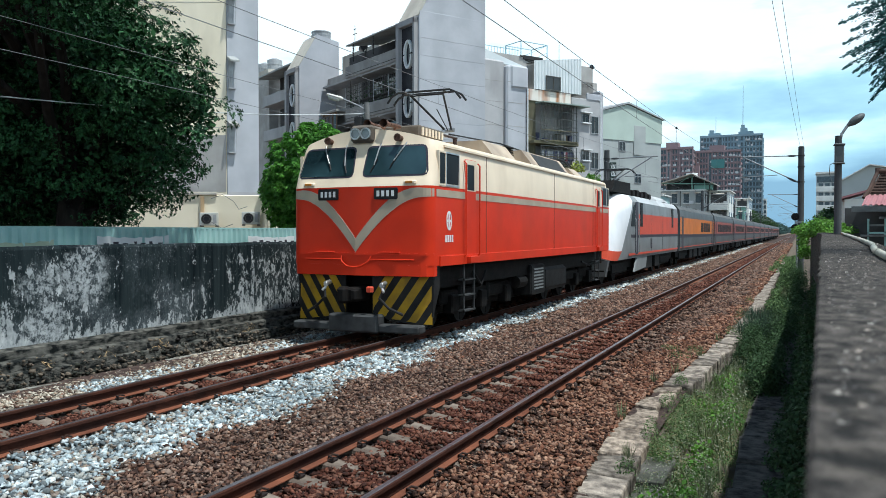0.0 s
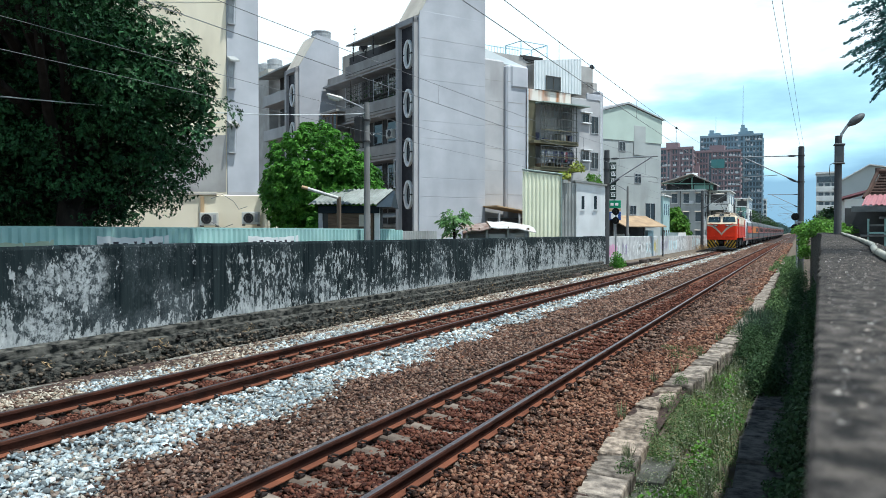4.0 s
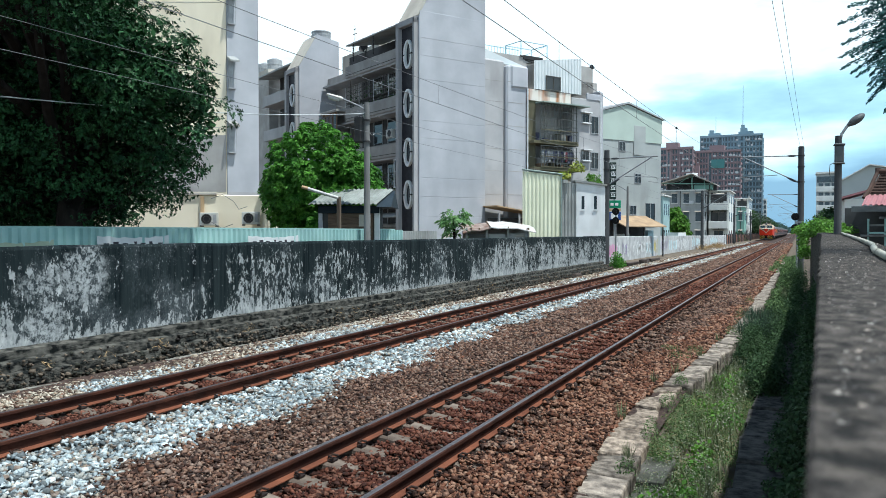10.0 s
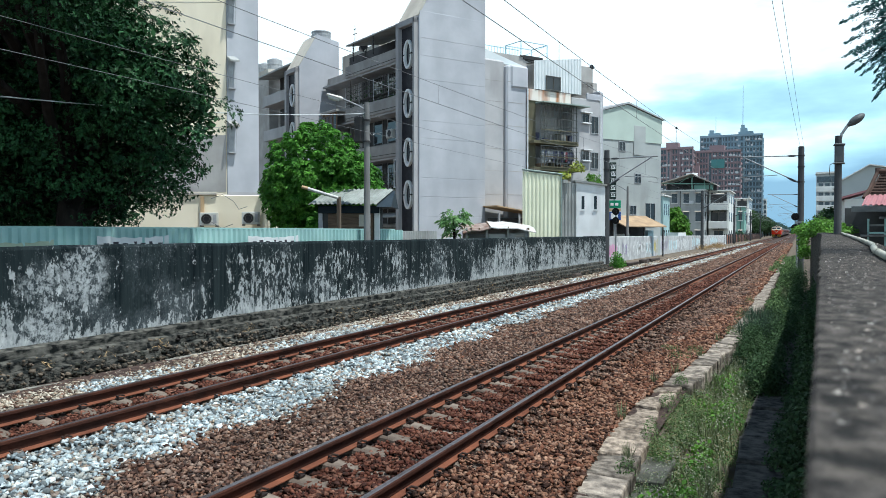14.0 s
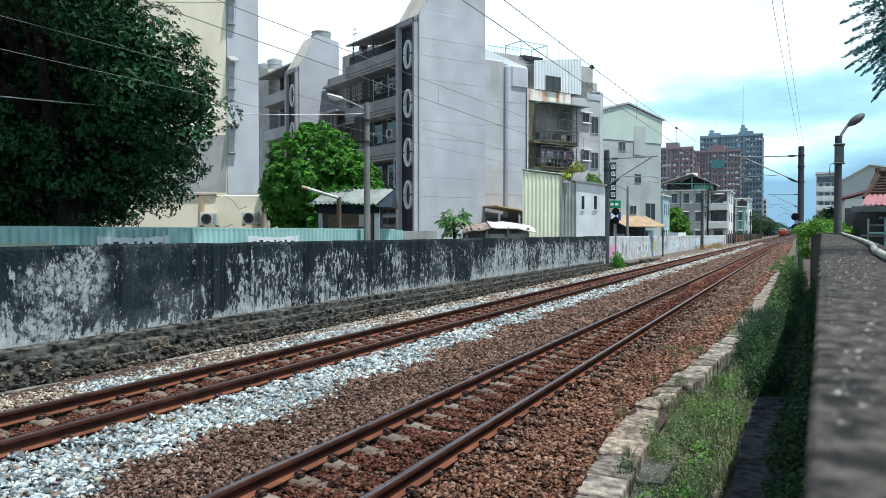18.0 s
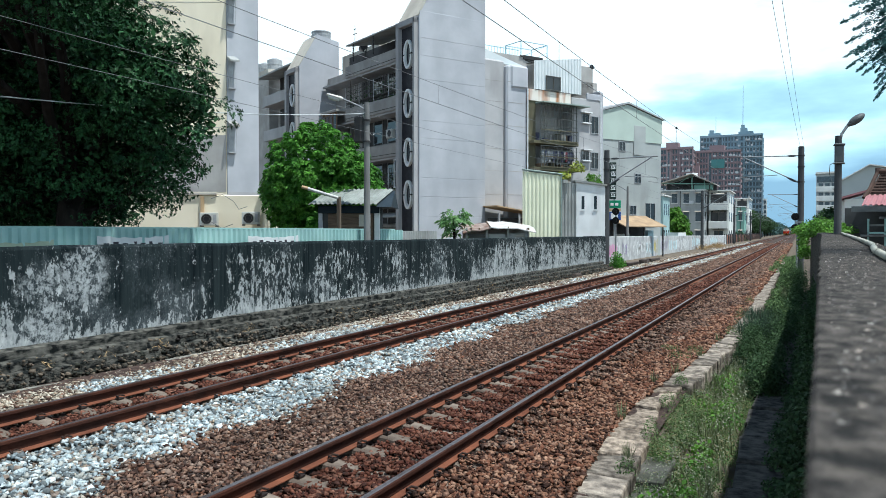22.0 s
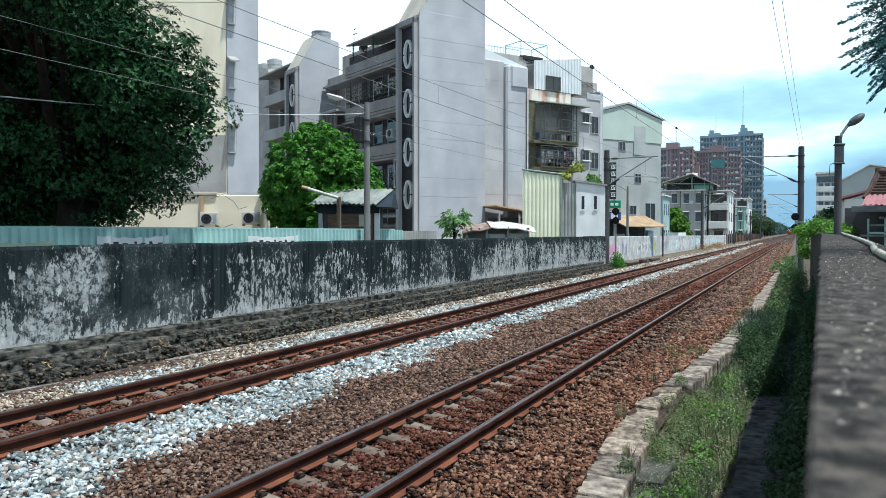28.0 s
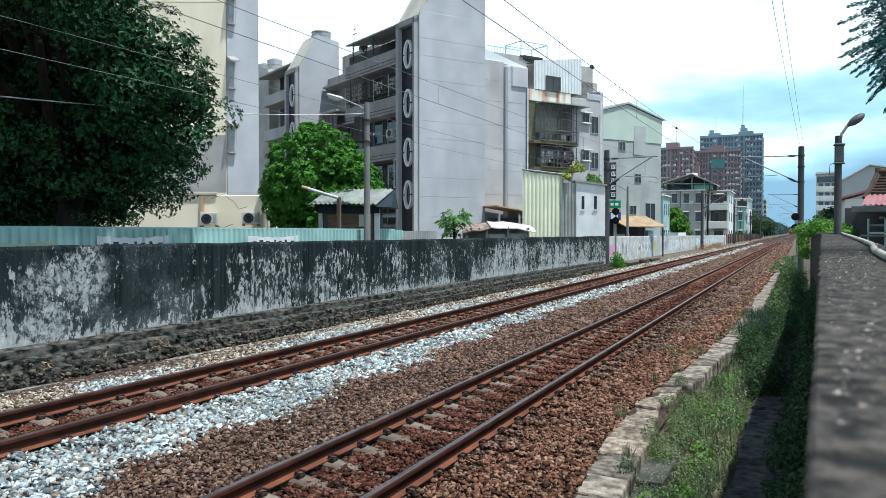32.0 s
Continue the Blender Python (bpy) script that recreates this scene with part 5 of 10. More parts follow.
for a in (0.15, 1.05, 2.0, 2.9):
    part("post", G().prism([(a, -0.05), (a + 0.08, -0.05), (a + 0.08, 2.25), (a, 2.25)], lambda p, q, d: fn4(p, q, d), 0.55, 0.63), M_SHEET_GREY, st)
# The first screen is coloured dark for the shade below the roof.
for a, w_ in ((0.2, 0.8), (1.2, 0.7), (2.1, 0.7)):
    part("screen", G().prism([(a, 0.2), (a + w_, 0.2), (a + w_, 1.98), (a, 1.98)], lambda p, q, d: fn4(p, q, d), 0.5, 0.53), M_RECESS if a < 1 else M_SHEET_GREY, st)
# porch under the corner wing
po = thing("porch_canopy", "orange-edged canopy over a ground-floor yard", "canopy", m=pose(BX, BY, 0, 0, 0, BROT))
part("canopy", G().prism([(5.0, 3.72), (9.0, 3.22), (9.0, 3.29), (5.0, 3.80)], along_v, -1.6, 0.2), M_AWNING, po)
# Panel whose dark colour stands for the porch's inner shade.
part("back", G().box(5.3, 8.9, -0.3, -0.2, -0.05, 3.0), M_RECESS, po)
for u in (5.2, 6.9, 8.8):
    part("post", G().box(u, u + 0.12, -1.5, -1.38, -0.05, 3.3), M_RENDER2, po)

# cream building behind the big tree
cb = thing("cream_building", "tall cream rendered building with a pale blue-white side", "apartment building", m=pose(-27.8, 33.7, 0, 0, 0, BROT))
SQUARE = Matrix.Rotation(radians(24.0 - BROT), 4, "Z")   # the cream front is turned to face the camera's view
part("side_block", G().box(0.03, 1.76, 0.0, 20.0, -0.1, 24.0), M_RENDER, cb)
part("cream_wall", G().box(-14.0, 0.0, -0.02, 0.9, -0.1, 24.0, SQUARE), M_CREAM, cb, "cream rendered front")
part("white_side", G().box(0.02, 1.76, -0.06, 0.0, 4.2, 24.0), M_RENDER, cb, "pale blue-white side wall")
part("lower_side", G().box(0.02, 2.0, -0.08, 0.0, -0.1, 4.2), M_RENDER2, cb)
part("grey_patch", G().box(-5.0, -0.02, -0.035, -0.02, 4.2, 7.2, SQUARE), M_DULL, cb, "bare grey render patch")
for z in (11.3, 7.9, 14.7):
    w = part("side_window", G().box(0.08, 0.4, -0.12, -0.06, z - 1.6, z - 0.2), M_FRAME, cb)
    part("hood", G().prism([(0.0, 0.0), (0.5, 0.0), (0.5, 0.1), (0.0, 0.1)], lambda a, b, d: (a, -0.06 - d, z + b - d * 0.5), 0.0, 0.6), M_SHEET_GREY, w, "curved sheet hood")
    g = G()
    for i in range(4):
        g.box(0.06 + i * 0.12, 0.075 + i * 0.12, -0.3, -0.285, z - 1.6, z - 0.2)
    g.box(0.04, 0.44, -0.3, -0.06, z - 1.66, z - 1.6)
    part("grille", g, M_FRAME, w)
for k in range(1, 7):
    part("floor_groove", G().box(-13.9, -0.25, -0.028, -0.02, 3.3 * k + 1.0, 3.3 * k + 1.03, SQUARE), M_CAP, cb)
lw = thing("cream_outhouse", "low cream outhouse with air conditioners", "outbuilding", m=pose(-20.9, 23.4, 0, 0, 0, 25))
part("wall", G().soft(-3.5, 2.6, 0, 3, -0.1, 3.45, 0.03), M_CREAM, lw)
part("coping", G().soft(-3.6, 0.9, -0.08, 3.1, 3.45, 3.55, 0.02), M_CAP, lw)
part("brown_beam", G().box(0.3, 0.42, -0.1, 0.0, 2.6, 3.4), M_AWNING, lw)


def air_conditioner(m, label):
    ac = thing("air_conditioner", label, "air conditioner", "outdoor air conditioners", m=m @ Matrix.Scale(0.78, 4))
    part("casing", G().soft(-0.42, 0.42, 0, 0.32, 0, 0.62, 0.03), M_AC, ac)
    part("fan_grille", G().ring((-0.08, -0.012, 0.31), (1, 0, 0), (0, 0, 1), 0.25, 0.25, 0.04, 0.02).ring((-0.08, -0.012, 0.31), (1, 0, 0), (0, 0, 1), 0.16, 0.16, 0.02, 0.02), M_GRILLE, ac)
    part("fan_opening", G().tube((-0.08, 0.0, 0.31), (-0.08, -0.008, 0.31), 0.24, None, 20), M_DARKPANEL, ac)
    part("bracket", G().box(-0.4, -0.34, 0, 0.45, -0.06, 0).box(0.34, 0.4, 0, 0.45, -0.06, 0), M_DARKSTEEL, ac)
    part("service_cover", G().soft(0.24, 0.4, -0.01, 0.1, 0.12, 0.5, 0.01), M_FRAME, ac)
    return ac


ac0 = air_conditioner(pose(-20.15, 23.35, 2.30, 0, 0, 25), "boxy white outdoor air conditioner on the cream wall")
copy_thing(ac0, pose(-18.72, 24.0, 2.34, 0, 0, 25) @ Matrix.Scale(0.98, 4))
copy_thing(ac0, pose(-17.75, 24.4, 2.3, 0, 0, 25) @ Matrix.Scale(0.95, 4))
M_CABLE = surf("grey_cable", (0.16, 0.17, 0.17), None, 5, 0.6, bump=0)
cbl = thing("wall_cables", "loose looping cables on the cream wall", "cables")
part("cable", G().path([(-20.0, 23.35, 3.3), (-19.6, 23.5, 3.45), (-19.2, 23.65, 3.2), (-19.0, 23.7, 2.9), (-18.7, 23.8, 3.0)], 0.011).path([(-20.0, 23.3, 2.45), (-19.6, 23.45, 2.2), (-19.2, 23.6, 2.35)], 0.010), M_CABLE, cbl)

# teal sheet fence along the lane
fe = thing("teal_fence", "teal ribbed sheet-metal fence along the lane", "fence")
y = 2.0
while y < 25.0:
    ln = 2.4
    part("fence_sheet", ribbed(y, y + ln - 0.01, -0.05, 2.135, 0.2, 0.055, lambda a, z, d: (-13.4 + d, a, z)), M_TEAL, fe)
    y += ln
part("top_rail", G().box(-13.46, -13.37, 2.0, 25.4, 2.135, 2.17), M_TEAL, fe)
part("grey_gate", ribbed(25.5, 29.5, -0.05, 2.1, 0.2, 0.03, lambda a, z, d: (-13.6 + d, a, z)), M_SHEET_GREY, fe, "grey sheet gate")


def banner(y0, y1, z0, z1, label, mt):
    b = thing("banner", label, "banner", "banners on the fence")
    g = G()
    k = 14
    top, bot = [], []
    for i in range(k + 1):
        yy = y0 + (y1 - y0) * i / k
        sag = 0.05 * math.sin(math.pi * i / k) + 0.015 * math.sin(i * 2.1)
        top.append((-13.33 + 0.012 * math.sin(i * 1.3), yy, z1 - sag))
        bot.append((-13.33 + 0.012 * math.cos(i * 1.7), yy, z0 - sag * 0.3))
    vs = top + bot + [(x + 0.006, yy, z) for x, yy, z in top + bot]
    n = k + 1
    fs = [(i, i + 1, n + i + 1, n + i) for i in range(k)] + [(2 * n + i, 3 * n + i, 3 * n + i + 1, 2 * n + i + 1) for i in range(k)] + [(i, 2 * n + i, 2 * n + i + 1, i + 1) for i in range(k)]
    g.add(vs, fs)
    part("cloth", g, mt, b)
    w = (y1 - y0)
    for i in range(7):
        a = y0 + w * (0.08 + 0.125 * i)
        part("dark_mark", G().box(-13.322, -13.316, a, a + w * 0.07, z0 + 0.02, z0 + 0.02 + (z1 - z0) * (0.42 if i % 2 else 0.3)), M_INK, b)
    return b


M_PALE_GREEN = surf("faded_green_vinyl", (0.42, 0.48, 0.36), (0.34, 0.40, 0.30), 1.5, 0.6, bump=0.1)
banner(12.05, 14.1, 1.72, 1.98, "white banner with dark lettering tied on the fence", M_WHITE_CLOTH)
banner(17.0, 19.3, 1.72, 1.96, "white banner with faded lettering tied on the fence", M_WHITE_CLOTH)
banner(9.4, 11.0, 1.68, 1.9, "faded green banner tied on the fence", M_PALE_GREEN)

# hut with a ribbed roof
M_HUTROOF = surf("pale_grey_roof_sheet", (0.29, 0.315, 0.295), (0.19, 0.205, 0.19), 2.0, 0.7, bump=0.2)
M_NAVY = surf("dark_navy_board", (0.018, 0.030, 0.042), (0.03, 0.042, 0.052), 3, 0.6, bump=0.05)
hut = thing("hut", "small hut with a pale ribbed gable roof and brown shutter", "hut", m=pose(-14.0, 23.35, 0, 0, 0, 22))
# Hut wall coloured dark to stand for a shaded recess.
part("wall", G().box(-1.05, 0.88, 0.1, 2.0, -0.05, 2.95), M_RECESS, hut)
part("corner_post", G().soft(0.82, 1.0, 0.02, 0.2, -0.05, 2.95, 0.01), M_WHITE, hut, "white corner post")
part("corner_post", G().soft(-1.1, -0.96, 0.02, 0.2, -0.05, 2.95, 0.01), M_RENDER, hut)
M_SLAT = surf("brown_slat_shutter", (0.20, 0.14, 0.10), (0.13, 0.095, 0.07), 3, 0.7, stretch=(1, 1, 6))
shut = part("shutter", G().box(-0.78, 0.78, 0.07, 0.1, 0.48, 2.74), M_SLAT, hut, "brown slatted shutter")
for i in range(22):
    z = 0.5 + i * 0.1
    part("slat", G().soft(-0.75, 0.75, 0.04, 0.07, z, z + 0.085, 0.01), M_SLAT, shut)
part("fascia", G().box(-1.1, 1.0, -0.02, 0.08, 2.70, 2.95), M_NAVY, hut, "dark blue-green lintel board")
part("roof", ribbed(-1.35, 0.95, 0, 1, 0.16, 0.03, lambda a, z, d: (a + z * 0.45, -0.45 + z * 1.3, 2.98 + z * 0.56 + d)), M_HUTROOF, hut, "grey-green ribbed roof sheet")
part("gable_end", G().prism([(-0.45, 2.9), (0.85, 3.5), (2.15, 2.9)], lambda a, b, d: (0.95 + d, a, b), 0.0, 0.5), M_NAVY, hut, "dark blue gable end")
part("notice", G().box(0.3, 0.7, -0.03, 0.0, 2.25, 2.65), M_CAP, hut)


# ---- poles, lamps and wires ----
M_POLE = surf("weathered_concrete_pole", (0.24, 0.24, 0.235), (0.16, 0.16, 0.155), 2.0, 0.85, bump=0.2, stretch=(1, 1, 0.3))
M_POLE_DARK = surf("dark_concrete_pole", (0.085, 0.088, 0.092), (0.055, 0.057, 0.060), 2.0, 0.8, bump=0.2, stretch=(1, 1, 0.3))
M_GALV = surf("galvanised_steel", (0.30, 0.31, 0.32), (0.22, 0.23, 0.235), 5, 0.5, 0.6, 0.1)
M_WIRE = surf("overhead_wire", (0.22, 0.225, 0.23), None, 3, 0.6, 0.3, 0.0)
M_WIRE_PALE = surf("pale_service_wire", (0.55, 0.58, 0.58), None, 3, 0.6, 0.0, 0.0)
M_SIGNAL = surf("signal_black", (0.012, 0.012, 0.013), None, 4, 0.5, bump=0.05)
M_LENS = surf("frosted_lamp_cover", (0.70, 0.72, 0.72), (0.6, 0.62, 0.62), 3, 0.25, bump=0.0)


def catenary_mast(x, y, h, side, tracks, label, dark=False, detail=True):
    """Mast with a cantilever over the neighbouring track."""
    c = thing("catenary_mast", label, "catenary mast", "catenary masts", m=pose(x, y, 0))
    part("pole", G().tube((0, 0, -0.6), (0, 0, h), 0.19, 0.165, 14), M_POLE_DARK if dark else M_POLE, c)
    part("pole_cap", G().tube((0, 0, h), (0, 0, h + 0.06), 0.18, 0.12, 14), M_POLE_DARK, c)
    reach = tracks - x
    s = 1 if reach > 0 else -1
    arm = G().tube((s * 0.15, 0, 6.55), (reach * 0.98, 0, 6.6), 0.032).tube((s * 0.15, 0, 5.0), (reach * 0.86, 0, 6.55), 0.035)
    arm.tube((reach * 0.35, 0, 5.45), (reach * 0.95, 0, 5.35), 0.022)
    part("cantilever", arm, M_GALV, c)
    for z0, z1 in ((6.55, 6.56), (5.0, 5.3)):
        pts_ = [(s * (0.22 + k * 0.035), 0, z0 + (z1 - z0) * k / 16) for k in range(17)]
        part("insulator", G().path(pts_, [0.028 + 0.045 * math.sin(math.pi * k / 16) - (0.010 if k % 2 else 0.0) for k in range(17)], 10), M_INSUL_D, c)
    part("drop_arm", G().path([(reach * 0.95, 0, 5.35), (reach * 1.0, 0, 5.0), (reach * 0.8, 0, 5.12)], 0.018), M_GALV, c)
    g = G()
    for z in (5.0, 5.9, 6.55):
        g.tube((0, 0, z - 0.04), (0, 0, z + 0.04), 0.2, None, 14)
    part("clamp_bands", g, M_DARKSTEEL, c)
    return c


M_INSUL_D = surf("dark_grey_insulator", (0.06, 0.064, 0.072), (0.04, 0.043, 0.05), 5, 0.3, bump=0)
MASTS_Y = [48.6, 101.0, 153.0, 205.0, 257.0]
for i, yy in enumerate(MASTS_Y):
    catenary_mast(-10.85, yy, 7.05, 1, FAR_X, "slim weathered concrete mast with a cantilever beside the far track", dark=True)
    catenary_mast(0.05, yy + 2.6, 7.05, -1, NEAR_X, "slim weathered concrete mast with a cantilever beside the near track", dark=True)
catenary_mast(-10.85, -42.0, 7.05, 1, FAR_X, "slim weathered concrete mast beside the far track", dark=True)
catenary_mast(0.9, -42.0, 7.05, -1, NEAR_X, "slim weathered concrete mast beside the near track", dark=True)


def wire(pts, r, mt, name, label, sag=0.0, n=24, sag_fn=None):
    a, b = Vector(pts[0]), Vector(pts[1])
    ps = []
    for i in range(n + 1):
        f = i / n
        p = a.lerp(b, f)
        p.z -= 4 * sag * f * (1 - f)
        ps.append(p)
    w = part(name, G().path(ps, r, 5), mt)
    tagged(w, label, "wire", "overhead wires")
    return ps


supports = [-42.0] + MASTS_Y
for xt, base in ((NEAR_X, 0.0), (FAR_X, 0.05)):
    for a, b in zip(supports[:-1], supports[1:]):
        oa = 2.6 if xt == NEAR_X else 0.0
        ps = wire([(xt, a + oa, 6.35), (xt, b + oa, 6.35)], 0.0058, M_WIRE, "messenger_wire", "dark overhead messenger wire above the track", sag=(1.2 if xt == NEAR_X else 0.95) if a < 0 else 1.0, n=40)
        pc = wire([(xt, a + oa, 5.15 + base), (xt, b + oa, 5.2 + base)], 0.0066, M_WIRE, "contact_wire", "dark overhead contact wire above the track", sag=(0.40 if xt == NEAR_X else 0.2) if a < 0 else 0.1, n=40)
        if a < 50:
            dr = G()
            for k in range(2, 40, 3):
                dr.tube(ps[k], pc[k], 0.004, None, 4)
            tagged(part("droppers", dr, M_WIRE), "thin wires hanging between the overhead wires", "wire", "overhead wires")
            if xt == NEAR_X:
                for k in (24, 29):
                    bl = part("wire_weight", G().tube(ps[k] - Vector((0, 0.06, 0)), ps[k] + Vector((0, 0.06, 0)), 0.036, 0.036, 10), M_INSUL_D)
                    tagged(bl, "small dark insulator on the wire", "insulator")
for z0, z1, sg in ((4.85, 5.0, 0.12), (5.35, 5.55, 0.15)):
    wire([(-11.0, -42, z0), (-11.0, 48.6, z1)], 0.0058, M_WIRE, "feeder_wire", "dark feeder wire along the masts", sag=sg)
    wire([(-11.0, 48.6, z1), (-11.0, 101, z1)], 0.0058, M_WIRE, "feeder_wire", "dark feeder wire along the masts", sag=sg)
for x0, x1, zz in ((0.0, -0.95, 7.0), (0.18, -0.75, 7.05)):
    wire([(x0, 51.2, zz), (x1, -3.0, 7.35)], 0.0058, M_WIRE, "feeder_wire", "dark feeder wire between the masts", sag=0.25)
wire([(-13.1, 22.7, 5.95), (-13.0, 3.0, 4.2)], 0.012, M_WIRE_PALE, "service_wire", "pale sagging service wire along the lane", sag=0.35)
wire([(-13.1, 22.7, 5.9), (-23.5, 42.0, 8.0)], 0.012, M_WIRE_PALE, "service_wire", "pale sagging service wire along the lane", sag=0.3)


def street_lamp(name, x, y, h, arm, label, dark):
    c = thing(name, label, "street lamp", m=pose(x, y, 0))
    part("pole", G().tube((0, 0, -0.4), (0, 0, h), 0.08 if dark else 0.125, 0.066 if dark else 0.085, 14), M_POLE_DARK if dark else M_POLE, c)
    part("arm", G().path(arm[:-1], 0.028, 8), M_GALV, c)
    a, b = Vector(arm[-2]), Vector(arm[-1])
    d = (b - a).normalized()
    L = (b - a).length
    q = d.to_track_quat("Y", "Z").to_matrix().to_4x4()
    m = Matrix.Translation(a) @ q
    rings = []
    for f, w, hh in ((0.0, 0.04, 0.04), (0.15, 0.10, 0.07), (0.45, 0.15, 0.06), (0.8, 0.14, 0.055), (1.0, 0.05, 0.03)):
        rings.append([m @ Vector((w * math.cos(t), f * L, hh * math.sin(t))) for t in np.linspace(0, 2 * math.pi, 12, endpoint=False)])
    if dark:
        rings = [[m @ Vector((w * math.cos(t), f * L * 1.25, hh * math.sin(t))) for t in np.linspace(0, 2 * math.pi, 12, endpoint=False)] for f, w, hh in ((0.0, 0.03, 0.03), (0.12, 0.06, 0.045), (0.3, 0.12, 0.075), (0.6, 0.14, 0.085), (0.85, 0.11, 0.065), (0.97, 0.05, 0.035), (1.02, 0.02, 0.02))]
    smooth_by(part("lamp_head", G().loft(rings), M_BOXGREY if dark else M_AC, c), 50)
    if not dark:
        part("lamp_cover", G().loft([[m @ Vector((w * math.cos(t) * 0.85, f * L, -0.02 + hh * min(0, math.sin(t)) * 1.25)) for t in np.linspace(0, 2 * math.pi, 12, endpoint=False)] for f, w, hh in ((0.2, 0.1, 0.07), (0.5, 0.17, 0.1), (0.85, 0.14, 0.08))]), M_LENS, c)
    return c


sl = street_lamp("street_lamp", -12.98, 22.72, 6.3, [(0, 0, 6.05), (-0.35, -0.15, 6.25), (-0.72, -0.32, 6.42), (-1.22, -0.5, 6.58)], "grey concrete lamp post with a white cobra-head lamp", False)
part("junction_box", G().soft(-0.42, -0.16, -0.14, 0.12, 5.0, 5.85, 0.03), M_DARKSTEEL, sl, "dark pole-mounted box")
part("bands", G().tube((0, 0, 5.0), (0, 0, 5.05), 0.14, None, 12).tube((0, 0, 5.7), (0, 0, 5.75), 0.14, None, 12), M_DARKSTEEL, sl)
M_BOXGREY = surf("grey_control_box", (0.13, 0.14, 0.145), (0.09, 0.095, 0.10), 3, 0.6, 0.2, 0.1)
rl_ = street_lamp("street_lamp", 0.70, 17.9, 4.0, [(0.02, 0, 3.88), (0.06, 0.03, 4.04), (0.16, 0.06, 4.2), (0.40, 0.1, 4.38)], "dark post with a cobra-head lamp and control box", True)
part("control_box", G().soft(-0.07, 0.10, -0.16, 0.06, 3.45, 3.80, 0.02).soft(-0.09, 0.12, -0.18, 0.08, 3.80, 3.83, 0.01).soft(-0.09, 0.12, -0.18, 0.08, 3.43, 3.45, 0.01), M_BOXGREY, rl_, "grey control box")
part("pole_cable", G().path([(-0.08, 0, 3.46), (-0.15, 0, 3.42), (-0.16, 0, 3.25), (-0.10, 0, 3.05)], 0.007), M_CABLE, rl_)
# spare lamp arm lying on the fence by the hut
fl = thing("lane_floodlight", "old orange-tipped tube light on a timber post", "lamp", m=pose(-13.55, 21.9, 0))
part("post", G().soft(-0.06, 0.06, -0.05, 0.05, -0.05, 3.2, 0.01), surf("grey_timber", (0.16, 0.12, 0.09), (0.10, 0.08, 0.06), 4, 0.9, stretch=(1, 1, 0.2)), fl)
part("tube", G().tube((0.0, 0, 3.15), (-0.85, -0.5, 3.45), 0.05, 0.055, 10), M_AC, fl)
part("end_cap", G().tube((-0.85, -0.5, 3.45), (-1.02, -0.6, 3.51), 0.058, 0.05, 10), M_AWNING, fl)
# signals by the mast
sg = thing("railway_signal", "black round railway signal discs on a post", "signal", m=pose(-10.58, 50.0, 0))
part("post", G().tube((0, 0, -0.2), (0, 0, 3.4), 0.05, None, 8), M_GALV, sg)
for z in (3.35, 2.78):
    part("disc", G().tube((0, -0.06, z), (0, 0.0, z), 0.225, None, 22).tube((0, -0.16, z), (0, -0.06, z), 0.09, 0.09, 12), M_SIGNAL, sg)
sg2 = thing("railway_signal", "black round railway signal discs on a mast", "signal", m=pose(-0.24, 50.6, 0))
for z in (2.95, 2.3):
    part("disc", G().tube((0, -0.06, z), (0, 0.0, z), 0.22, None, 22).tube((0, -0.16, z), (0, -0.06, z), 0.09, 0.09, 12), M_SIGNAL, sg2)
part("bracket", G().box(0.0, 0.45, -0.03, 0.03, 2.6, 2.68).box(-0.03, 0.03, 0.0, 0.05, 2.2, 3.1).tube((0.1, 0.05, -0.5), (0.1, 0.05, 2.6), 0.05, None, 8), M_GALV, sg2)

# vertical shop sign by the gabled house
M_LEAFY = surf("printed_leaf_green", (0.20, 0.36, 0.06), (0.34, 0.40, 0.10), 6, 0.6, bump=0.02)
M_SIGN = surf("dark_sign_board", (0.025, 0.045, 0.04), None, 3, 0.5, bump=0.02)
M_SIGN_GREEN = surf("green_sign", (0.03, 0.30, 0.16), None, 3, 0.5, bump=0.02)
M_SIGN_BLUE = surf("blue_sign", (0.04, 0.09, 0.30), None, 3, 0.5, bump=0.02)
sb = thing("shop_sign", "tall dark shop sign with white marks, green and blue panels", "sign", m=pose(-12.3, 56.2, 0, 0, 0, 15))
part("board", G().soft(-0.42, 0.42, -0.12, 0.12, 4.4, 7.0, 0.03), M_SIGN, sb)
part("green_panel", G().soft(-0.75, 0.75, -0.1, 0.1, 3.75, 4.3, 0.03), M_SIGN_GREEN, sb)
part("blue_panel", G().soft(-0.75, 0.75, -0.1, 0.1, 2.9, 3.5, 0.03), M_SIGN_BLUE, sb)
for i, mt in enumerate((M_SIGN_GREEN, M_CLOTHES_C, M_LEAFY, M_SIGN_GREEN, M_AWNING, M_LEAFY)):
    part("picture_patch", G().prism([(-0.40, 4.46 + i * 0.42), (-0.10 - 0.05 * (i % 2), 4.50 + i * 0.42), (-0.08, 4.80 + i * 0.42), (-0.36, 4.86 + i * 0.42)], lambda a, b, d: (a, -0.12 - d, b), 0.0, 0.008), mt, sb)
g = G()
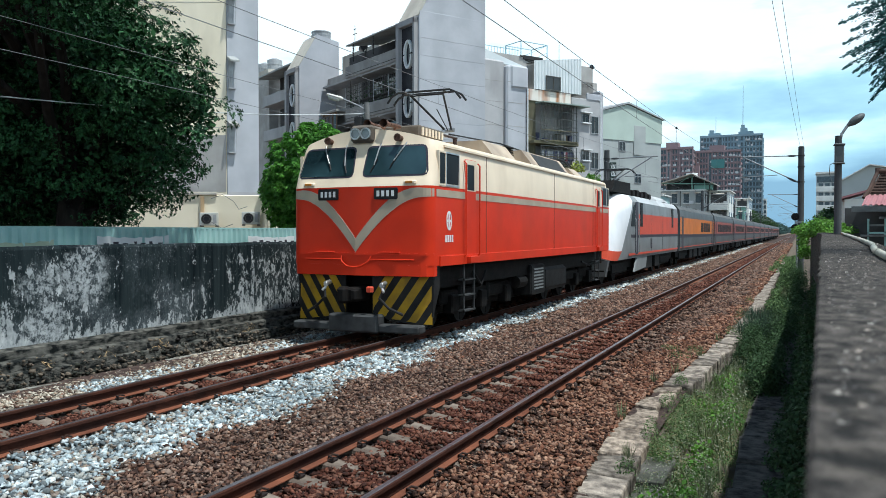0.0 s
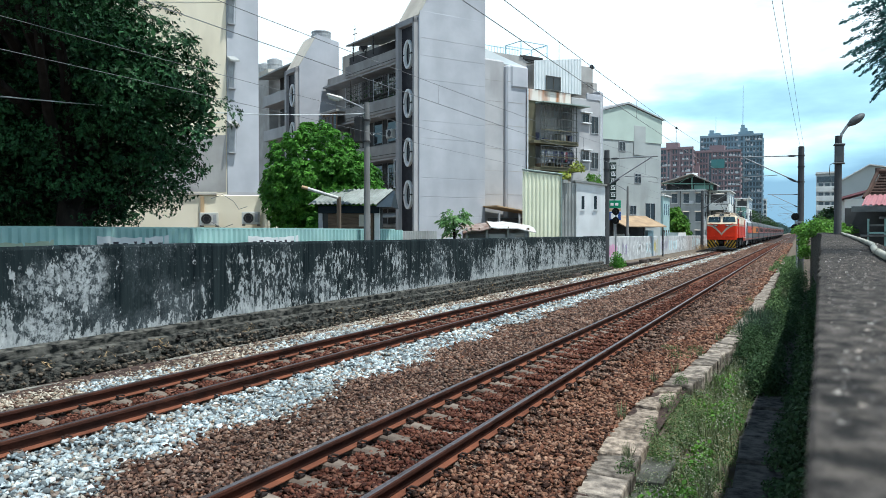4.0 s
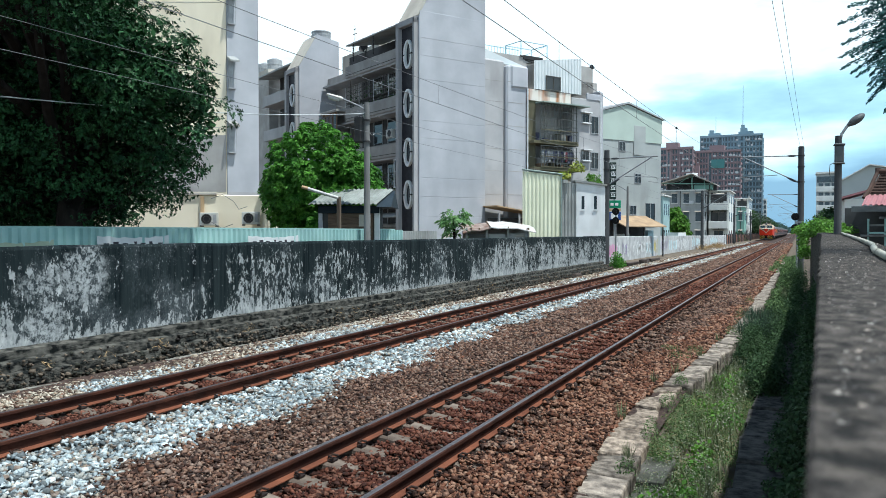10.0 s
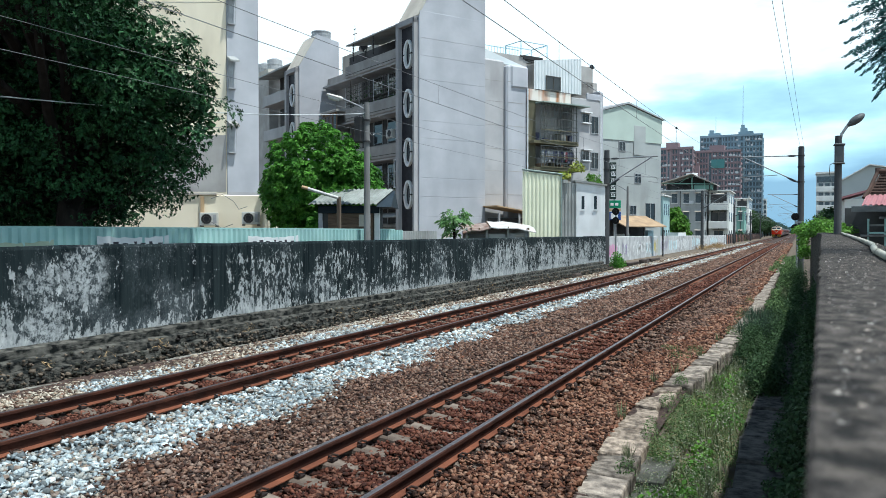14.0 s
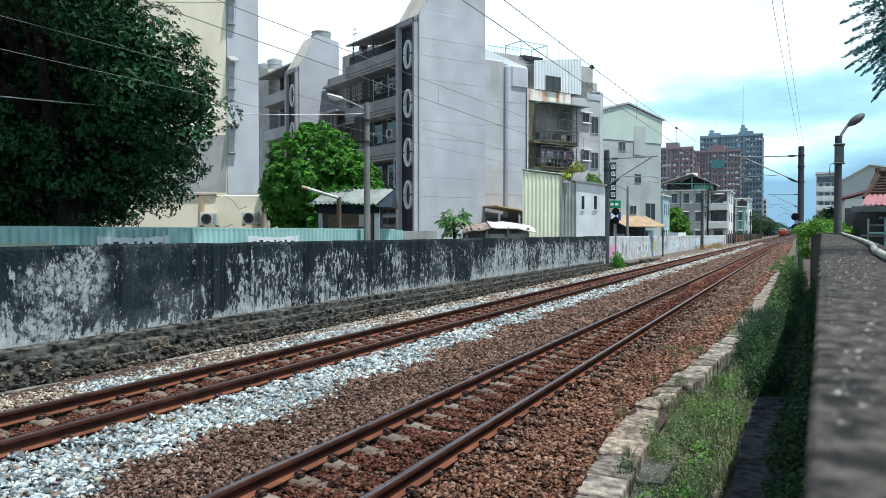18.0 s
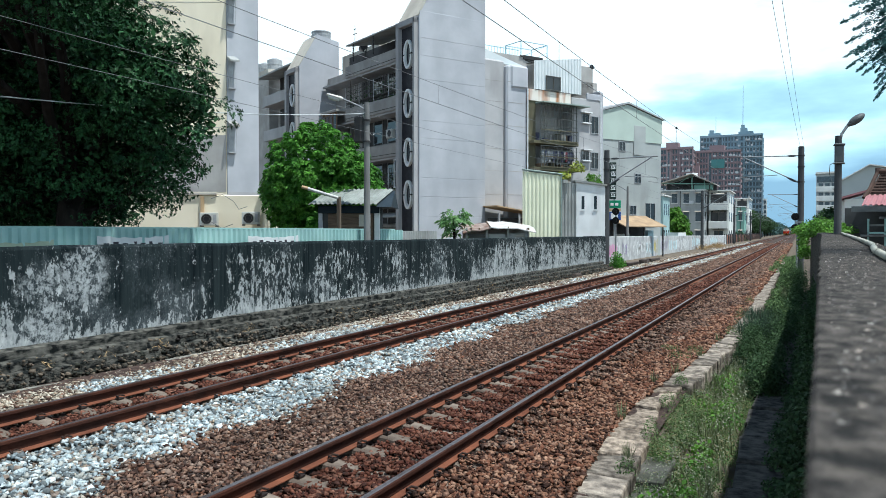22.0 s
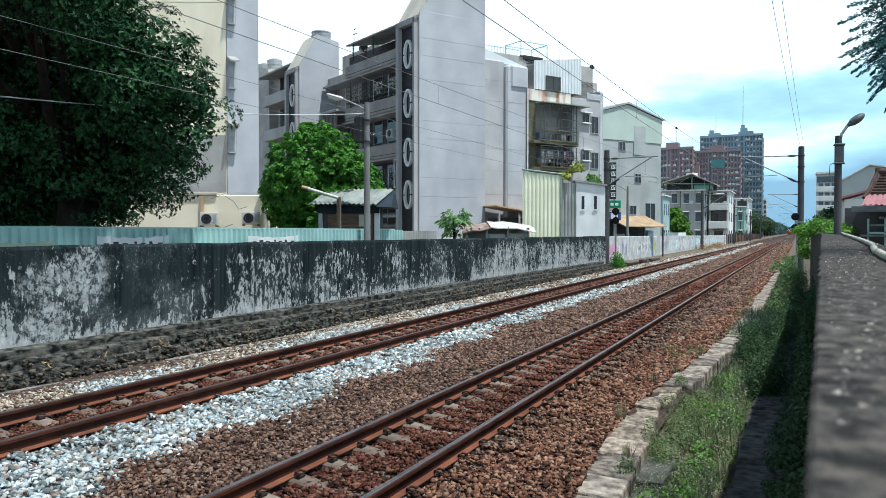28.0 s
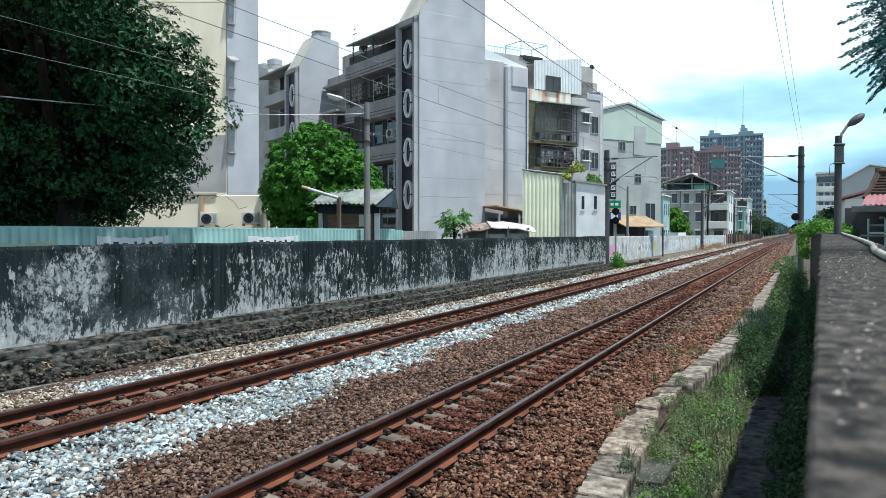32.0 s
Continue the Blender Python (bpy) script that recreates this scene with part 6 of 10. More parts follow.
for i in range(5):
    z = 4.55 + i * 0.49
    g.box(0.04, 0.36, -0.135, -0.125, z, z + 0.05).box(0.17, 0.22, -0.136, -0.125, z, z + 0.34).box(0.02, 0.37, -0.135, -0.125, z + 0.26, z + 0.31).box(0.06, 0.12, -0.135, -0.125, z + 0.1, z + 0.22).box(0.27, 0.34, -0.135, -0.125, z + 0.08, z + 0.2)
for i in range(4):
    g.box(-0.62 + i * 0.32, -0.40 + i * 0.32, -0.115, -0.105, 3.93, 4.12)
for i in range(2):
    g.box(-0.6 + i * 0.65, -0.1 + i * 0.65, -0.115, -0.105, 3.0, 3.4)
part("yellow_strip", G().soft(-0.75, 0.75, -0.1, 0.1, 3.55, 3.72, 0.02), M_AWNING, sb)
part("marks", g, M_WHITE, sb, "white marks")
part("sign_post", G().tube((0.3, 0.1, -0.05), (0.3, 0.1, 7.0), 0.06, None, 8), M_GALV, sb)
street_lamp("street_lamp", -12.2, 62.0, 5.6, [(0, 0, 5.2), (-0.4, -0.1, 5.5), (-1.0, -0.2, 5.8), (-1.5, -0.3, 6.0)], "grey lamp post with a small white lamp beyond the painted wall", False)

# ---- painted wall further along ----
M_GREYWALL = surf("grey_cement_wall", (0.55, 0.56, 0.56), (0.40, 0.405, 0.41), 1.2, 0.92, bump=0.2, stain=(0.16, 0.16, 0.165), stain_scale=1.0)
PAINTS = [surf("pink_spray_paint", (0.66, 0.24, 0.46), (0.52, 0.38, 0.46), 2.5, 0.7), surf("pale_blue_spray_paint", (0.62, 0.76, 0.78), (0.48, 0.58, 0.62), 2.5, 0.7),
          surf("yellow_spray_paint", (0.55, 0.47, 0.16), (0.36, 0.34, 0.25), 2.5, 0.7), surf("white_spray_paint", (0.70, 0.71, 0.71), (0.45, 0.46, 0.46), 2.5, 0.7),
          surf("violet_spray_paint", (0.34, 0.30, 0.45), (0.33, 0.33, 0.36), 2.5, 0.7)]
gw = thing("painted_wall", "grey cement wall covered with faded spray paint", "wall", kind="structure")
y = 50.6
k = 0
while y < 142:
    ln = 4.8
    part("wall_panel", G().soft(-11.9, -11.68, y, y + ln - 0.02, -0.3, 1.76 - 0.003 * (y - 50), 0.03), M_GREYWALL, gw)
    y += ln
rgw = random.Random(2)
pat = thing("spray_paint", "faded coloured spray-paint shapes on the cement wall", "graffiti", kind="structure")
for i, (y0, y1, c) in enumerate(((52.6, 56.4, 0), (57.5, 60.0, 4), (61.5, 66.5, 3), (67.0, 70.0, 1), (71.0, 74.5, 2), (75, 79, 4), (80.0, 88.0, 1), (88.5, 96.0, 3), (97, 106, 1), (108, 118, 3), (119, 130, 1), (131, 141, 3))):
    for j in range(9):
        a = y0 + (y1 - y0) * j / 9
        b = a + (y1 - y0) * rgw.uniform(0.06, 0.12)
        lo, hi = rgw.uniform(0.15, 0.5), rgw.uniform(1.0, 1.5)
        kk = rgw.uniform(-0.3, 0.3)
        part("blob", G().prism([(a, lo), (b, lo + 0.1), (b + kk, (lo + hi) / 2), (b, hi), (a, hi - 0.12), (a + kk, (lo + hi) / 2)], lambda p, q, d: (-11.672 + d, p, q), 0.0, 0.004), PAINTS[c] if rgw.random() < 0.8 else PAINTS[3], pat)
M_DEBRIS = surf("dark_scrap", (0.06, 0.05, 0.045), (0.10, 0.08, 0.07), 4, 0.9)
rd = random.Random(6)
for (x, y, w, ln, h) in ((-10.15, 38.5, 0.35, 1.6, 0.12), (-10.3, 53.5, 0.4, 2.5, 0.15), (-10.2, 58.0, 0.5, 1.5, 0.2), (-10.4, 63, 0.4, 3.0, 0.14)):
    d = thing("scrap_sleeper", "dark discarded sleeper lying on the ballast shoulder", "debris", "scrap by the track", m=pose(x, y, -0.16, 0, 0, rd.uniform(-6, 6)))
    g = G()
    rough_block(g, -w / 2, w / 2, -ln / 2, ln / 2, 0, h + 0.05, rd, 0.03)
    part("block", g, M_DEBRIS, d)

# ---- houses further down the line ----
M_FARGREY = surf("far_grey_render", (0.44, 0.46, 0.455), (0.34, 0.355, 0.355), 0.5, 0.9, bump=0.1, stain=(0.17, 0.175, 0.175), stain_scale=0.4)
M_FARWHITE = surf("far_white_render", (0.74, 0.75, 0.72), (0.62, 0.63, 0.61), 0.5, 0.9, bump=0.1, stain=(0.36, 0.35, 0.33), stain_scale=0.4)
M_FARGREEN = surf("far_green_paint", (0.24, 0.42, 0.36), (0.19, 0.34, 0.29), 0.6, 0.8)
# Tower colours lifted and blued to paint in distance haze.
M_BRICKRED = surf("hazed_red_tile", (0.32, 0.235, 0.245), (0.26, 0.195, 0.21), 0.15, 0.85, bump=0.0, stain=(0.17, 0.10, 0.09), stain_scale=0.1)
M_TOWERBLUE = surf("hazed_blue_grey_tile", (0.25, 0.345, 0.40), (0.20, 0.285, 0.34), 0.12, 0.85, bump=0.0)
M_PALETEAL = surf("pale_teal_paint", (0.36, 0.50, 0.50), (0.28, 0.40, 0.40), 0.6, 0.8, stain=(0.24, 0.30, 0.30), stain_scale=0.6)
# Window and band tones are lightened for the same painted haze.
M_FARWIN = glass("hazed_far_window", (0.095, 0.125, 0.145), 0.2)
M_FARBAND = surf("far_pale_band", (0.52, 0.54, 0.56), (0.42, 0.44, 0.46), 0.3, 0.85, bump=0.0)
M_TIN = surf("pale_tin_roof", (0.50, 0.47, 0.42), (0.38, 0.35, 0.31), 0.8, 0.7, stain=(0.30, 0.2, 0.13), stain_scale=0.5)


def further(k):
    """Moves a place away from the eye, growing with the distance."""
    return Matrix.Translation(Vector(EYE) * (1 - k)) @ Matrix.Scale(k, 4)


def far_house(name, label, x0, x1, y0, dep, h, mt, floors, cols, balc=0, side_cols=3, k_far=1.0):
    c = thing(name, label, "house", m=further(k_far) @ pose(x0, y0, 0))
    w = x1 - x0
    part("wall", G().soft(0, w, 0, dep, -0.1, h, 0.05), mt, c)
    part("roof_slab", G().soft(-0.2, w + 0.2, -0.2, dep + 0.2, h, h + 0.18, 0.03), M_FARWHITE, c)
    fh = h / floors
    part('drain_pipe', G().tube((w * 0.5, -0.06, 0), (w * 0.5, -0.06, h), 0.06, None, 6), M_GRILLE, c)
    for f in range(floors):
        for k in range(cols):
            a = w * (k + 0.28) / cols
            b = w * (k + 0.72) / cols
            wd = part("window", G().box(a, b, -0.03, 0.02, f * fh + 0.95, f * fh + 2.3), M_FARWIN, c)
            part("sill", G().box(a - 0.1, b + 0.1, -0.2, 0.0, f * fh + 0.8, f * fh + 0.92), M_FARWHITE, wd)
        for k in range(side_cols):
            a = dep * (k + 0.25) / side_cols
            part("side_window", G().box(w - 0.02, w + 0.03, a, a + dep * 0.4 / side_cols, f * fh + 0.95, f * fh + 2.3), M_FARWIN, c)
        for k in range(cols):
            if (k + f) % 2 == 0:
                part("wall_unit", G().soft(w * (k + 0.74) / cols, w * (k + 0.74) / cols + 0.6, -0.35, 0.0, f * fh + 0.7, f * fh + 1.2, 0.03), M_FARBAND, c)
            part("hood", G().prism([(w * (k + 0.22) / cols, 0.0), (w * (k + 0.78) / cols, 0.0), (w * (k + 0.78) / cols, 0.05), (w * (k + 0.22) / cols, 0.05)], lambda a, b, d: (a, -d, f * fh + 2.42 + b - d * 0.3), 0.0, 0.55), M_TIN, c)
        if balc and f:
            bl = part("balcony", G().soft(0.1, w - 0.1, -1.2, 0.0, f * fh - 0.1, f * fh + 0.1, 0.03), M_FARWHITE, c)
            part("balcony_front", G().soft(0.1, w - 0.1, -1.2, -1.1, f * fh + 0.1, f * fh + 0.95, 0.03), M_FARWHITE, bl)
            part("balcony_shade", G().box(0.3, w - 0.3, -0.06, -0.03, f * fh + 1.0, f * fh + 2.5), M_RECESS, bl)
    return c


fh = far_house("grey_row_house", "grey three-storey house with an open tin-roofed top deck", -19.0, -12.4, 118, 9, 7.95, M_FARGREY, 3, 4, k_far=1.32)
part("roof_shelter", G().prism([(0.5, 9.05), (4.9, 10.3), (8.2, 8.75), (8.2, 8.85), (4.9, 10.42), (0.5, 9.15)], lambda a, b, d: (a, d, b), -0.6, 6.0), M_TIN, fh, "rusty tin roof shelter")
# Dark backing paints in the shelter's inner shade.
part("shelter_back", G().prism([(0.9, 8.1), (8.0, 8.1), (8.0, 8.8), (4.9, 10.2), (0.9, 9.1)], lambda a, b, d: (a, d, b), 3.0, 3.2), M_RECESS, fh)
part("truss", G().tube((0.7, 0.0, 9.1), (8.1, 0.0, 8.85), 0.07, None, 6).tube((4.9, 0, 8.1), (4.9, 0, 10.3), 0.07, None, 6).tube((3.0, 0, 9.0), (4.9, 0, 10.3), 0.05, None, 6).tube((6.6, 0, 8.1), (6.6, 0, 9.5), 0.06, None, 6), M_FARGREEN, fh)
part("water_tank", G().tube((4.4, 4.0, 10.0), (4.4, 4.0, 10.75), 0.8, 0.8, 16), M_WHITE, fh, "white rooftop tank")
g = G()
for a in (0.2, 2.2, 4.4, 6.6):
    g.box(a + 0.6, a + 0.72, 0.1, 0.22, 8.1, 9.2)
part("shelter_posts", g, M_DARKSTEEL, fh)
part("rooftop_greenery_box", G().box(4.9, 7.6, 0.4, 2.0, 8.13, 8.75), M_FARGREEN, fh)
far_house("white_balcony_house", "white three-storey house with stacked balconies", -12.2, -9.4, 122, 10, 8.0, M_FARWHITE, 3, 1, balc=1, k_far=1.32)
far_house("narrow_green_house", "narrow white and green three-storey house", -9.9, -7.8, 142, 9, 7.6, M_FARWHITE, 3, 2, balc=1, k_far=1.6)
far_house("low_green_house", "low green-trimmed house behind the white ones", -9.2, -8.0, 134, 5, 6.0, M_FARGREEN, 2, 1, k_far=1.55)
far_house("pale_lane_house", "narrow pale teal house beside the lane", -16.6, -15.0, 98, 5, 6.4, M_PALETEAL, 2, 1)
M_RUSTFENCE = surf("rusty_sheet_fence", (0.20, 0.10, 0.07), (0.10, 0.06, 0.05), 0.7, 0.85, bump=0.1, stain=(0.30, 0.27, 0.25), stain_scale=0.5, vary=0.35)
rfn = thing("rusty_fence", "rusty brown sheet fence beside the far track", "fence", kind="structure")
for k in range(34):
    y = 143 + k * 4.4
    part("fence_panel", G().soft(-11.9, -11.78, y, y + 4.2, -0.3, 1.45 + 0.12 * math.sin(k * 2.3), 0.02), M_RUSTFENCE, rfn)
    part("fence_post", G().box(-11.78, -11.66, y - 0.1, y + 0.06, -0.3, 1.75), M_POLE_DARK, rfn)
van = thing("parked_van", "white van parked behind the painted wall", "van", m=pose(-13.2, 101, 0, 0, 0, 60))
part("body", G().loft([[(x, y, z) for x, z in ((-0.85, 0.4), (0.85, 0.4), (0.85, 1.2), (0.75, 2.0), (-0.75, 2.0), (-0.85, 1.2))] for y in (0, 4.2)]), M_WHITE, van)
part("window", G().box(0.80, 0.87, 0.5, 3.8, 1.25, 1.75), M_FARWIN, van)
for y in (0.8, 3.4):
    part("wheel", G().tube((0.7, y, 0.3), (0.9, y, 0.3), 0.3, None, 16), M_SIGNAL, van)


def tower(name, label, x0, x1, y0, dep, h, mt, floors, cols, group="distant tower blocks", band=None):
    c = thing(name, label, "tower block", group, m=pose(x0, y0, 0))
    w = x1 - x0
    rt_ = random.Random(int(h * 10))
    part("wall", G().box(0, w, 0, dep, -1, h), mt, c)
    fh_ = (h - 4) / floors
    panes = [G().box(0, w * rt_.uniform(0.35, 0.8) / cols, -0.08, 0.0, 0.75, fh_ * 0.92).mesh("window", M_FARWIN) for k in range(cols)]
    side_pane = G().box(-0.05, 0.10, 0, dep * 0.5 / 4, 0.9, fh_ * 0.85).mesh("side_window", M_FARWIN)
    units = [G().soft(0, 0.5 + 0.2 * k, -0.55, -0.05, 0.5, 0.9 + 0.18 * k, 0.03).mesh("balcony_unit", M_FARBAND) for k in range(4)]
    for f in range(floors):
        z = 4 + f * fh_
        fl_ = part("floor_band", G().box(-0.1, w + 0.1, -0.30, 0.0, z + 0.1, z + 0.45), band or mt, c)
        for k in range(cols):
            pn = part("window", panes[k], None, fl_)
            pn.location = (w * (k + 0.12) / cols, 0, z)
        for k in range(4):
            pn = part("side_window", side_pane, None, fl_)
            pn.location = (w, dep * (k + 0.2) / 4, z)
        for k in range(cols):
            if rt_.random() < 0.45:
                un = part("balcony_unit", units[int(rt_.random() * 4)], None, fl_)
                un.location = (w * (k + rt_.uniform(0.1, 0.6)) / cols, 0, z)
    for k in (0, 0.27, 0.36, 0.62, 0.71, 1.0):
        a = w * k
        part("pier", G().box(a - 0.25, a + 0.25, -0.45, 0.0, -1, h + 0.5), mt, c)
    # Flat dark strip paints the shade of a recess.
    part("recess_shade_strip", G().box(w * 0.285, w * 0.345, -0.42, 0.0, -1, h - 1.2), M_FARWIN, c)
    part("parapet", G().box(-0.3, w + 0.3, -0.5, 0.0, h, h + 0.9), mt, c)
    return c


M_TEAL_DARK = surf("dark_teal_panel", (0.10, 0.26, 0.26), (0.08, 0.21, 0.21), 0.3, 0.7, bump=0.0)
tw1 = tower("red_tower_block", "distant red-tiled apartment tower", -54.6, -40.5, 341, 16, 36.5, M_BRICKRED, 13, 12)
part("roof_house", G().box(3, 8, 2, 8, 36.5, 39.6), M_BRICKRED, tw1)
part("link_wing", G().box(14.2, 16.0, 6, 14, -1, 30.0), M_BRICKRED, tw1)
tw2 = tower("red_tower_block", "distant red-brown apartment tower with a teal sign panel", -40.0, -22.6, 350, 12, 35.5, M_BRICKRED, 13, 14)
part("teal_panel", G().box(6.0, 11.2, -0.8, -0.5, 28.8, 32.4), M_TEAL_DARK, tw2, "teal rooftop panel")
part("roof_house", G().box(5, 11, 1, 6, 35.5, 38.5), M_BRICKRED, tw2)
tw3 = tower("blue_grey_tower", "tall distant blue-grey apartment tower", -40.2, -14.8, 366, 14, 43.5, M_TOWERBLUE, 16, 20)
part("roof_house", G().box(3, 8, 2, 9, 43.5, 45.6).box(3.4, 5.2, 2.4, 6, 45.6, 47.0).box(15.5, 21.5, 2, 8, 43.5, 45.8).box(16.2, 19.0, 2.5, 7, 45.8, 47.4).box(16.5, 18, 3, 5, 47.4, 48.8), M_TOWERBLUE, tw3)
part("mast", G().tube((6.0, 4, 46), (6.0, 4, 53), 0.12, 0.05, 6).tube((17.2, 4, 49), (17.2, 4, 66), 0.14, 0.05, 6), M_GALV, tw3, "thin rooftop aerial")
tower("pale_far_block", "pale distant apartment block", -27.0, -20.0, 560, 10, 23.0, M_FARWHITE, 6, 4)

# ---- right-hand side, beyond the parapet ----
M_HALL = surf("grey_hall_cladding", (0.46, 0.50, 0.50), (0.40, 0.44, 0.44), 0.4, 0.7, bump=0.05)
M_ROOF_BROWN = surf("old_brown_tile", (0.085, 0.055, 0.045), (0.05, 0.035, 0.03), 2, 0.9, bump=0.3, vary=0.25)
M_PINK = surf("faded_pink_sheet", (0.40, 0.19, 0.20), (0.30, 0.14, 0.15), 1.0, 0.6, bump=0.05)
hall = thing("grey_hall", "large grey sheet-clad hall with a shallow gable", "hall", m=pose(4.0, 96, 0))
part("wall", G().prism([(0, -0.3), (13, -0.3), (13, 7.3), (2.75, 9.2), (0, 7.55)], lambda a, b, d: (a, d, b), 0, 18), M_HALL, hall)
part("roof_edge", G().prism([(-0.2, 7.45), (2.75, 9.2), (13.2, 7.3), (13.2, 7.4), (2.75, 9.32), (-0.2, 7.56)], lambda a, b, d: (a, d, b), -0.4, 18.3), M_FARWHITE, hall)
ob_ = thing("office_block", "grey office block with rows of pale bands", "office building", m=pose(5.2, 300, 0))
part("wall", G().box(0, 6.6, 0, 9.0, -0.3, 22.0), M_FARGREY, ob_)
for z in (3.0, 6.2, 9.4, 12.6, 15.8):
    b_ = part("band", G().soft(-0.2, 6.8, -0.5, 0.0, z, z + 1.8, 0.05), M_FARWHITE, ob_)
    for a in (0.6, 2.6, 4.6):
        part("window", G().box(a, a + 1.4, -0.1, 0.0, z + 1.9, z + 2.9), M_FARWIN, b_)
part("top_floor", G().box(0.1, 6.5, -0.06, 0.0, 19.0, 21.0), M_FARWIN, ob_)
part("roof_edge", G().box(-0.3, 6.9, -0.6, 9.2, 22.0, 22.6), M_FARWHITE, ob_)
oh = thing("tiled_house", "old house with dark brown tiled roof and pink sheet lean-to", "house", m=pose(2.05, 31.0, 0))
part("wall", G().box(0.3, 8, 0.5, 6, -0.3, 3.2), M_RENDER2, oh)
rt = random.Random(4)
rf_ = part("roof", G().prism([(0.0, 3.2), (0.55, 4.15), (9, 4.15), (9, 3.2)], lambda a, b, d: (a, 0.0 + (b - 3.2) * 0.9 + d, b), 0.0, 0.12), M_ROOF_BROWN, oh)
for r in range(9):
    for k in range(9):
        xx = 0.08 + 0.058 * r + k * 0.17
        z = 3.22 + r * 0.104
        part("tile", G().soft(xx, xx + 0.16, (z - 3.2) * 0.9 - 0.05, (z - 3.2) * 0.9 + 0.1, z - 0.02, z + 0.015 + rt.uniform(0, 0.012), 0.012), M_ROOF_BROWN, rf_)
part("ridge", G().tube((0.45, 0.86, 4.2), (9, 0.86, 4.2), 0.09, None, 10).path([(-0.04, -0.04, 3.24), (0.14, 0.26, 3.52), (0.42, 0.80, 4.12), (0.45, 0.86, 4.3)], [0.06, 0.06, 0.07, 0.09], 8), M_ROOF_BROWN, oh)
lean = part("lean_to", ribbed(-1.1, 6.0, 0, 1, 0.16, 0.03, lambda a, z, d: (a + 0.9 + z * 0.25, -1.6 + z * 1.7, 2.92 + z * 0.40 + d)), M_PINK, oh, "faded pink ribbed sheet lean-to")
part("gutter_board", G().box(-0.5, 6.0, -1.78, -1.62, 2.72, 2.9), M_BOXGREY, oh)
# Dark sheet in place of the shade inside the lean-to.
part("dark_interior", G().box(-0.6, 6.0, 0.2, 0.4, -0.3, 2.9), M_RECESS, oh)
for a in (-0.9, 1.3, 3.2):
    part("post", G().box(a, a + 0.12, -1.5, -1.38, -0.3, 2.9), M_DARKSTEEL, oh)
for k, z in enumerate((1.9, 2.25, 2.5)):
    part("plank", G().soft(-0.2 + 0.3 * k, 3.0, -1.3 + 0.2 * k, -1.0 + 0.2 * k, z, z + 0.07, 0.01), M_POLE, oh)
part("blue_frame", G().box(0.0, 0.06, -1.2, -1.14, -0.3, 2.5).box(0.5, 0.56, -1.2, -1.14, -0.3, 2.5).box(0.0, 0.9, -1.2, -1.15, 2.0, 2.06).box(0.0, 0.9, -1.2, -1.15, 1.4, 1.46), M_TEAL, oh, "teal steel frame")
part("pale_sheet", ribbed(0.55, 1.2, -0.3, 2.3, 0.1, 0.02, lambda a, z, d: (a, -1.1 - d, z)), M_SHEET_GREY, oh)
gb = thing("green_shutter_stall", "green painted stall front", "stall", m=pose(3.3, 27.5, 0))
part("front", ribbed(0, 3.0, -0.3, 2.4, 0.25, 0.03, lambda a, z, d: (a, -d, z)), surf("dark_green_sheet", (0.03, 0.17, 0.13), (0.025, 0.13, 0.10), 1, 0.6), gb)
part("frame", G().box(-0.1, 0.0, -0.05, 0.1, -0.3, 2.5), M_DARKSTEEL, gb)
pink2 = thing("pink_sheet_roof", "faded pink sheet roof of a low building", "roof", m=pose(2.2, 52, 0))
part("sheet", G().prism([(0, 4.0), (5.5, 5.6), (5.5, 5.72), (0, 4.12)], lambda a, b, d: (a, d, b), 0, 6), M_PINK, pink2)
part("wall", G().box(0.2, 5.5, 0.3, 5.8, -0.3, 4.0), M_FARWHITE, pink2)


# ---- the train: locomotive, power car and coaches ----
M_RED = surf("orange_red_loco_paint", (0.64, 0.036, 0.010), (0.54, 0.030, 0.009), 1.2, 0.42, bump=0.04, fine=12, stain=(0.42, 0.05, 0.022), stain_scale=0.9, stain_amt=0.4, spec=0.14)
M_CREAMP = surf("cream_loco_paint", (0.80, 0.665, 0.50), (0.72, 0.595, 0.445), 1.0, 0.45, bump=0.04, fine=12, stain=(0.50, 0.38, 0.27), stain_scale=0.9, stain_amt=0.4, spec=0.25)
M_BAND = surf("beige_stripe_paint", (0.43, 0.36, 0.27), (0.36, 0.30, 0.225), 2.0, 0.5, bump=0.03)
M_UNDER = surf("near_black_underframe", (0.007, 0.007, 0.007), (0.015, 0.013, 0.012), 5, 0.75, 0.2, 0.2, 30)
M_STEP = surf("worn_step_steel", (0.075, 0.078, 0.08), (0.045, 0.046, 0.047), 6, 0.6, 0.3, 0.1)
M_UNDER2 = surf("grey_underframe_box", (0.020, 0.020, 0.021), (0.011, 0.011, 0.011), 4, 0.65, 0.2, 0.15, 30)
M_YELLOW = surf("worn_yellow_stripe", (0.47, 0.28, 0.018), (0.29, 0.175, 0.022), 3, 0.6, bump=0.08, stain=(0.12, 0.09, 0.04), stain_scale=2.5, stain_amt=0.6)
M_BLACK = surf("black_paint", (0.014, 0.014, 0.015), (0.025, 0.024, 0.023), 4, 0.5, bump=0.06)
# Teal patches in the glass colour paint a sky reflection.
M_LOCO_GLASS = surf("reflection_tinted_loco_glass", (0.008, 0.018, 0.022), (0.03, 0.062, 0.072), 0.7, 0.06, bump=0.0, spec=0.7)
M_SIDE_GLASS = surf("side_window_glass", (0.008, 0.010, 0.012), (0.016, 0.02, 0.022), 1.5, 0.35, bump=0.0, spec=0.06)
